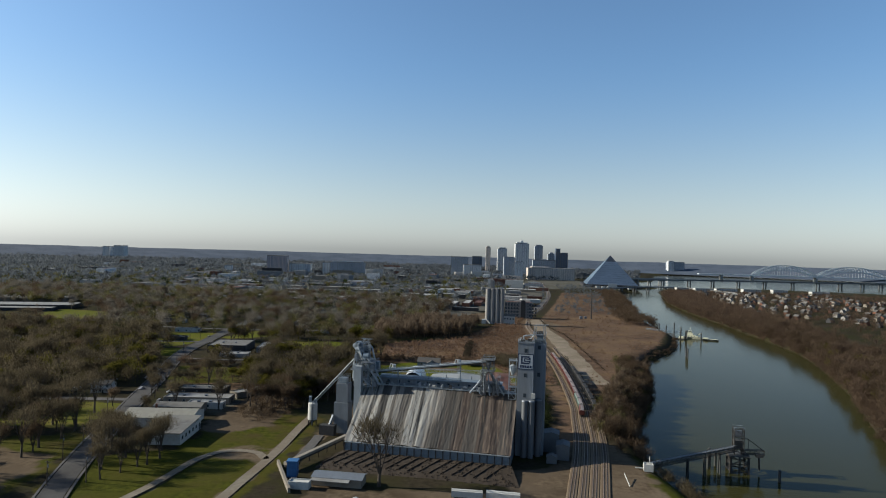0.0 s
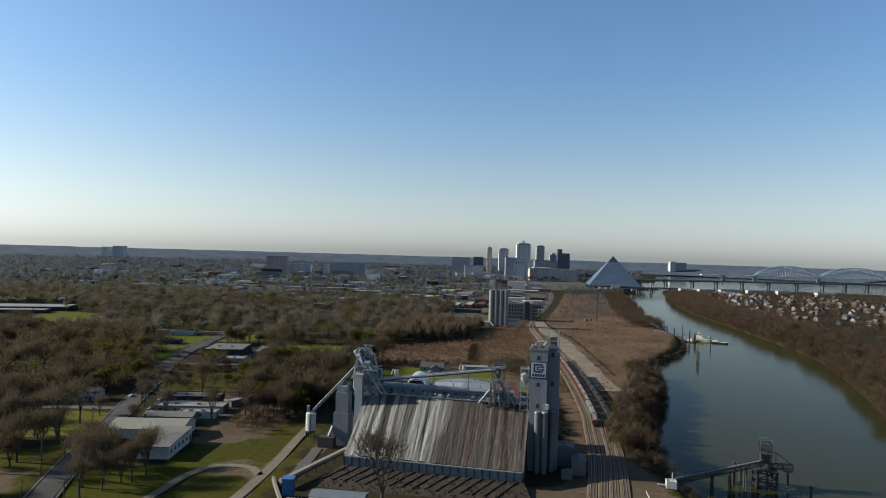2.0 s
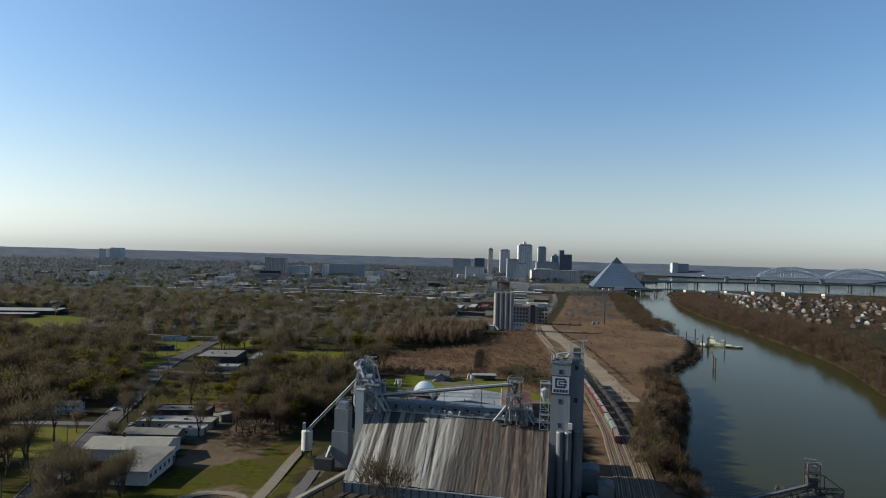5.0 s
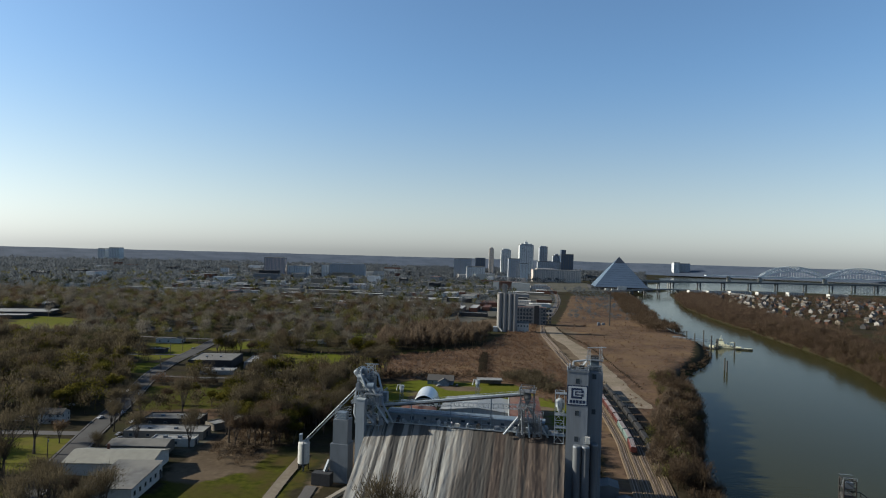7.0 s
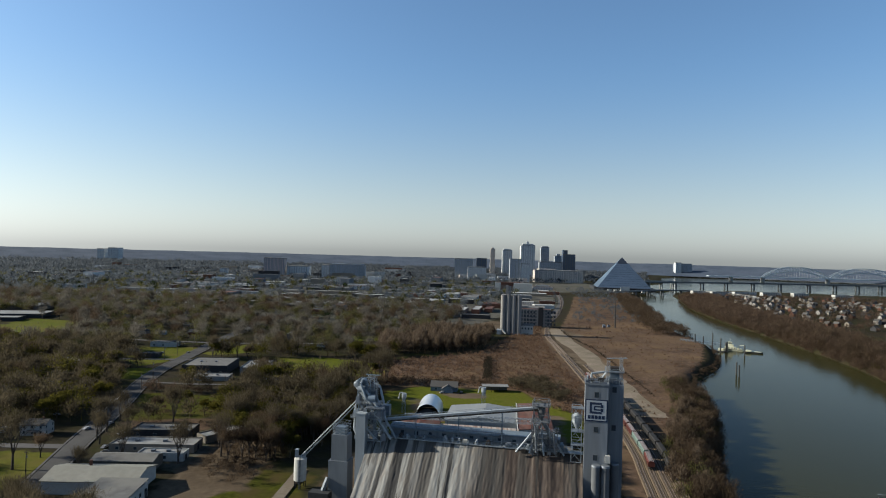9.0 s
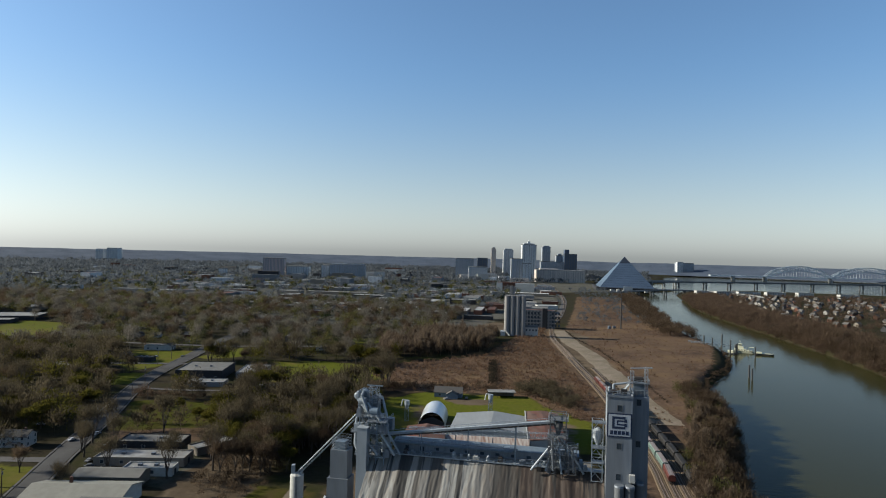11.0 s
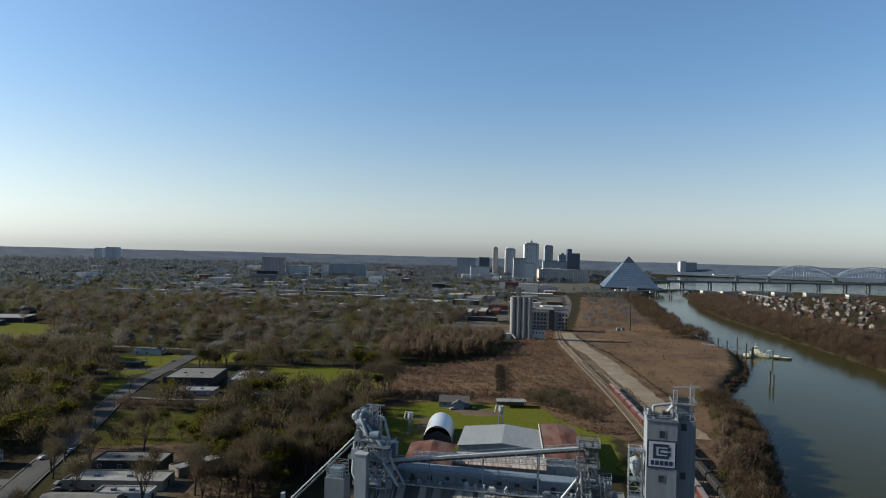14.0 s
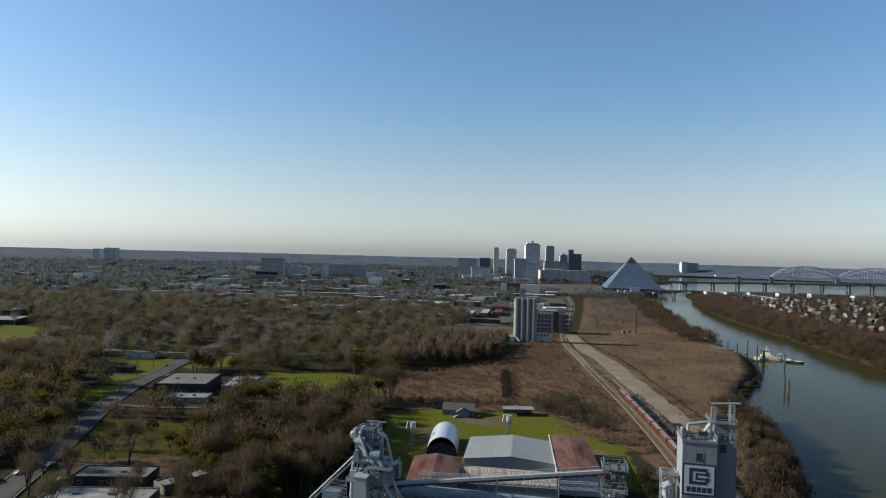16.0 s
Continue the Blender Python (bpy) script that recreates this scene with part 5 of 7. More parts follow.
gable(rl, -10.2, -16, 10.2, 16, 10.4, 1.6, "tan_wall", "rust_red", "y", 0.5)
rm = thing("striped_shed", "shed with rust-striped sheet roof", "shed", pose(5.4, 434, 0, 0, 0, -9))
gable(rm, -21.5, -7.5, 21.5, 9.5, 7.6, 2.2, "concrete", "rust_stripe", "x", 0.4)
cn = thing("concrete_annex", "grey concrete annex wall behind the ridge", "annex", pose(4, 366, 0, 0, 0, -11.5))
flat_block(cn, -30, -7, 38, 9, 19.0, "concrete", "rust_stripe")
an = thing("green_tank_house", "pale machinery house beside the tower", "machine house", pose(30, 345, 0, 0, 0, -11.5))
flat_block(an, -5, -6, 8, 6, 26, "grey_metal", "grey_roof")
for x, y, h in ((12.3, 500, 18), (-39.2, 500, 13)):
    c = thing("vent_stack", "tin grain cyclone with a bent duct", "cyclone", pose(x, y, 0), group="cyclones")
    part("cone", Shape().tube((0, 0, h - 6), (0, 0, h - 3), 0.5, 1.6, 12).tube((0, 0, h - 3), (0, 0, h - 0.5), 1.6, 1.6, 12), "pale_metal", c)
    part("leg", lattice(Shape(), (0, 0, 0), (0, 0, h - 4), 2.2, 3, 0.16), "steel_frame", c)
    part("duct", Shape().tube((0, 0, h - 0.6), (-2.6, 0, h - 0.2), 0.4, n=8).tube((-2.6, 0, h - 0.2), (-3.4, 0, h - 4), 0.4, n=8), "white_paint", c)
oh = thing("small_house", "small grey house with a dark shingle roof", "house", pose(-12.5, 571, 0, 0, 0, -6))
gable(oh, -10, -5.5, 10, 5.5, 3.4, 3.2, "steel_frame", "shingle", "x")
gable(oh, -1, -10.5, 7, -5.8, 3.0, 2.4, "steel_frame", "shingle", "y", 0.3)
for x in (-6, 6):
    window(oh, x, 1.0, 1.5, 1.4, -5.5)
cs = thing("carport", "open carport with a flat pale roof", "carport", pose(26, 572, 0, 0, 0, 2))
part("roof", Shape().slab([(-10, -4, 4.2), (10, -4, 4.2), (10, 4, 4.5), (-10, 4, 4.5)], 0.3), "pale_roof", cs)
part("back_wall", Shape().box(-9.6, 3.4, 0, 9.6, 3.7, 4.1), "tan_wall", cs)
for x in (-9.4, -3, 3, 9.4):
    part("post", Shape().beam((x, -3.6, 0), (x, -3.6, 4.0), 0.25), "dark_steel", cs)


def hopper_car(paint, top, label):
    t = thing("hopper_car", label, "railway wagon", group="wagons on the tracks")
    body = Shape()
    sec = [(-1.5, 1.9), (-1.58, 2.6), (-1.5, 4.1), (-1.0, 4.55), (1.0, 4.55), (1.5, 4.1), (1.58, 2.6), (1.5, 1.9)]
    rows = [[(x, y, z) for x, z in sec] for y in (-8.3, 8.3)]
    body.grid(rows)
    body.add([(x, -8.3, z) for x, z in sec], [tuple(range(7, -1, -1))]).add([(x, 8.3, z) for x, z in sec], [tuple(range(8))])
    for y in (-5.4, 0, 5.4):
        vs = [(-1.4, y - 2.3, 1.95), (1.4, y - 2.3, 1.95), (1.4, y + 2.3, 1.95), (-1.4, y + 2.3, 1.95), (-0.5, y - 0.5, 0.75), (0.5, y - 0.5, 0.75), (0.5, y + 0.5, 0.75), (-0.5, y + 0.5, 0.75)]
        body.add(vs, [(0, 1, 5, 4), (1, 2, 6, 5), (2, 3, 7, 6), (3, 0, 4, 7), (4, 5, 6, 7)])
    part("body", body, paint, t)
    part("hatch_cover", Shape().box(-0.55, -7.8, 4.56, 0.55, 7.8, 4.72), top, t)
    part("roof_walk", Shape().box(-1.15, -8.6, 4.57, -0.75, 8.6, 4.66).box(0.75, -8.6, 4.57, 1.15, 8.6, 4.66), top, t)
    for i in range(9):
        y = -8 + 2 * i
        for x in (-1.66, 1.55):
            part("side_post", Shape().box(x, y - 0.06, 1.9, x + 0.11, y + 0.06, 4.1), paint, t)
    for y in (-6.8, 6.8):
        tr = part("bogie", Shape().box(-1.1, y - 1.3, 0.75, 1.1, y + 1.3, 1.15), "dark_steel", t)
        for d in (-0.9, 0.9):
            part("wheelset", Shape().tube((-0.85, y + d, 0.95), (0.85, y + d, 0.95), 0.09, n=6).tube((-0.8, y + d, 0.95), (-0.66, y + d, 0.95), 0.42, n=14).tube((0.66, y + d, 0.95), (0.8, y + d, 0.95), 0.42, n=14), "rail_steel", tr)
    part("coupler", Shape().beam((0, -9.1, 1.0), (0, 9.1, 1.0), 0.25), "dark_steel", t)
    return t


def put_cars(proto, off, y0, count, skip=()):
    ln = along(off)
    seg = np.r_[0, np.cumsum(np.linalg.norm(np.diff(ln, axis=0), axis=1))]
    s0 = np.interp(y0, ln[:, 1], seg) + 9.2
    for i in range(count):
        s_ = s0 + 18.4 * i
        p = [np.interp(s_, seg, ln[:, q]) for q in (0, 1)]
        q = [np.interp(s_ + 2, seg, ln[:, q]) for q in (0, 1)]
        c = proto(i)
        c.matrix_basis = pose(p[0], p[1], 0.03, 0, 0, math.degrees(math.atan2(q[1] - p[1], q[0] - p[0])) - 90)


red_car = hopper_car("car_red", "car_top_grey", "faded red covered hopper wagon on the track")
grey_car = hopper_car("car_green", "car_top_grey", "grey-green covered hopper wagon with a pale roof")
black_car = hopper_car("car_black", "car_black", "black hopper wagon on the track")
put_cars(lambda i: (red_car if i == 0 else copy_thing(red_car, Matrix())) if i not in (1, 2) else (grey_car if i == 1 else copy_thing(grey_car, Matrix())), 4.7, 399, 13)
put_cars(lambda i: black_car if i == 0 else copy_thing(black_car, Matrix()), 14.1, 398, 9)

# ---- street and houses east of the elevator ----
sh = thing("workshop", "long workshop with a cream roof and a white wing", "workshop", pose(-160.5, 361, 0, 0, 0, 2))
gable(sh, -19, -10.5, 19, 10.5, 5.6, 2.6, "white_paint", "cream_roof", "x", 0.7)
part("wing_wall", Shape().box(6, -41, 0, 24.5, -10.8, 6.0), "white_paint", sh)
part("wing_roof", Shape().slab([(5.4, -41.6, 6.2), (25.0, -41.6, 6.2), (25.0, -10.9, 7.6), (5.4, -10.9, 7.6)], 0.3), "grey_roof", sh)
for i in range(6):
    side_window(sh, -38 + 5.0 * i, 2.2, 2.0, 1.9, 24.5, 1)
part("door", Shape().box(24.5, -13.6, 0, 24.56, -11.2, 3.2), "dark_wall", sh)
part("chimney", Shape().box(-6, 2, 7.5, -5, 3, 10.2), "brick", sh)
ws = thing("workshop", "grey-roofed low workshop behind the cream one", "workshop", pose(-161, 385, 0, 0, 0, 2))
gable(ws, -14, -6, 14, 6, 4.6, 1.5, "tan_wall", "grey_roof", "x", 0.5)

for x, y, w, d, h, rz, wall, roof, lab in (
        (-160, 413, 42, 13, 4.2, 2, "tan_wall", "pale_roof", "low garage with a patched pale flat roof"),
        (-150, 398, 22, 8, 4.0, 2, "white_paint", "pale_roof", "low white lean-to with a pale flat roof"),
        (-166, 437, 32, 14, 4.6, 2, "dark_wall", "grey_roof", "dark derelict garage with a mottled flat roof"),
        (-134, 436, 9, 26, 4.0, -38, "tan_wall", "pale_roof", "narrow shed with a pale flat roof"),
        (-209, 623, 36, 40, 7.5, 4, "dark_wall", "grey_roof", "dark-walled warehouse with a grey roof"),
        (-172, 628, 20, 36, 5.5, 4, "concrete", "pale_roof", "concrete warehouse wing with a pale roof"),
        (-137, 575, 36, 9, 3.8, 3, "tan_wall", "pale_roof", "long low shed among trees with a pale roof"),
        (-194, 587, 26, 14, 3.5, 4, "pier_concrete", "pale_roof", "low ruined slab building by the street"),
        (-301, 742, 26, 8, 4.6, 4, "white_paint", "shingle", "white single-storey office with large windows"),
        (-285, 678, 16, 10, 4.2, 0, "dark_wall", "shingle", "dark timber shed beside the street"),
        (-630, 965, 130, 52, 6, 12, "dark_wall", "pale_roof", "dark brick mill with a pale flat roof"),
        (-610, 918, 80, 26, 5, 12, "dark_wall", "pale_roof", "dark brick mill annex with a pale flat roof"),
        (-700, 1060, 140, 60, 8, 12, "tan_wall", "pale_roof", "wide mill shed with a pale flat roof"),
        (-780, 1160, 150, 56, 8, 12, "brick", "grey_roof", "brick mill shed with a grey flat roof"),
        (-880, 1560, 60, 30, 9, 6, "white_paint", "pale_roof", "pale school block among trees"),
        (-1090, 2120, 210, 24, 12, 5, "white_paint", "pale_roof", "very long low white warehouse")):
    b = thing("low_building", lab, "building", pose(x, y, 0, 0, 0, rz))
    flat_block(b, -w / 2, -d / 2, w / 2, d / 2, h, wall, roof)
    for i in range(int(w // 9) if y < 800 else 0):
        window(b, -w / 2 + 4 + 9 * i, 1.2, 1.6, 1.5, -d / 2, -1)
    if y < 800:
        for i in range(2):
            part("roof_unit", Shape().box(-w / 4 + i * w / 3, -1, h - 0.5, -w / 4 + i * w / 3 + 1.8, 0.6, h + 0.5), "grey_metal", b)
        part("door", Shape().box(w / 2, -1.2, 0, w / 2 + 0.05, 1.2, 2.6), "dark_wall", b)


def house(x, y, w, d, h, rise, rz, wall, roof, label, detail=True, group="houses", along="x"):
    t = thing("house", label, "house", pose(x, y, 0, 0, 0, rz), group=group)
    gable(t, -w / 2, -d / 2, w / 2, d / 2, h, rise, wall, roof, along, 0.5)
    if detail:
        n = max(2, int(w // 3.5))
        for f in range(2 if h > 4.5 else 1):
            for i in range(n):
                window(t, -w / 2 + w * (i + 0.5) / n, 1.0 + 2.9 * f, 1.1, 1.4, -d / 2, -1)
                if i % 2 == 0:
                    side_window(t, -d / 2 + d * (i + 0.5) / n, 1.0 + 2.9 * f, 1.1, 1.4, w / 2, 1)
        part("door", Shape().box(w * 0.08, -d / 2 - 0.06, 0, w * 0.08 + 1.0, -d / 2, 2.1), "dark_wall", t)
        part("porch_roof", Shape().slab([(-w * 0.2, -d / 2 - 2.2, 2.5), (w * 0.3, -d / 2 - 2.2, 2.5), (w * 0.3, -d / 2, 3.0), (-w * 0.2, -d / 2, 3.0)], 0.15), roof, t)
        part("chimney", Shape().box(w * 0.2, 0.2, h, w * 0.2 + 0.8, 1.0, h + rise + 1.0), "brick", t)
    return t


house(-234, 433, 13, 9, 5.6, 2.2, 3, "white_paint", "shingle", "two-storey white house with a dark roof", group="houses near the street")
rng = random.Random(7)
spots = []
for row_y in (440, 505, 560, 630, 690, 745, 830, 900, 980, 1060):
    x = -275.0
    while x > -260 - row_y * 0.62:
        x -= rng.uniform(20, 34)
        if rng.random() < 0.75:
            spots.append((x + rng.uniform(-4, 4), row_y + rng.uniform(-8, 8)))
spots += [(-150 + rng.uniform(-60, 60), y + rng.uniform(-10, 10)) for y in (770, 830, 890, 960, 1040, 1100)] + [(-60, 900), (-30, 960), (-100, 960)]
spots = [p for p in spots if not (-700 < p[0] < -480 and 820 < p[1] < 1080)]
for i, (x, y) in enumerate(spots):
    wall = ("house_wall", "tan_wall", "brick", "white_paint")[rng.randrange(4)]
    house(x, y, rng.uniform(9, 14), rng.uniform(7.5, 9.5), rng.choice((3.0, 3.0, 3.2, 5.6)), rng.uniform(1.8, 2.8), rng.choice((0, 90)) + rng.uniform(-4, 6), wall, rng.choice(("shingle", "shingle", "grey_roof")),
          {"house_wall": "pale timber house half hidden by bare trees", "tan_wall": "tan bungalow half hidden by bare trees", "brick": "red brick bungalow half hidden by bare trees", "white_paint": "white bungalow half hidden by bare trees"}[wall], detail=y < 640, group="houses near the street")


def utility_pole(x, y, rz, h=11.0):
    t = thing("utility_pole", "weathered wooden utility pole with a crossarm", "utility pole", pose(x, y, ground_z(x, y), 0, 0, rz), group="utility poles")
    part("post", Shape().tube((0, 0, -0.3), (0, 0, h), 0.26, 0.17, 8), "pole_wood", t)
    part("crossarm", Shape().beam((-1.4, 0.18, h - 0.8), (1.4, 0.18, h - 0.8), 0.16, 0.2), "pole_wood", t)
    for x in (-1.2, -0.4, 0.4, 1.2):
        part("insulator", Shape().tube((x, 0.18, h - 0.7), (x, 0.18, h - 0.45), 0.06, n=6), "glass_dark", t)
    part("transformer", Shape().tube((0.35, 0, h - 2.9), (0.35, 0, h - 1.7), 0.28, n=10), "grey_metal", t)
    return t


POLES = [(-166, 262), (-178, 293), (-153, 268), (-181, 315), (-196, 366), (-214, 470), (-220, 503), (-229, 541), (-232, 566), (-216, 536), (-266, 662), (-266, 690), (-246, 596), (-268, 735), (-250, 735)]
for i, (x, y) in enumerate(POLES):
    utility_pole(x, y, -20, 12.5 if i % 3 else 11)
for ia, ib in ((0, 1), (1, 3), (3, 4), (5, 6), (6, 7), (7, 12), (12, 10), (10, 13)):
    (xa, ya), (xb, yb) = POLES[ia], POLES[ib]
    s = Shape()
    for o in (-1.2, 1.2):
        pts = [Vector((xa + o + (xb - xa) * k / 8, ya + (yb - ya) * k / 8, 11.0 - 1.2 * math.sin(math.pi * k / 8))) for k in range(9)]
        for p, q in zip(pts, pts[1:]):
            s.beam(p, q, 0.03)
    single("power_line", s, "dark_steel", "thin sagging power lines between poles", "cable", group="power lines")


def car(x, y, rz, label):
    on_road = line_distance(np.array([x]), np.array([y]), STREET)[0] < 4.2
    z = 0.25 if on_road else ground_z(x, y) + 0.02
    t = thing("car", label, "car", pose(x, y, z, 0, 0, rz), group="parked cars")
    sec = [(-2.2, 0.35), (-2.2, 0.85), (-1.3, 0.95), (-0.7, 1.45), (0.9, 1.45), (1.6, 0.95), (2.2, 0.8), (2.2, 0.35)]
    s = Shape().add([(v, -0.88, z) for v, z in sec] + [(v, 0.88, z) for v, z in sec], [tuple(range(8)), tuple(range(15, 7, -1))] + [(i, 8 + i, 8 + (i + 1) % 8, (i + 1) % 8) for i in range(8)])
    part("body", s, "auto_paint", t)
    part("glasshouse", Shape().box(-1.0, -0.9, 0.98, 1.2, 0.9, 1.36), "glass_dark", t)
    for v in (-1.35, 1.35):
        for u in (-0.8, 0.8):
            part("wheel", Shape().tube((v, u - 0.1, 0.33), (v, u + 0.1, 0.33), 0.33, n=12), "rubber", t)
    return t


for x, y, rz in ((-182, 405, 20), (-178, 409, 25), (-174, 404, 10), (-186, 412, 80), (-181, 418, 15), (-190, 436, 70), (-176, 425, 5), (-212, 442, 70), (-206, 455, 75), (-226, 480, 70), (-246, 470, 0), (-253, 432, 5), (-256, 440, 8), (-285, 700, 0),
                 (-14, 560, 20), (0, 562, 80), (-210, 455, 74), (-230, 512, 70), (-36, 256, 10), (-262, 705, 85)):
    car(x, y, rz, "parked car on worn asphalt")
# trucks and trailers in the front yard
for x, y, rz, w in ((10, 261, 84, 13), (25, 260, 80, 14)):
    t = thing("grain_trailer", "white grain trailer parked in the yard", "trailer", pose(x, y, 0, 0, 0, rz), group="trailers in the yard")
    part("box", Shape().box(-1.3, -w / 2, 1.2, 1.3, w / 2, 3.6), "white_paint", t)
    part("tarp_bow", Shape().tube((0, -w / 2, 3.5), (0, w / 2, 3.5), 0.7, n=10), "white_paint", t)
    for v in (-w / 2 + 1.2, -w / 2 + 2.4, w / 2 - 1.5):
        part("wheel", Shape().tube((-1.25, v, 0.5), (1.25, v, 0.5), 0.5, n=12), "rubber", t)
    part("chassis", Shape().box(-0.6, -w / 2, 0.8, 0.6, w / 2, 1.2), "dark_steel", t)

# ---- river: loader, dock, hut ----
ld = thing("barge_loader", "dark rusty barge loader tower over the river", "barge loader", pose(155.5, 330.5, WATER, 0, 0, -12))
part("pile_frame", lattice(Shape(), (0, 0, -3), (0, 0, 9), 9, 4, 0.7), "dark_steel", ld)
part("tower", lattice(Shape(), (0, 0, 9), (0, 0, 22.5), 4.6, 3.2, 0.42), "dark_steel", ld)
part("tower_house", Shape().box(-2.2, -2, 12, 1.8, 2, 16.5), "hull_dark", ld)
part("machinery", Shape().box(-1.8, -1.5, 18.5, 1.5, 1.5, 21.5), "grey_metal", ld)
part("cap_rail", Shape().beam((-2.6, -2.4, 23.6), (2.6, -2.4, 23.6), 0.16).beam((-2.6, 2.4, 23.6), (2.6, 2.4, 23.6), 0.16).beam((-2.6, -2.4, 22.4), (-2.6, -2.4, 23.6), 0.14).beam((2.6, -2.4, 22.4), (2.6, -2.4, 23.6), 0.14), "pale_metal", ld)
bm_ = part("boom", lattice(Shape(), (1.5, 0, 10.5), (12.5, -1, 11.2), 2.2, 2.4, 0.3), "dark_steel", ld)
part("boom_stay", Shape().beam((0, 0.8, 17.5), (5, 0.4, 17.2), 0.35).beam((5, 0.4, 17.2), (12.3, -1, 12.0), 0.35).beam((5, 0.4, 17.2), (5, 0, 11.5), 0.25), "dark_steel", bm_)
part("drop_spout", Shape().tube((10, -0.8, 10.4), (10.4, -0.8, 1.8), 0.55, 0.45, 10), "hull_dark", ld)
part("spout_head", Shape().box(8.4, -2, 8.6, 12, 0.4, 10.2), "hull_dark", ld)
for x, y in ((-4.2, -4.2), (4.2, -4.2), (4.2, 4.2), (-4.2, 4.2), (0, -4.2)):
    part("pile", Shape().tube((x, y, -5), (x, y, 9), 0.55, n=10), "hull_dark", ld)
part("deck", Shape().box(-5.2, -5.2, 8.8, 5.2, 5.2, 9.2), "hull_dark", ld)
lg = thing("loader_gallery", "long dark belt gallery sloping out over the water", "conveyor gallery")
a, b = Vector((103, 310, 0.6)), Vector((154, 330, 4.2))
part("truss", lattice(Shape(), a, b, 2.4, 3.0, 0.26), "dark_steel", lg)
part("belt_cover", Shape().beam(a + Vector((0, 0, 0.7)), b + Vector((0, 0, 0.7)), 1.7, 0.9), "grey_metal", lg)
part("walk_rail", Shape().beam(a + Vector((0, -1.2, 2)), b + Vector((0, -1.2, 2)), 0.14), "pale_metal", lg)
for f in (0.42, 0.62, 0.8):
    e = a.lerp(b, f)
    part("bent", Shape().tube((e.x, e.y - 1.4, -13), (e.x, e.y - 0.8, e.z - 1), 0.4, n=8).tube((e.x, e.y + 1.4, -13), (e.x, e.y + 0.8, e.z - 1), 0.4, n=8), "hull_dark", lg)
for x, y, h in ((141, 333, 2.5), (147, 338, 1.0), (170, 316, -2), (143, 336, 2.2)):
    single("mooring_post", Shape().tube((x, y, -13), (x, y, h), 0.7, n=10), "hull_dark", "dark mooring post standing in the river", "mooring post", group="mooring posts")
hu = thing("river_hut", "small white hut at the river bank", "hut", pose(99.5, 303.5, 0, 0, 0, -12))
flat_block(hu, -2.2, -2, 2.2, 2, 3.4, "white_paint", "white_paint")
part("mast", Shape().tube((0.6, 0.6, 3), (0.6, 0.6, 6.5), 0.25, n=8), "white_paint", hu)
part("platform", Shape().box(-6, 0, 0.6, -2.2, 1.2, 0.9), "pier_concrete", hu)
fence = thing("pipe_rail", "pale pipe barrier in the shade by the bank", "barrier")
part("rail", Shape().tube((84, 281, 0.2), (84.6, 292, 2.2), 0.2, n=8), "white_paint", fence)

# far dock with a white tug
tug = thing("tug_boat", "white and cream workboat moored at the dock", "boat", pose(357, 880, WATER, 0, 0, -24))
hull = Shape()
hull.add([(x, y * k, z) for z, k in ((-1.0, 0.8), (1.8, 1.0)) for x, y in ((-20, -4.6), (4, -4.6), (9, 0), (4, 4.6), (-20, 4.6))], [(4, 3, 2, 1, 0), (5, 6, 7, 8, 9)] + [(i, (i + 1) % 5, 5 + (i + 1) % 5, 5 + i) for i in range(5)])
part("hull", hull, "boat_white", tug)
part("deck", Shape().box(-19, -4.2, 1.8, 4, 4.2, 2.1), "hull_dark", tug)
part("cabin", Shape().box(-17, -3.4, 2.1, -4, 3.4, 5.0), "boat_white", tug)
part("upper_cabin", Shape().box(-15, -2.8, 5.0, -7, 2.8, 7.6), "boat_white", tug)
part("wheelhouse", Shape().box(-13, -2.0, 7.6, -9, 2.0, 10.4).box(-13.4, -2.4, 10.4, -8.6, 2.4, 10.7), "boat_white", tug)
part("wheelhouse_glass", Shape().box(-12.8, -2.05, 8.7, -9.2, 2.05, 9.9), "glass_dark", tug)
for i in range(4):
    window(tug, -15.4 + 3.2 * i, 3.0, 1.5, 1.1, -3.4, -1, frame_mat="boat_white")
part("funnel", Shape().tube((-16.2, 0, 5.0), (-16.2, 0, 9.2), 0.7, n=10), "hull_dark", tug)
part("mast", Shape().tube((-11, 0, 10.7), (-11, 0, 15.5), 0.14, n=6).beam((-11, -1.5, 13.6), (-11, 1.5, 13.6), 0.14), "boat_white", tug)
part("deck_crane", Shape().tube((-1.5, 1.0, 2.1), (-1.5, 1.0, 6.4), 0.4, n=8).beam((-1.5, 1.0, 6.2), (4.6, -0.6, 7.6), 0.5), "boat_white", tug)
part("deck_locker", Shape().box(-3.4, -3.2, 2.1, -0.4, -1.2, 3.9).box(0.6, -2.6, 2.1, 2.6, 1.0, 3.2), "boat_white", tug)
part("railing", railing_run(((-19, -4.1), (3.6, -4.1)), 2.1), "boat_white", tug)
skiff = thing("skiff", "low pale work skiff with a dark hull beside the workboat", "boat", pose(367, 866, WATER, 0, 0, -26))
part("hull", Shape().add([(x, y * k, z) for z, k in ((-0.6, 0.75), (1.9, 1.0)) for x, y in ((-9, -3.2), (6, -3.2), (11, -1), (11, 1), (6, 3.2), (-9, 3.2))], [(5, 4, 3, 2, 1, 0)] + [(i, (i + 1) % 6, 6 + (i + 1) % 6, 6 + i) for i in range(6)]), "hull_dark", skiff)
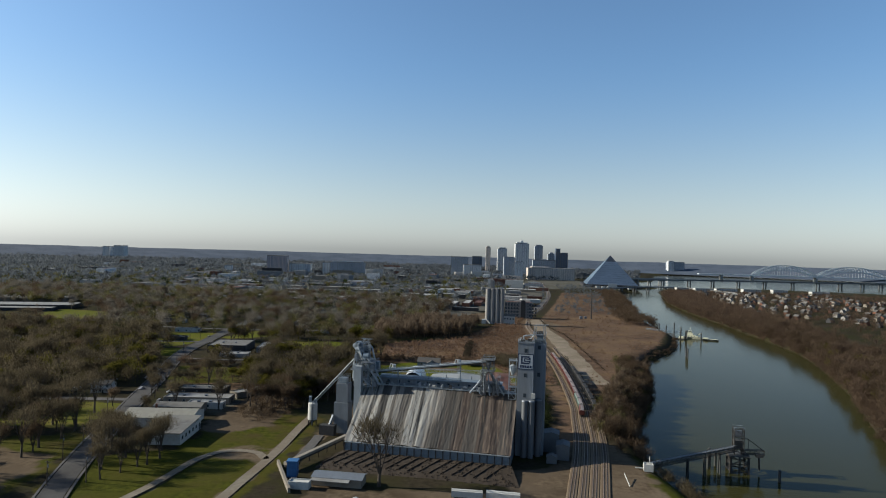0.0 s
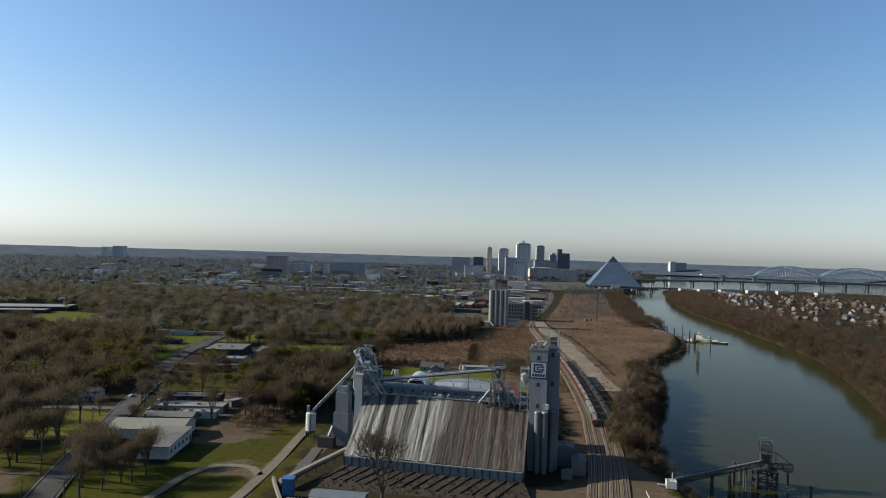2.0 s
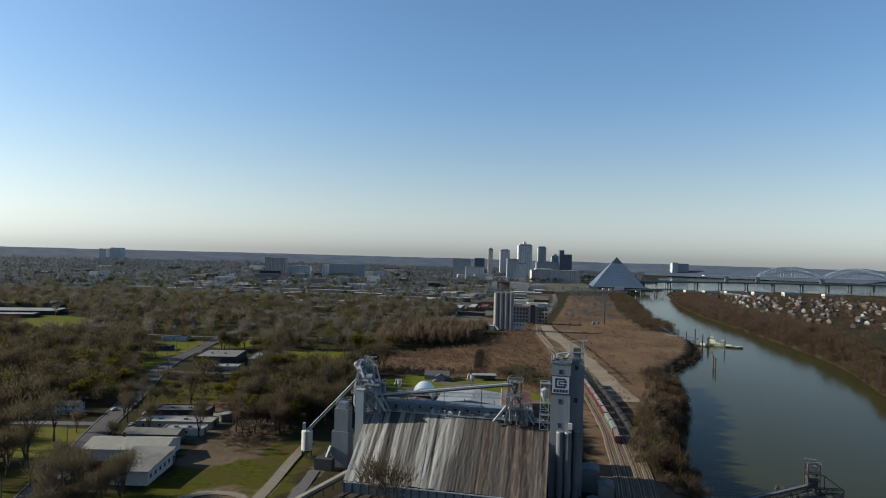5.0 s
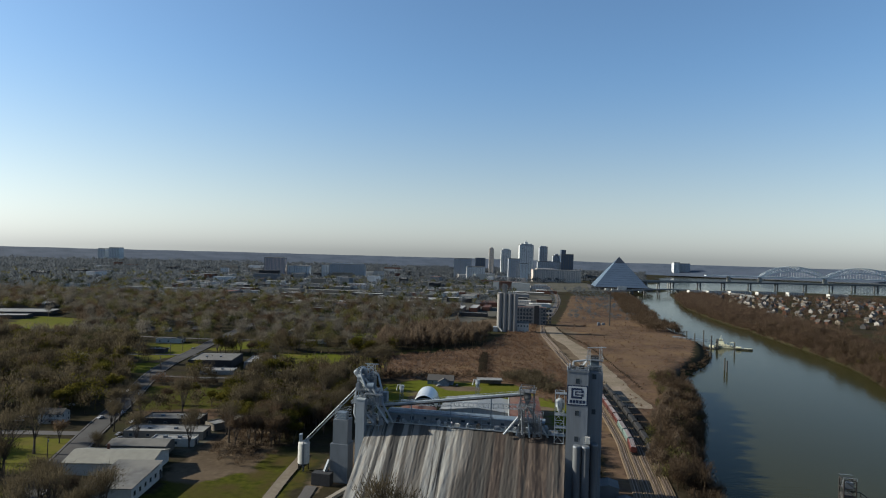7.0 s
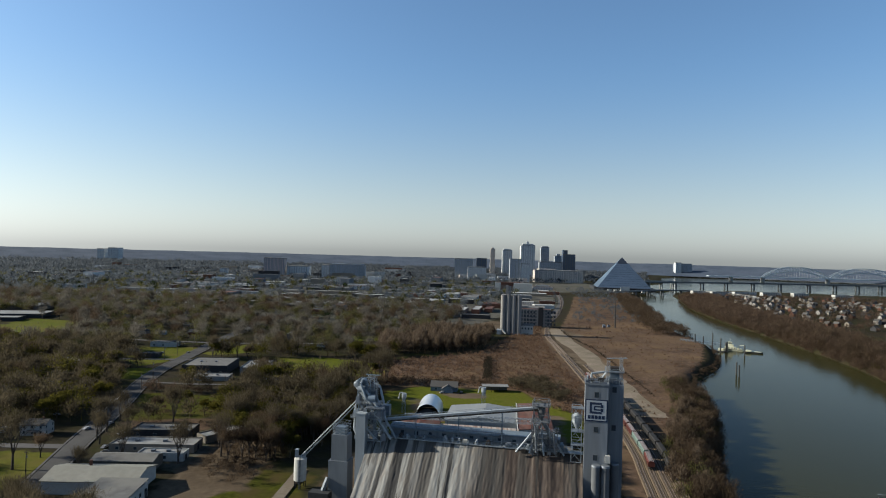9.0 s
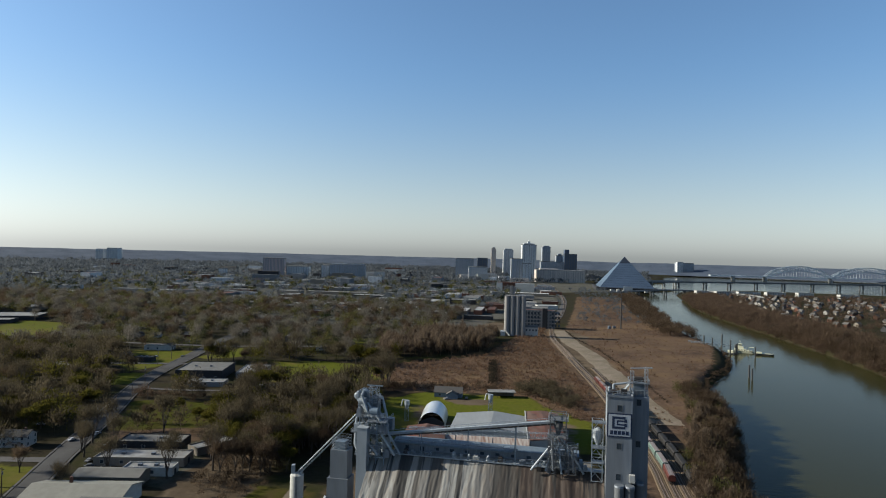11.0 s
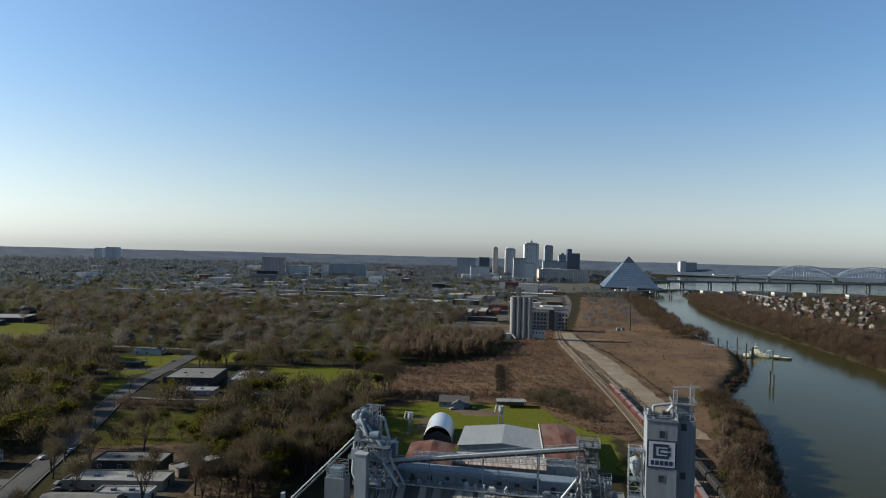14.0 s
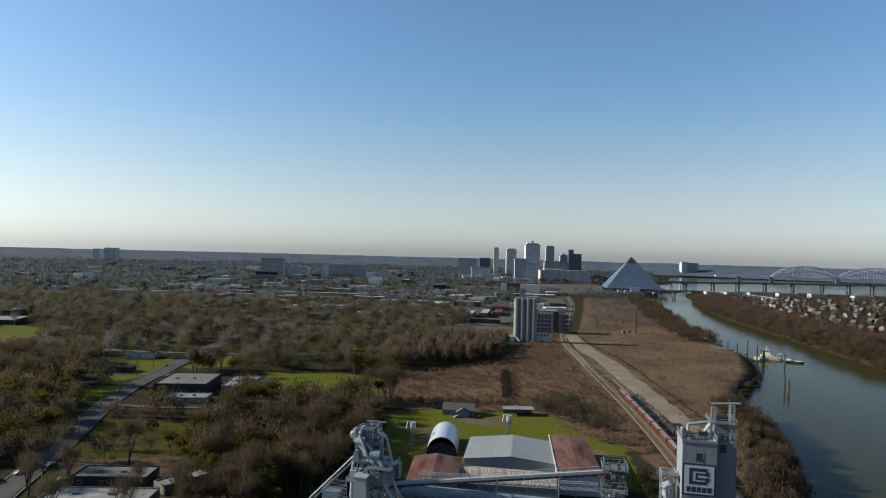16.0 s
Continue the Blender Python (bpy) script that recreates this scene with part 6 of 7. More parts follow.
part("deck", Shape().slab([(-8.8, -3.0, 1.8), (6, -3.0, 1.8), (10.6, -0.8, 2.2), (10.6, 0.8, 2.2), (6, 3.0, 1.8), (-8.8, 3.0, 1.8)], 0.2), "boat_white", skiff)
part("coaming", Shape().box(-8, -2.6, 1.8, -2, 2.6, 3.4), "boat_white", skiff)
for x, y, h in ((322, 878, 14), (325, 862, 5), (332, 862, 5), (336, 868, 5), (305, 890, 11), (313, 884, 9), (345, 842, 5), (273, 702, 3.5), (276, 714, 4.5), (327, 866, 9)):
    single("mooring_post", Shape().tube((x, y, -13), (x, y, h), 0.8, n=10), "hull_dark", "dark mooring post standing in the river", "mooring post", group="mooring posts")
dk = thing("gangway", "steel gangway from the bank to the dock", "gangway")
part("truss", lattice(Shape(), (292, 905, 1.0), (332, 874, 0.5), 2.4, 4, 0.3), "steel_frame", dk)
pn = thing("dock_barge", "low dark pontoon under the gangway", "pontoon", pose(330, 872, WATER, 0, 0, -30))
part("hull", Shape().box(-8, -4, -1, 8, 4, 1.4), "hull_dark", pn)
part("house", Shape().box(-3, -2, 1.4, 3, 2, 4.2), "boat_white", pn)
# ---- far silos, mill, mast, city, pyramid, bridges ----
so = thing("silo_block", "row of tall pale concrete grain silos with a slim headhouse", "silo", pose(75, 922, 0, 0, 0, -8))
for r in range(2):
    for i in range(4):
        part("barrel", Shape().tube((-10.2 + 6.8 * i, 0 + 6.6 * r, 0), (-10.2 + 6.8 * i, 6.6 * r, 51), 3.45, n=24), "silo_concrete", so)
part("roof_deck", Shape().box(-13, -3, 51, 13, 10, 51.8), "silo_concrete", so)
part("headhouse", Shape().box(-7.5, 2, 51.8, -4.0, 6, 64).box(-3.6, 3, 51.8, -1.0, 6, 63), "silo_concrete", so)
for i in range(4):
    part("vent", Shape().box(1 + 3 * i, 0, 51.8, 2.2 + 3 * i, 1.5, 53.4), "pale_metal", so)
part("base_shed", Shape().box(-18, -6, 0, -12, 4, 6), "pale_metal", so)
part("spout", Shape().beam((-13, -4.5, 8), (-6, -6.5, 1), 1.6), "white_paint", so)
pa = thing("pale_shed", "white timber shed beside the silos", "shed", pose(97, 925, 0, 0, 0, -8))
gable(pa, -8, -5, 8, 5, 12, 2, "white_paint", "grey_roof", "x")
for i in range(4):
    window(pa, -6 + 4 * i, 7, 1.8, 2.4, -5, -1)
ml = thing("mill_building", "derelict concrete mill with rows of dark windows", "mill", pose(122, 1022, 0, 0, 0, -8))
flat_block(ml, -22, -9, 22, 9, 26, "facade_mill", "rust_red")
part("stair_block", Shape().box(4, -10.5, 0, 11, -9.05, 29), "dark_wall", ml)
for f in range(4):
    for i in range(9):
        window(ml, -20 + 4.6 * i if i < 5 else -4 + 4.6 * (i - 1) * 0.98, 3 + 5.6 * f, 2.6, 3.4, -9, -1, frame_mat="dark_wall") if i != 5 else None
ms = thing("radio_mast", "slim steel power mast in the dry grass", "mast", pose(243, 1034, 0))
part("pole", Shape().tube((0, 0, 0), (0, 0, 58), 1.1, 0.5, 10), "dark_steel", ms)
part("arm", Shape().beam((-4, 0, 54), (4, 0, 54), 0.5).beam((-3, 0, 49), (3, 0, 49), 0.5), "dark_steel", ms)
for x, y in ((226, 1032), (235, 1040), (229, 1044)):
    c = thing("substation_box", "small white equipment cabinet near the mast", "cabinet", pose(x, y, 0), group="cabinets at the mast")
    part("body", Shape().box(-2, -1.5, 0, 2, 1.5, 3.2), "grey_metal", c)
    part("base", Shape().box(-2.4, -1.9, 0, 2.4, 1.9, 0.4), "concrete", c)

# city pyramid
py = thing("pyramid_arena", "great steel-clad pyramid with a dark glass tip", "pyramid", pose(580, 2200, 0, 0, 0, -9))
s, base, top, hb = Shape(), 9.0, 108.0, 84.0
apex_cut = 0.78
z1 = base + (top - base) * apex_cut
h1 = hb * (1 - apex_cut)
s.add([(-hb, -hb, base), (hb, -hb, base), (hb, hb, base), (-hb, hb, base), (-h1, -h1, z1), (h1, -h1, z1), (h1, h1, z1), (-h1, h1, z1)], [(0, 1, 5, 4), (1, 2, 6, 5), (2, 3, 7, 6), (3, 0, 4, 7)])
part("cladding", s, "pyramid_glass", py, "blue-grey steel cladding")
part("tip", Shape().add([(-h1, -h1, z1), (h1, -h1, z1), (h1, h1, z1), (-h1, h1, z1), (0, 0, top)], [(0, 1, 4), (1, 2, 4), (2, 3, 4), (3, 0, 4)]), "pyramid_cap", py, "dark glass tip")
s = Shape()
for k in range(1, 12):
    f = k / 14
    z, h = base + (top - base) * f, hb * (1 - f) + 0.15
    for p, q in (((-h, -h, z), (h, -h, z)), ((h, -h, z), (h, h, z)), ((-h, -h, z), (-h, h, z))):
        s.beam(p, q, 0.35)
part("seams", s, "pyramid_cap", py)
part("podium", Shape().box(-96, -100, 0, 96, 96, 9), "dark_wall", py)
part("entrance", Shape().box(-14, -104, 0, 14, -100, 14), "pale_metal", py)
for x, y, w in ((505, 2060, 12), (520, 2050, 8), (540, 2040, 16), (600, 2030, 10)):
    c = thing("quay_building", "small white building on the quay", "building", pose(x, y, 0), group="quay buildings")
    flat_block(c, -w / 2, -5, w / 2, 5, 7, "white_paint", "pale_roof")


def tower(x0, x1, y, h, facade, label, depth=None, cap=None, roof="grey_roof", rz=0):
    w = x1 - x0
    d = depth or w
    t = thing("office_tower", label, "tower", pose((x0 + x1) / 2, y + d / 2, 0, 0, 0, rz), group="downtown towers")
    part("shaft", Shape().box(-w / 2, -d / 2, 0, w / 2, d / 2, h), facade, t)
    part("roof_rim", Shape().box(-w / 2 - 0.4, -d / 2 - 0.4, h, w / 2 + 0.4, d / 2 + 0.4, h + 2), roof, t)
    for a, b, u, v, z in cap or ():
        part("crown", Shape().box(a, u, h + 2, b, v, h + 2 + z), facade, t)
    n = max(3, int(w // 9))
    for i in range(n + 1):
        x = -w / 2 + w * i / n
        part("pier", Shape().box(x - 0.7, -d / 2 - 0.8, 0, x + 0.7, -d / 2, h), roof if facade == "facade_navy" else "pier_concrete", t)
    return t


tower(34, 108, 2750, 83, "facade_grey", "broad grey office slab downtown", 30)
tower(86, 160, 2650, 51, "facade_pale", "pale mid-rise office block downtown", 40)
tower(133, 177, 2900, 86, "facade_navy", "dark glass office block downtown", 30)
tower(209, 230, 3100, 130, "facade_tan", "slender pale stone tower downtown", 24, [(-7, 7, -7, 7, 6)])
tower(262, 306, 3050, 126, "facade_pale", "pale stepped office tower downtown", 36, [(-16, 16, -12, 12, 5)])
tower(245, 288, 2550, 89, "facade_grey", "grey striped office tower downtown", 32)
tower(287, 321, 2540, 71, "facade_pale", "pale apartment tower downtown", 26)
tower(330, 391, 2900, 150, "facade_pale", "tallest pale office tower with a roof mast", 50, [(-24, 24, -18, 18, 5), (-6, 6, -6, 6, 14), (-1, 1, -1, 1, 20)])
tower(434, 470, 3000, 144, "facade_grey", "tall grey banded office tower downtown", 34, [(-14, 14, -12, 12, 4)])
tower(489, 522, 2950, 106, "facade_grey", "grey octagonal office tower downtown", 30, [(-8, 8, -8, 8, 7)])
tower(507, 560, 2850, 113, "facade_navy", "dark navy office tower with a raised corner", 40, [(-25, -6, -15, 15, 18)])
tower(406, 511, 2860, 78, "facade_grey", "low grey office slab downtown", 30)
tower(350, 541, 2600, 47, "facade_tan", "long pale convention hall downtown", 60, [(-80, -10, -20, 20, 4)], roof="pale_roof")
tower(-670, -596, 2400, 69, "facade_rose", "rose-striped hospital tower block", 36)
tower(-590, -509, 2420, 41, "facade_pale", "white hospital block among trees", 40, roof="pale_roof")
tower(-438, -307, 2450, 50, "facade_grey", "long grey hospital block with a pale roofline", 40, [(-60, 60, -14, 14, 3)], roof="pale_roof")
tower(-472, -405, 2470, 47, "facade_pale", "pale hospital wing among trees", 40, roof="pale_roof")
tower(-2155, -2112, 4000, 74, "facade_pale", "distant grey office tower", 50)
tower(-2060, -2000, 3950, 82, "facade_pale", "distant broad grey office tower", 60)
tower(-813, -788, 2350, 29, "facade_pale", "small white tower block", 20)
tower(1530, 1641, 4300, 79, "facade_grey", "distant riverside apartment slab", 40)
tower(1526, 1563, 4280, 85, "facade_pale", "distant white riverside tower", 30)

# low city blocks
rng = random.Random(11)
KNOWN = [(-95, 1345, 64, 26, "white_paint", "town_roof"), (-50, 1165, 62, 44, "dark_wall", "grey_roof"), (-128, 1420, 40, 22, "white_paint", "town_roof"), (20, 1212, 16, 70, "tan_wall", "town_roof"), (48, 1235, 14, 80, "brick", "town_roof"), (0, 1225, 14, 60, "dark_wall", "grey_roof"), (72, 1260, 14, 70, "brick", "rust_red"),
         (200, 1740, 110, 34, "tan_wall", "town_roof"), (-320, 2240, 60, 30, "white_paint", "town_roof"), (150, 1500, 60, 30, "dark_wall", "grey_roof"), (215, 1480, 34, 26, "brick", "grey_roof"), (-250, 1600, 180, 16, "tan_wall", "town_roof"), (40, 1120, 46, 18, "dark_wall", "grey_roof"), (80, 1330, 40, 20, "brick", "rust_red")]
for x, y, w, d, wall, roof in KNOWN:
    b = thing("industrial_building", "low flat-roofed industrial shed in the town", "building", pose(x, y, 0, 0, 0, -8), group="industrial sheds")
    flat_block(b, -w / 2, -d / 2, w / 2, d / 2, rng.uniform(6, 9), wall, roof)
placed = [(x, y, max(w, d) / 2) for x, y, w, d, *_ in KNOWN] + [(122, 1030, 40), (75, 930, 30)]
LABELS = {"town_roof": "low building with a pale flat roof", "grey_roof": "low building with a grey flat roof", "rust_red": "low building with a rusty roof", "shingle": "low building with a dark roof"}
count = 0
while count < 296:
    y = rng.uniform(1120, 2000) if count < 120 else rng.uniform(1120, 3300)
    x = rng.uniform(-0.42 * y, 0.13 * y + 40) if rng.random() < 0.8 else rng.uniform(-0.62 * y, 0.13 * y)
    w, d = rng.uniform(18, 60) * (1 + y / 6000), rng.uniform(14, 34)
    if any(math.hypot(x - a, y - b) < r + max(w, d) / 2 for a, b, r in placed):
        continue
    if float(water_distance(np.array([x]), np.array([y]))[0]) < 60 or float(line_distance(np.array([x]), np.array([y]), AVENUE)[0]) < 45 or math.hypot(x - 580, y - 2200) < 180 or (x > 60 and y < 1250):
        continue
    placed.append((x, y, max(w, d) / 2))
    roof = rng.choice(("town_roof", "grey_roof", "town_roof", "town_roof", "rust_red", "grey_roof"))
    wall = rng.choice(("tan_wall", "brick", "white_paint", "dark_wall", "concrete", "facade_pale", "facade_tan"))
    h = rng.uniform(5, 10) if y < 1900 or rng.random() < 0.6 else rng.uniform(10, 26)
    b = thing("city_building", LABELS[roof], "building", pose(x, y, 0, 0, 0, rng.choice((-8, 4, -8, 82))), group="city blocks")
    flat_block(b, -w / 2, -d / 2, w / 2, d / 2, h, wall, roof)
    count += 1

# houses on the far bank
rng = random.Random(5)
QUARTER = [(585, 1060), (700, 1000), (960, 1150), (1180, 1450), (1150, 1900), (760, 1900), (640, 1650), (590, 1380)]
count = 0
homes = []
while count < 225:
    x, y = rng.uniform(560, 1200), rng.uniform(1000, 1900)
    if signed(np.array([x]), np.array([y]), QUARTER)[0] > 0 or any(math.hypot(x - a, y - b) < 12.5 for a, b in homes):
        continue
    homes.append((x, y))
    house(x, y, rng.uniform(7.5, 10.5), rng.uniform(7, 9), rng.uniform(4.5, 6), rng.uniform(2.6, 4), rng.choice((0, 90)) + 20, rng.choice(("house_wall", "tan_wall", "brick", "dark_wall")), rng.choice(("shingle", "shingle", "shingle")),
          "small two-storey house in a dense riverside quarter", detail=False, group="houses on the far bank", along=rng.choice("xy"))
    count += 1
for i, (x, y, w) in enumerate(((820, 1990, 60), (900, 2010, 70), (985, 2020, 60), (1080, 2030, 50), (1180, 1980, 60), (760, 2010, 40))):
    b = thing("apartment_block", "long white riverside apartment block", "apartment block", pose(x, y, 0, 0, 0, 6), group="riverside apartments")
    flat_block(b, -w / 2, -8, w / 2, 8, 12, "white_paint", "grey_roof")
    for f in range(3):
        for k in range(int(w // 8)):
            window(b, -w / 2 + 4 + 8 * k, 1.5 + 3.6 * f, 3, 2, -8, -1)


def viaduct(name, label, pts, w, thick, every, mat, pier_w, step=30):
    t = thing(name, label, "bridge")
    ln = spline(pts, step)
    d = np.gradient(ln[:, :2], axis=0)
    d /= np.linalg.norm(d, axis=1)[:, None]
    nr = np.stack([d[:, 1], -d[:, 0]], 1)
    for nm, off, ww, z0, z1, mt in (("deck", 0, w, -thick, 0, mat), ("parapet", -w / 2 + 0.2, 0.4, 0, 1.1, "pier_concrete"), ("parapet", w / 2 - 0.2, 0.4, 0, 1.1, "pier_concrete")):
        rows = []
        for p, n in zip(ln, nr):
            a, b = p[:2] + n * (off - ww / 2), p[:2] + n * (off + ww / 2)
            rows.append([(*a, p[2] + z0), (*a, p[2] + z1), (*b, p[2] + z1), (*b, p[2] + z0), (*a, p[2] + z0)])
        part(nm, Shape().grid(rows), mt, t)
    acc = 0.0
    for p, q, n in zip(ln, ln[1:], nr):
        acc += np.linalg.norm(q - p)
        if acc > every:
            acc = 0.0
            for s_ in (-1, 1):
                c = p[:2] + n * s_ * w * 0.3
                part("pier", Shape().tube((*c, -13), (*c, p[2] - thick), pier_w, n=10), mat if mat == "bridge_and_shade_grey" else "pier_concrete", t)
            part("pier_cap", Shape().beam((*(p[:2] - n * w * 0.45), p[2] - thick - 1), (*(p[:2] + n * w * 0.45), p[2] - thick - 1), 3, 2.2), mat, t)
    return t


viaduct("motorway_bridge", "long dark motorway viaduct across island and river", [(540, 2410, 14), (728, 2466, 18), (973, 2561, 19), (1239, 2650, 19), (1580, 2715, 19), (1809, 2783, 19), (2200, 2900, 20), (2900, 3080, 21)], 26, 4.5, 100, "bridge_and_shade_grey", 3.0)
viaduct("harbour_bridge", "low curved road bridge over the harbour", [(452, 1907, 5), (525, 1940, 8), (610, 2010, 9.5), (690, 2060, 9.5), (770, 2071, 9), (829, 2015, 8), (875, 1910, 5), (895, 1840, 1)], 14, 2.6, 60, "bridge_and_shade_grey", 2.2)
viaduct("ramp_bridge", "pale motorway ramp beside the pyramid", [(600, 2420, 20), (760, 2470, 22), (900, 2560, 21)], 16, 3, 45, "pier_concrete", 2.4)

ab = thing("arch_bridge", "pale steel double-arch truss bridge far down the river", "bridge")
Y0 = 3700
sc = Y0 / 4300.0
for x0, x1 in ((2110, 2545), (2545, 3030)):
    x0, x1 = x0 * sc, x1 * sc
    for off in (0, 26):
        lo, hi = [], []
        for k in range(25):
            f = k / 24
            x = x0 + (x1 - x0) * f
            arc = 4 * f * (1 - f)
            lo.append(Vector((x, Y0 + off, 12 + 44 * arc ** 0.9)))
            hi.append(Vector((x, Y0 + off, 22 + 60 * arc ** 0.8)))
        s = Shape()
        for row in (lo, hi):
            for p, q in zip(row, row[1:]):
                s.beam(p, q, 3.0)
        for k in range(24):
            s.beam(lo[k], hi[k], 1.8).beam(lo[k], hi[k + 1], 1.6)
        part("arch", s, "bridge_pale", ab)
        h = Shape()
        for k in range(0, 25, 2):
            h.beam(lo[k], (lo[k].x, Y0 + off, 20), 1.2)
        part("hangers", h, "bridge_pale", ab)
part("deck", Shape().box(1500, Y0, 16, 4200, Y0 + 26, 21), "bridge_pale", ab)
for x in (2110, 2545, 3030, 1900):
    part("pier", Shape().box(x * sc - 6, Y0, -12, x * sc + 6, Y0 + 26, 16), "pier_concrete", ab)

# ---- trees, thickets, reeds ----
def grow(seed, h, spread, twigs, kind):
    """One tree: a trunk with limbs, and a crown of twigs or small leaves. Returns two meshes."""
    r = random.Random(seed)
    wood = Shape()
    tips = []
    trunk_top = h * r.uniform(0.16, 0.3)
    base = Vector((0, 0, -0.4))
    bend = Vector((r.uniform(-0.4, 0.4), r.uniform(-0.4, 0.4), trunk_top))
    rad = 0.02 * h + 0.06
    wood.tube(base, bend, rad * 1.25, rad * 0.8, 7)

    def limb(p, d, length, radius, level):
        q = p + d * length
        wood.tube(p, q, radius, radius * 0.55, 5 if level < 2 else 4)
        tips.append((p.lerp(q, 0.6), level))
        if level >= 3 or length < 0.8:
            tips.append((q, level))
            return
        for _ in range(r.choice((2, 3, 3)) if level < 2 else 2):
            nd = (d + Vector((r.uniform(-0.7, 0.7), r.uniform(-0.7, 0.7), r.uniform(-0.1, 0.7)))).normalized()
            limb(q, nd, length * r.uniform(0.6, 0.8), radius * 0.55, level + 1)
    n = r.choice((4, 5, 5, 6))
    for i in range(n):
        a = math.tau * (i + r.uniform(-0.3, 0.3)) / n
        s = r.uniform(0.4, 1.0) * spread / h * 1.15
        d = Vector((math.cos(a) * s, math.sin(a) * s, 1)).normalized()
        limb(base.lerp(bend, r.uniform(0.7, 1.0)), d, h * r.uniform(0.25, 0.34), rad * 0.6, 0)
    ends = [t for t in tips if t[1] >= 2]
    v, f = [], []
    for _ in range(twigs):
        p, _l = r.choice(ends)
        o = Vector((r.gauss(0, 1), r.gauss(0, 1), r.gauss(0.2, 0.9)))
        c = p + o * (0.06 * h)
        k = len(v)
        if kind == "bare":
            d = (o + Vector((0, 0, 2.0))).normalized() * r.uniform(1.0, 2.2)
            w = d.cross(Vector((r.uniform(-1, 1), r.uniform(-1, 1), 0.3))).normalized() * 0.06
            v += [c - w, c + w, c + d]
        else:
            a, b = Vector((r.uniform(-1, 1), r.uniform(-1, 1), r.uniform(-1, 1))).normalized(), Vector((r.uniform(-1, 1), r.uniform(-1, 1), r.uniform(-1, 1))).normalized()
            v += [c, c + a * r.uniform(0.4, 0.75), c + b * r.uniform(0.4, 0.75)]
        f.append((k, k + 1, k + 2))
    crown = bpy.data.meshes.new("crown")
    crown.from_pydata([tuple(p) for p in v], [], f)
    return wood.mesh("trunk"), crown


def tree_kind(seed, h, spread, twigs, kind, mat, label):
    t = thing("tree", label, "tree", pose(0, -400 - seed, 0), group="trees")
    wood, crown = grow(seed, h, spread, twigs, kind)
    part("trunk", wood, "bark", t)
    part("crown", crown, mat, t)
    return t


BARE = [("bare grey-brown winter tree with fine twigs", tree_kind(100 + i, 14 + 1.5 * i, 4.4 + 0.5 * i, 1250, "bare", "twig_grey", "bare grey-brown winter tree with fine twigs")) for i in range(4)]
BROWN = [("leafless brown tree with dense twigs", tree_kind(120 + i, 10 + 1.7 * i, 3.8 + 0.6 * i, 1250, "bare", "twig_brown", "leafless brown tree with dense twigs")) for i in range(3)]
GREEN = [("tree in yellow-green spring leaf", tree_kind(140 + i, 9 + 1.6 * i, 4.5 + 0.5 * i, 2200, "leaf", "leaf_spring", "tree in yellow-green spring leaf")) for i in range(3)]
DARK = [("dense dark green evergreen tree", tree_kind(160 + i, 10 + 2 * i, 4, 2400, "leaf", "leaf_dark", "dense dark green evergreen tree")) for i in range(2)]
used = set()


def plant(proto, x, y, s=1.0, rz=0.0):
    ob = proto[1]
    m = pose(x, y, ground_z(x, y), 0, 0, rz)
    if id(ob) not in used:
        used.add(id(ob))
        ob.matrix_basis = m
        return ob
    c = copy_thing(ob, m)
    c.scale = (s, s, s)
    return c


KEEP_OUT = [(-160, 361, 24), (-148, 336, 20), (-160, 413, 26), (-150, 400, 18), (-166, 437, 18), (-209, 623, 26), (-172, 628, 20), (-137, 575, 15), (-301, 742, 14), (-234, 433, 11), (-76, 366, 10), (-56, 353, 12), (-12, 571, 14), (26, 572, 14), (-23, 507, 20)]
MILL_VIEW = [(-430, 745), (-480, 930), (-560, 900), (-560, 1010), (-740, 1010), (-660, 880), (-560, 770)]
clear_lawns = [LAWNS[i] for i in (0, 2, 3, 4, 5, 6, 7, 10, 12, 13)]


COARSE = [ln[::4] if len(ln) > 40 else ln for ln in (STREET, TRACK)]


def open_ground(a, b, lawns=True):
    """True where a tree may stand (arrays)."""
    ok = ~((a > -248) & (a < -205) & (b > 392) & (b < 432)) & ~((a > -188) & (a < -70) & (b > 598) & (b < 662)) & ~((a > -252) & (a < -160) & (b > 555) & (b < 662))
    sx = np.interp(b, STREET[:, 1], STREET[:, 0])
    ok &= ~((a > sx - 10) & (a < sx + 24) & (b > 440) & (b < 790))
    ok &= (line_distance(a, b, COARSE[0]) > 9) & (line_distance(a, b, COARSE[1]) > 22) & (water_distance(a, b) > 2)
    ok &= signed(a, b, MILL_VIEW) > 0
    for p, q, r in KEEP_OUT:
        ok &= np.hypot(a - p, b - q) > r
    for ln, w in SIDE:
        ok &= line_distance(a, b, ln) > w / 2 + 3
    for ln, w, m in DRIVES:
        ok &= line_distance(a, b, ln) > 5
    if lawns:
        for p in clear_lawns:
            ok &= signed(a, b, p) > 1
    return ok


rng = random.Random(21)
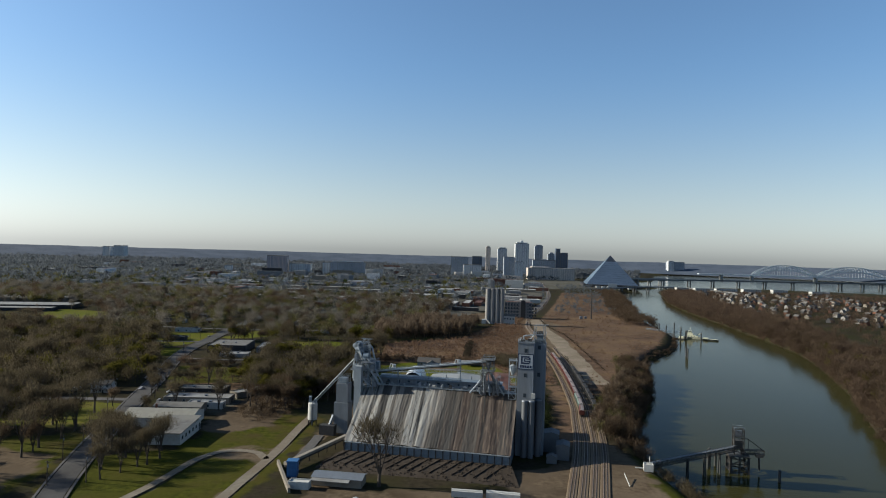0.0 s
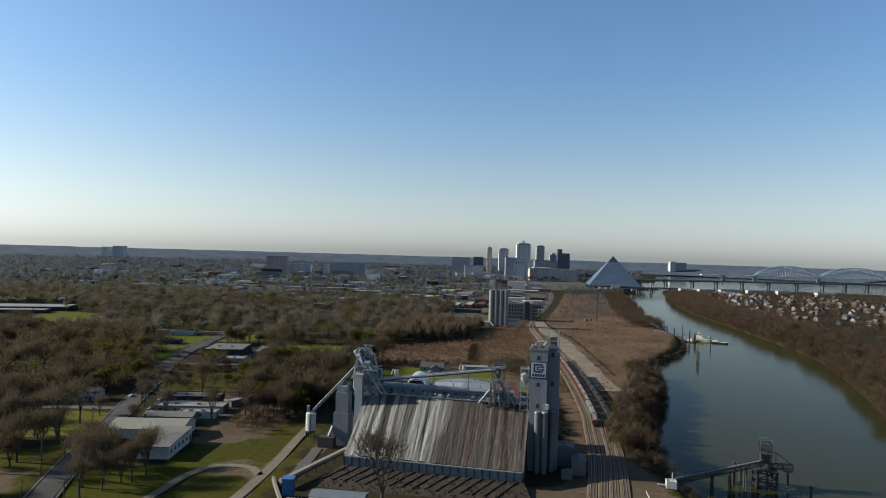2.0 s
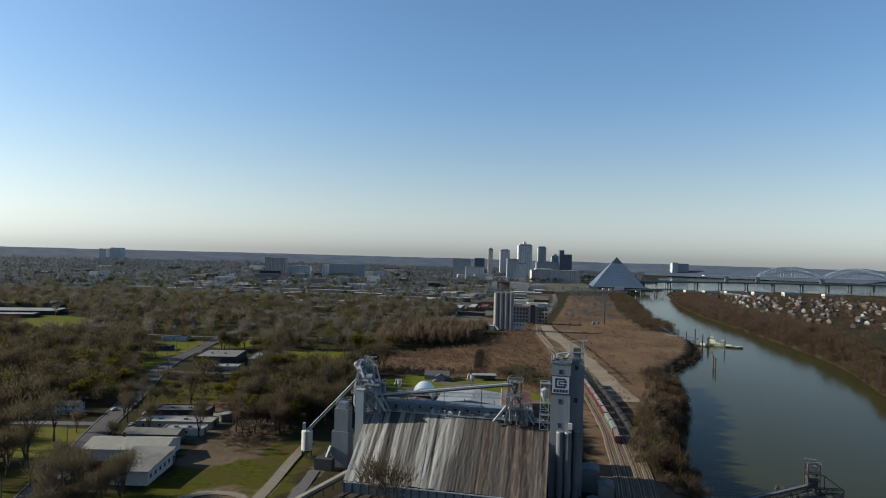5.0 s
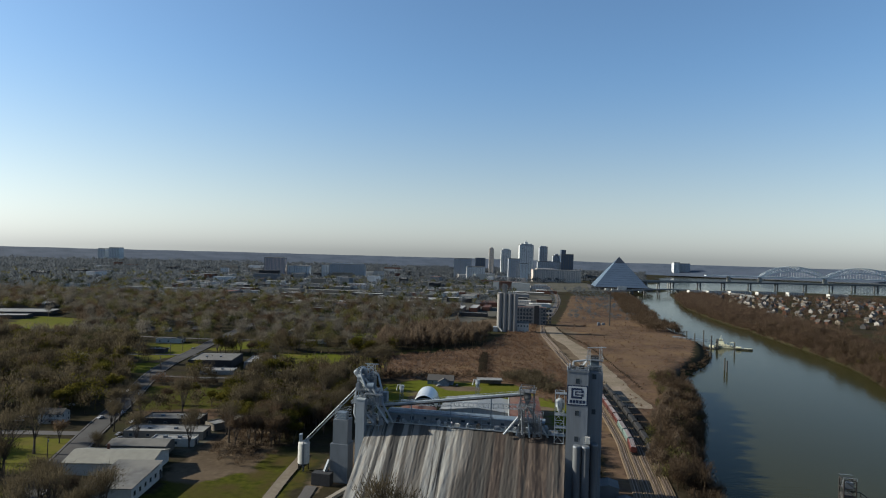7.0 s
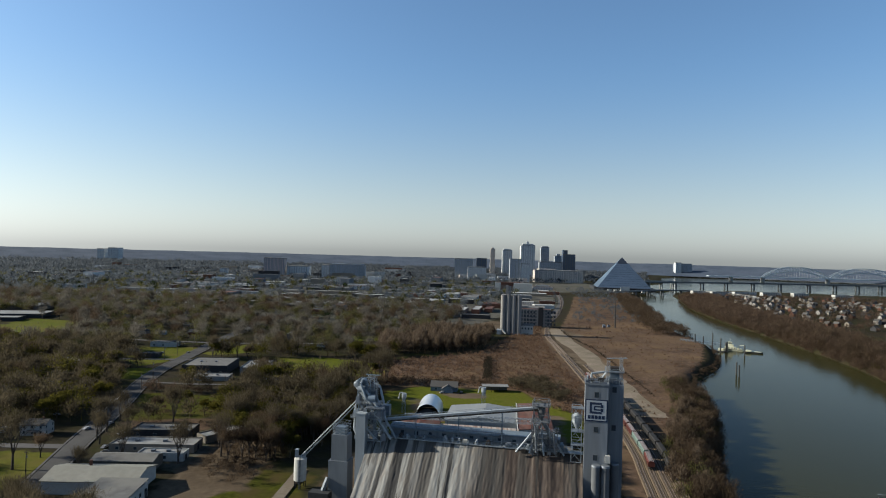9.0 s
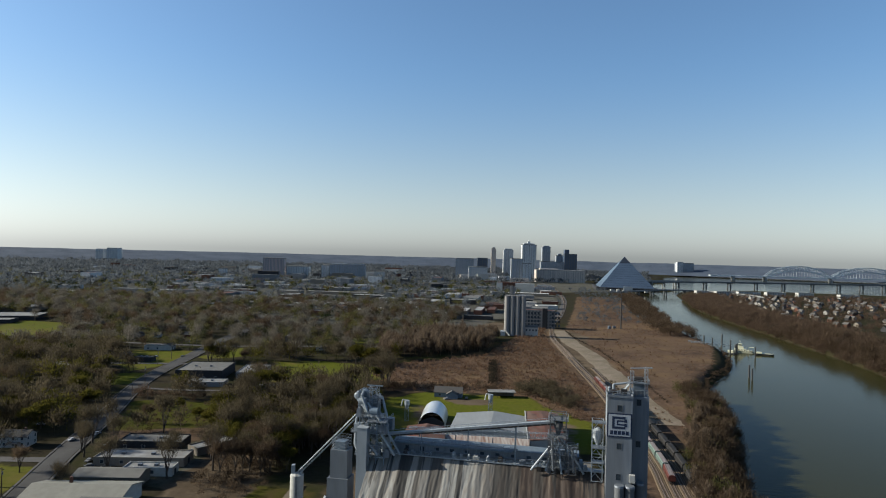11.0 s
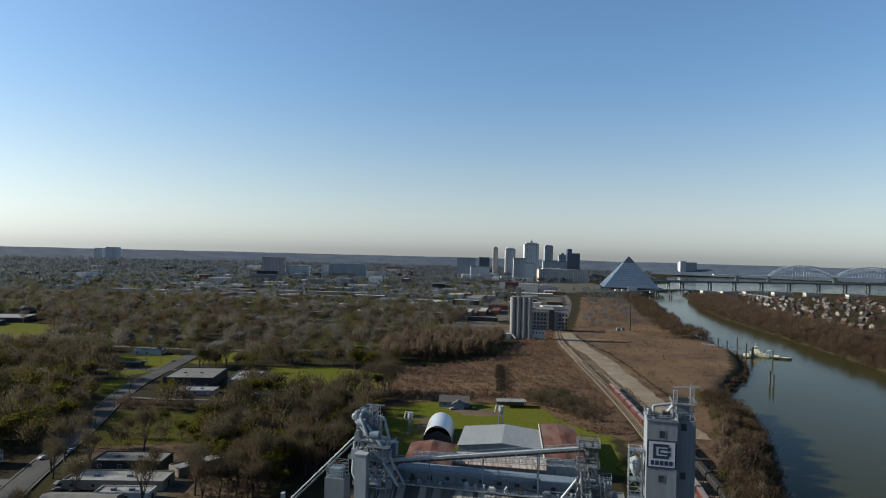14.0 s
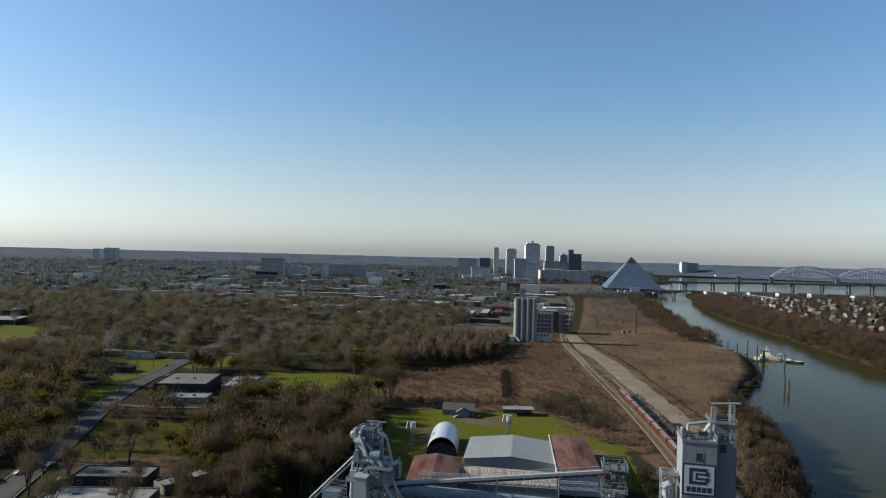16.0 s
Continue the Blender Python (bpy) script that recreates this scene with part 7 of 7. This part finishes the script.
# trees placed where they can be told apart
for x, y, k, s in ((-149, 272, BARE[1], 0.9), (-145, 281, BARE[0], 0.95), (-141, 289, BARE[2], 0.75), (-138, 292, BARE[1], 0.8), (-136, 301, BARE[0], 0.9), (-152, 300, BARE[3], 0.7), (-158, 306, BARE[0], 0.9), (-165, 312, BARE[2], 0.8), (-147, 310, BROWN[0], 0.9), (-140, 312, BARE[0], 0.8),
                   (-202, 345, BARE[3], 1.0), (-219, 352, BARE[2], 1.0), (-240, 366, BARE[3], 1.0), (-225, 345, BARE[1], 1.0), (-250, 350, BARE[2], 1.1), (-262, 345, GREEN[2], 1.1), (-245, 330, GREEN[1], 1.1), (-208, 395, BROWN[1], 0.6),
                   (-28, 273, BARE[2], 1.3), (-124, 404, BARE[3], 0.9), (-197, 425, BARE[2], 0.8), (-192, 418, BARE[1], 0.8), (-98, 420, GREEN[2], 1.0), (-90, 432, GREEN[1], 1.1), (-84, 445, GREEN[2], 1.05), (-105, 436, GREEN[0], 1.2), (-112, 450, GREEN[2], 1.0), (-96, 455, BROWN[2], 1.0), (-78, 425, BROWN[1], 1.0),
                   (-72, 470, BARE[2], 1.0), (-85, 480, BARE[1], 1.1), (-110, 480, GREEN[1], 0.9), (-121, 510, GREEN[2], 0.95), (-60, 600, BARE[3], 1.0), (-66, 612, BARE[2], 1.1), (-58, 590, BARE[1], 1.0), (-74, 600, BARE[3], 0.9), (-150, 500, GREEN[0], 0.9), (-137, 505, GREEN[1], 0.9), (-180, 500, GREEN[0], 0.8), (-190, 480, BROWN[1], 0.8), (-160, 478, GREEN[0], 0.8), (-128, 470, BROWN[1], 0.8), (-155, 284, BARE[2], 0.8), (-160, 292, BARE[3], 0.7), (-168, 300, BARE[1], 0.8), (-172, 322, BARE[0], 0.8), (-158, 318, BROWN[1], 0.7), (-118, 396, BROWN[2], 0.8), (-112, 410, BARE[2], 0.9), (-140, 392, BARE[2], 0.8), (-168, 395, BARE[0], 0.8), (-130, 418, BROWN[1], 0.9), (-183, 430, BARE[1], 0.9), (-150, 424, BARE[0], 0.7), (-138, 450, GREEN[1], 0.9), (-122, 432, GREEN[2], 0.9), (-118, 462, GREEN[0], 1.0), (-108, 425, GREEN[1], 1.1), (-90, 405, GREEN[0], 0.9), (-100, 398, BROWN[1], 0.9), (-200, 440, BARE[2], 1.0), (-204, 462, BARE[1], 0.9), (-210, 378, BARE[3], 0.9), (-176, 372, BARE[0], 0.6)):
    plant(k, x, y, s * (1.45 if y < 400 else 1.2), rng.uniform(0, 360))
for i in range(70):
    x, y = rng.uniform(-310, -196), rng.uniform(250, 400)
    if abs(y - 408) > 9 and not (x > -262 and y > 342) and x < -190 - (y - 361) * 0.26 - 8:
        plant(rng.choice(BARE + BROWN + GREEN[:1]), x, y, rng.uniform(1.1, 1.5), rng.uniform(0, 360))
GROVE = [(-112, 400), (-88, 396), (-66, 420), (-62, 520), (-95, 560), (-128, 500), (-130, 440)]
g = np.random.RandomState(78)
for x, y in zip(g.uniform(-130, -60, 130), g.uniform(396, 560, 130)):
    if signed(np.array([x]), np.array([y]), GROVE)[0] < 0 and line_distance(np.array([x]), np.array([y]), DRIVES[1][0])[0] > 6:
        plant(rng.choice(GREEN + GREEN + BROWN + BARE[1:3]), float(x), float(y), rng.uniform(0.95, 1.35), rng.uniform(0, 360))
g = np.random.RandomState(77)
ys = g.uniform(330, 720, 3000)
xs = -62 - g.uniform(0, 1, 3000) * (0.72 * ys - 42)
ok = open_ground(xs, ys) & ~((xs > -215) & (ys < 400)) & ~((xs > -130) & (ys < 410)) & ~((xs > -195) & (xs < -120) & (ys < 455))
for x, y in list(zip(xs[ok], ys[ok]))[:170]:
    pool = GREEN if rng.random() < 0.42 else (DARK if rng.random() < 0.05 else (BROWN if rng.random() < 0.35 else BARE))
    plant(rng.choice(pool), float(x), float(y), rng.uniform(1.0, 1.5), rng.uniform(0, 360))


def template(seed, count, h, r, size, trunk=True, leaf=False):
    """Triangles of a plain far tree: twigs in an uneven crown, on a thin trunk."""
    g = np.random.RandomState(seed)
    lobes = g.uniform(-1, 1, (6, 3)) * [r * 0.55, r * 0.55, h * 0.16] + [0, 0, h * 0.62]
    c = lobes[g.randint(0, 6, count)] + g.normal(0, 1, (count, 3)) * [r * 0.38, r * 0.38, h * 0.13]
    out = c - [0, 0, h * 0.3]
    out /= np.linalg.norm(out, axis=1)[:, None]
    d = (out + g.normal(0, 0.5, (count, 3)) + ([0, 0, 0] if leaf else [0, 0, 0.6])) * size
    w = np.cross(d, g.normal(0, 1, (count, 3)))
    w = w / np.linalg.norm(w, axis=1)[:, None] * size * (0.42 if leaf else 0.2)
    tri = np.stack([c - w, c + w, c + d], 1)
    if trunk:
        a = np.array([[[0.25, 0, 0], [-0.25, 0, 0], [0, 0.1, h * 0.6]], [[0, 0.25, 0], [0, -0.25, 0], [0.1, 0, h * 0.6]]])
        tri = np.concatenate([tri, a])
    return tri


def wood_mass(name, label, spots, temps, mat, seed, category="woodland", smin=0.75, smax=1.25):
    """Many trees as one object."""
    g = np.random.RandomState(seed)
    all_v, tone = [], []
    for x, y in spots:
        t = temps[g.randint(len(temps))]
        a, s = g.uniform(0, math.tau), g.uniform(smin, smax)
        m = np.array([[math.cos(a), -math.sin(a), 0], [math.sin(a), math.cos(a), 0], [0, 0, g.uniform(0.85, 1.15)]]) * s
        all_v.append((t.reshape(-1, 3) @ m.T) + [x, y, ground_z(x, y) - 0.2])
        tone.append(np.full(len(t) * 3, g.uniform()))
    v = np.concatenate(all_v).astype(np.float32)
    k = len(v)
    m = bpy.data.meshes.new(name)
    m.vertices.add(k)
    m.vertices.foreach_set("co", v.ravel())
    m.loops.add(k)
    m.loops.foreach_set("vertex_index", np.arange(k, dtype=np.int32))
    m.polygons.add(k // 3)
    m.polygons.foreach_set("loop_start", np.arange(0, k, 3, dtype=np.int32))
    m.update(calc_edges=True)
    m.attributes.new("tone", "FLOAT", "POINT").data.foreach_set("value", np.concatenate(tone).astype(np.float32))
    m.materials.append(MATS[mat])
    ob = new(name, m)
    return tagged(ob, label, category, kind="stuff")


def scatter(poly, count, seed, test=None):
    g = np.random.RandomState(seed)
    p = np.array(poly, float)
    lo, hi = p.min(0), p.max(0)
    got = np.zeros((0, 2))
    for _ in range(12):
        q = g.uniform(lo, hi, (count * 3, 2))
        ok = signed(q[:, 0], q[:, 1], poly) < 0
        if test is not None:
            ok &= test(q[:, 0], q[:, 1])
        got = np.concatenate([got, q[ok]])
        if len(got) >= count:
            break
    return [tuple(q) for q in got[:count]]


def strip(line, near, far, count, seed, y0=-1e9, y1=1e9):
    """Spots along a bank, between near and far metres from the water's edge, on land."""
    g = np.random.RandomState(seed)
    ln = line[(line[:, 1] > y0) & (line[:, 1] < y1)]
    i = g.randint(0, len(ln) - 1, count * 3)
    f = g.uniform(0, 1, (count * 3, 1))
    d = ln[i + 1] - ln[i]
    nrm = np.stack([-d[:, 1], d[:, 0]], 1) / np.linalg.norm(d, axis=1)[:, None]
    p = ln[i] * (1 - f) + ln[i + 1] * f + nrm * g.uniform(near, far, (count * 3, 1))
    wd_ = water_distance(p[:, 0], p[:, 1])
    p = p[wd_ > 1.5]
    return [tuple(q) for q in p[:count]]


T_MID = [template(i, 460, 14.5 + 1.4 * i, 5.6, 1.05) for i in range(4)]
T_TALL = [template(90 + i, 300, 13.5 + 1.4 * i, 2.8, 1.1) for i in range(3)]
T_MIDLEAF = [template(20 + i, 320, 13 + 1.3 * i, 5.6, 0.85, leaf=True) for i in range(3)]
T_FAR = [template(40 + i, 110, 12 + i, 6.0, 1.6) for i in range(4)]
T_FARLEAF = [template(50 + i, 80, 12 + i, 5.8, 1.8, leaf=True) for i in range(3)]
T_VERY = [template(60 + i, 26, 11 + i, 6.5, 4.2, trunk=False, leaf=True) for i in range(4)]
T_BUSH = [template(70 + i, 150, 4.0 + i * 0.6, 2.4, 0.5, trunk=False) for i in range(3)]
T_REED = [template(80 + i, 16, 1.5, 1.2, 0.8, trunk=False) for i in range(3)]

near_poly = [(-62, 330), (-62, 720), (-600, 720), (-300, 330)]
mid_poly = [(-120, 715), (-60, 720), (-20, 940), (20, 1150), (-30, 1350), (-1050, 1350), (-560, 715)]
far_poly = [(-20, 1150), (150, 1400), (250, 2400), (-1900, 2400), (-1080, 1350), (-30, 1350)]


def clear_of_town(x, y):
    ok = open_ground(x, y)
    for a, b, r in placed:
        ok &= (np.abs(x - a) > r * 0.9) | (np.abs(y - b) > r * 0.6)
    return ok


def off_homes(x, y):
    ok = water_distance(x, y) > 2
    for a, b in homes:
        ok &= (np.abs(x - a - 0) > 7) | (y - b > 6) | (y - b < -24)
    return ok


def open_ground_loose(x, y):
    return open_ground(x, y, False)


def woods(x, y):
    return open_ground(x, y)


wood_mass("bare_woods", "grey-brown bare winter trees over the quarter", scatter(near_poly, 480, 1, lambda x, y: woods(x, y) & ~((x > -205) & (y < 460))), T_MID, "twig_grey", 1)
wood_mass("spring_woods", "scattered trees in first green leaf", scatter(near_poly, 150, 44, lambda x, y: woods(x, y) & ~((x > -205) & (y < 460))), T_MIDLEAF, "leaf_spring", 44)
wood_mass("bare_woods", "grey-brown bare winter trees over the quarter", scatter(mid_poly, 760, 2, woods), T_MID, "twig_mid_hazed", 2)
wood_mass("brown_woods", "brown bare winter trees over the quarter", scatter(mid_poly, 420, 3, woods), T_MID, "twig_brown", 3)
wood_mass("spring_woods", "scattered trees in first green leaf", scatter(mid_poly, 560, 4, woods), T_MIDLEAF, "leaf_pale", 4)
wood_mass("dark_woods", "scattered dark evergreen trees", scatter(mid_poly, 120, 5, woods), T_MIDLEAF, "leaf_dark", 5)
wood_mass("far_bare_woods", "distant bare winter trees among buildings", scatter(far_poly, 1300, 6, clear_of_town), T_FAR, "twig_far_hazed", 6)
wood_mass("far_spring_woods", "distant trees in first green leaf", scatter(far_poly, 560, 7, clear_of_town), T_FARLEAF, "leaf_pale", 7)
wood_mass("far_dark_woods", "distant dark evergreen trees", scatter(far_poly, 220, 8, clear_of_town), T_FARLEAF, "leaf_dark", 8)
wood_mass("horizon_woods", "distant flat woodland", scatter([(-3700, 2300), (900, 2900), (1400, 4500), (-4000, 4500)], 6500, 9, lambda x, y: water_distance(x, y) > 10), T_VERY, "twig_far_hazed", 9, smax=1.6)
wood_mass("horizon_woods", "distant flat woodland", scatter([(-1900, 1900), (-1200, 1500), (400, 2500), (1000, 3200), (-3000, 3200)], 2500, 10, lambda x, y: clear_of_town(x, y)), T_VERY, "twig_far_hazed", 10, smax=1.4)
wood_mass("bare_thicket", "brown leafless thicket at the field's edge", scatter([(-80, 712), (-20, 748), (30, 775), (58, 885), (40, 900), (-30, 905), (-85, 800)], 420, 11), T_TALL, "twig_tan", 11, "thicket", 0.75, 1.2)
wood_mass("hedge", "low dark leafless scrub near the tracks", scatter([(38, 578), (48, 575), (70, 530), (82, 560), (70, 610), (40, 605)], 110, 12), T_BUSH, "twig_grey", 12, "scrub", 0.9, 1.8)
wood_mass("site_scrub", "low leafless scrub round the works yard", scatter([(-75, 580), (-30, 585), (30, 590), (30, 598), (-30, 597), (-78, 592)], 90, 13), T_BUSH, "twig_brown", 13, "scrub")
wood_mass("evergreen_scrub", "dark evergreen brush between the tower and the tracks", scatter([(54, 352), (58, 350), (68, 400), (75, 450), (68, 462), (60, 420)], 110, 45), T_BUSH, "leaf_dark", 45, "scrub", 0.7, 1.3)
wood_mass("lot_scrub", "low brown scrub on rough ground behind the garages", scatter([(-128, 384), (-112, 366), (-96, 370), (-92, 405), (-100, 440), (-126, 440)], 110, 49, lambda x, y: line_distance(x, y, DRIVES[1][0]) > 6), T_BUSH, "twig_brown", 49, "scrub", 0.5, 1.2)
wood_mass("yard_hedge", "dark brown leafless hedge round a concrete lot", [(-226 + 1.6 * i, 541.5 + 1.2 * math.sin(i * 1.7)) for i in range(30)] + [(-227 - 0.5 * i, 544 + 3 * i) for i in range(8)], T_BUSH, "twig_red", 46, "hedge", 0.8, 1.35)
# east bank
wood_mass("bank_trees", "bare brown trees crowding the river bank", strip(BANK_L, 3, 27, 230, 14, 330, 605), T_MID, "twig_brown", 14, "bank trees", 0.35, 0.8)
wood_mass("bank_trees", "pale grey bare trees on the river bank", strip(BANK_L, 6, 32, 80, 43, 330, 590), T_TALL, "twig_tan", 43, "bank trees", 0.45, 0.8)
wood_mass("bank_trees", "budding olive trees on the river bank", strip(BANK_L, 4, 32, 45, 47, 330, 600), T_MIDLEAF, "leaf_pale", 47, "bank trees", 0.4, 0.7)
wood_mass("bank_scrub", "low brown scrub along the river bank", strip(BANK_L, 2, 22, 260, 15, 300, 590), T_BUSH, "twig_brown", 15, "bank scrub", 0.8, 1.6)
wood_mass("bank_trees", "bare brown trees crowding the river bank", strip(BANK_L, 3, 55, 480, 16, 920, 1780), T_FAR, "twig_brown", 16, "bank trees", 0.7, 1.15)
wood_mass("bank_scrub", "sparse brown scrub on the dry bank", strip(BANK_L, 2, 9, 130, 32, 590, 1000), T_BUSH, "twig_brown", 32, "bank scrub", 0.5, 1.0)
wood_mass("ditch_scrub", "dark scrub filling a drain across the field", [(23 + 0.075 * (y - 612) + dx, y) for y in range(612, 716, 3) for dx in (-2.2, 0, 2.2)], T_BUSH, "scrub_dark", 33, "scrub", 0.6, 1.0)
wood_mass("front_trees", "bare brown trees at the water's edge below the loader", strip(BANK_L, 1, 14, 26, 48, 190, 272), T_MID, "twig_brown", 48, "bank trees", 0.35, 0.6)
wood_mass("front_scrub", "grey scrub at the water's edge", strip(BANK_L, 1, 9, 70, 17, 240, 330), T_BUSH, "twig_grey", 17, "bank scrub", 0.7, 1.3)
# west bank
wood_mass("far_bank_trees", "reddish-brown bare trees along the far bank", strip(BANK_R, 2, 60, 650, 18, 250, 1050), T_MID, "twig_red", 18, "bank trees", 0.5, 1.1)
wood_mass("far_bank_trees", "pale brown bare trees along the far bank", strip(BANK_R, 4, 60, 500, 41, 250, 1050), T_MID, "twig_brown", 41, "bank trees", 0.5, 1.15)
wood_mass("far_bank_trees", "yellow-green budding trees along the far bank", strip(BANK_R, 6, 60, 170, 42, 250, 760), T_MIDLEAF, "leaf_spring", 42, "bank trees", 0.5, 0.95)
wood_mass("far_bank_trees", "reddish-brown bare trees along the far bank", strip(BANK_R, 2, 95, 1300, 19, 900, 1900), T_FAR, "twig_red", 19, "bank trees", 0.7, 1.1)
wood_mass("far_bank_scrub", "reddish scrub down to the far waterline", strip(BANK_R, 2, 14, 1500, 31, 250, 1900), T_BUSH, "twig_red", 31, "bank scrub", 0.9, 1.8)
wood_mass("island_trees", "bare brown trees between riverside houses", scatter([(340, 380), (470, 720), (520, 950), (600, 1060), (760, 980), (1300, 1400), (1300, 1950), (780, 1980), (650, 1800), (560, 1300), (480, 980), (400, 720)], 1500, 20, off_homes), T_FAR, "twig_red", 20, smin=0.5, smax=0.85)
wood_mass("island_woods", "bare brown woods on the far shore", scatter([(340, 380), (600, 1000), (1300, 1400), (2200, 1500), (1200, 500), (500, 250)], 1500, 21), T_FAR, "twig_red", 21)
wood_mass("reeds", "rough dry brown reeds over the old field", scatter(DRY[0], 2600, 22, lambda x, y: line_distance(x, y, COARSE[1]) > 8), T_REED, "reed", 22, "reeds", 0.7, 1.6)
wood_mass("bank_grass", "dry tufts on the river bank", scatter(DRY[1], 1500, 23, lambda x, y: (line_distance(x, y, COARSE[1]) > 22) & (signed(x, y, EARTH[2]) > 2)), T_REED, "reed", 23, "grass", 0.6, 1.3)

wood_mass("ditch_scrub", "dark scrub along a dry ditch beside the earth road", [(float(p[0]) + dx, float(p[1]) + dy) for p in along(43)[::1] if 560 < p[1] < 990 for dx, dy in ((0, 0), (1.2, 3))], T_BUSH, "scrub_dark", 34, "scrub", 0.25, 0.55)
wood_mass("track_weeds", "thin dark weeds beside the parked wagons", [(float(p[0]), float(p[1])) for p in along(18)[::1] if 400 < p[1] < 640], T_REED, "scrub_dark", 35, "weeds", 0.6, 1.4)
wood_mass("avenue_trees", "bare trees beside the avenue towards the pyramid", scatter([(170, 1090), (330, 1080), (430, 1500), (540, 2020), (400, 2120), (300, 1900), (200, 1300)], 330, 36, lambda x, y: (line_distance(x, y, AVENUE) > 14) & (line_distance(x, y, AVENUE - [24, 0]) > 10) & (line_distance(x, y, COARSE[1]) > 9)), T_FAR, "twig_far_hazed", 36, "trees", 0.4, 0.85)
wood_mass("yard_scrub", "low brown scrub between derelict garages", scatter([(-225, 525), (-160, 545), (-120, 460), (-130, 440), (-195, 450)], 90, 37, open_ground_loose), T_BUSH, "twig_brown", 37, "scrub", 0.5, 1.1)
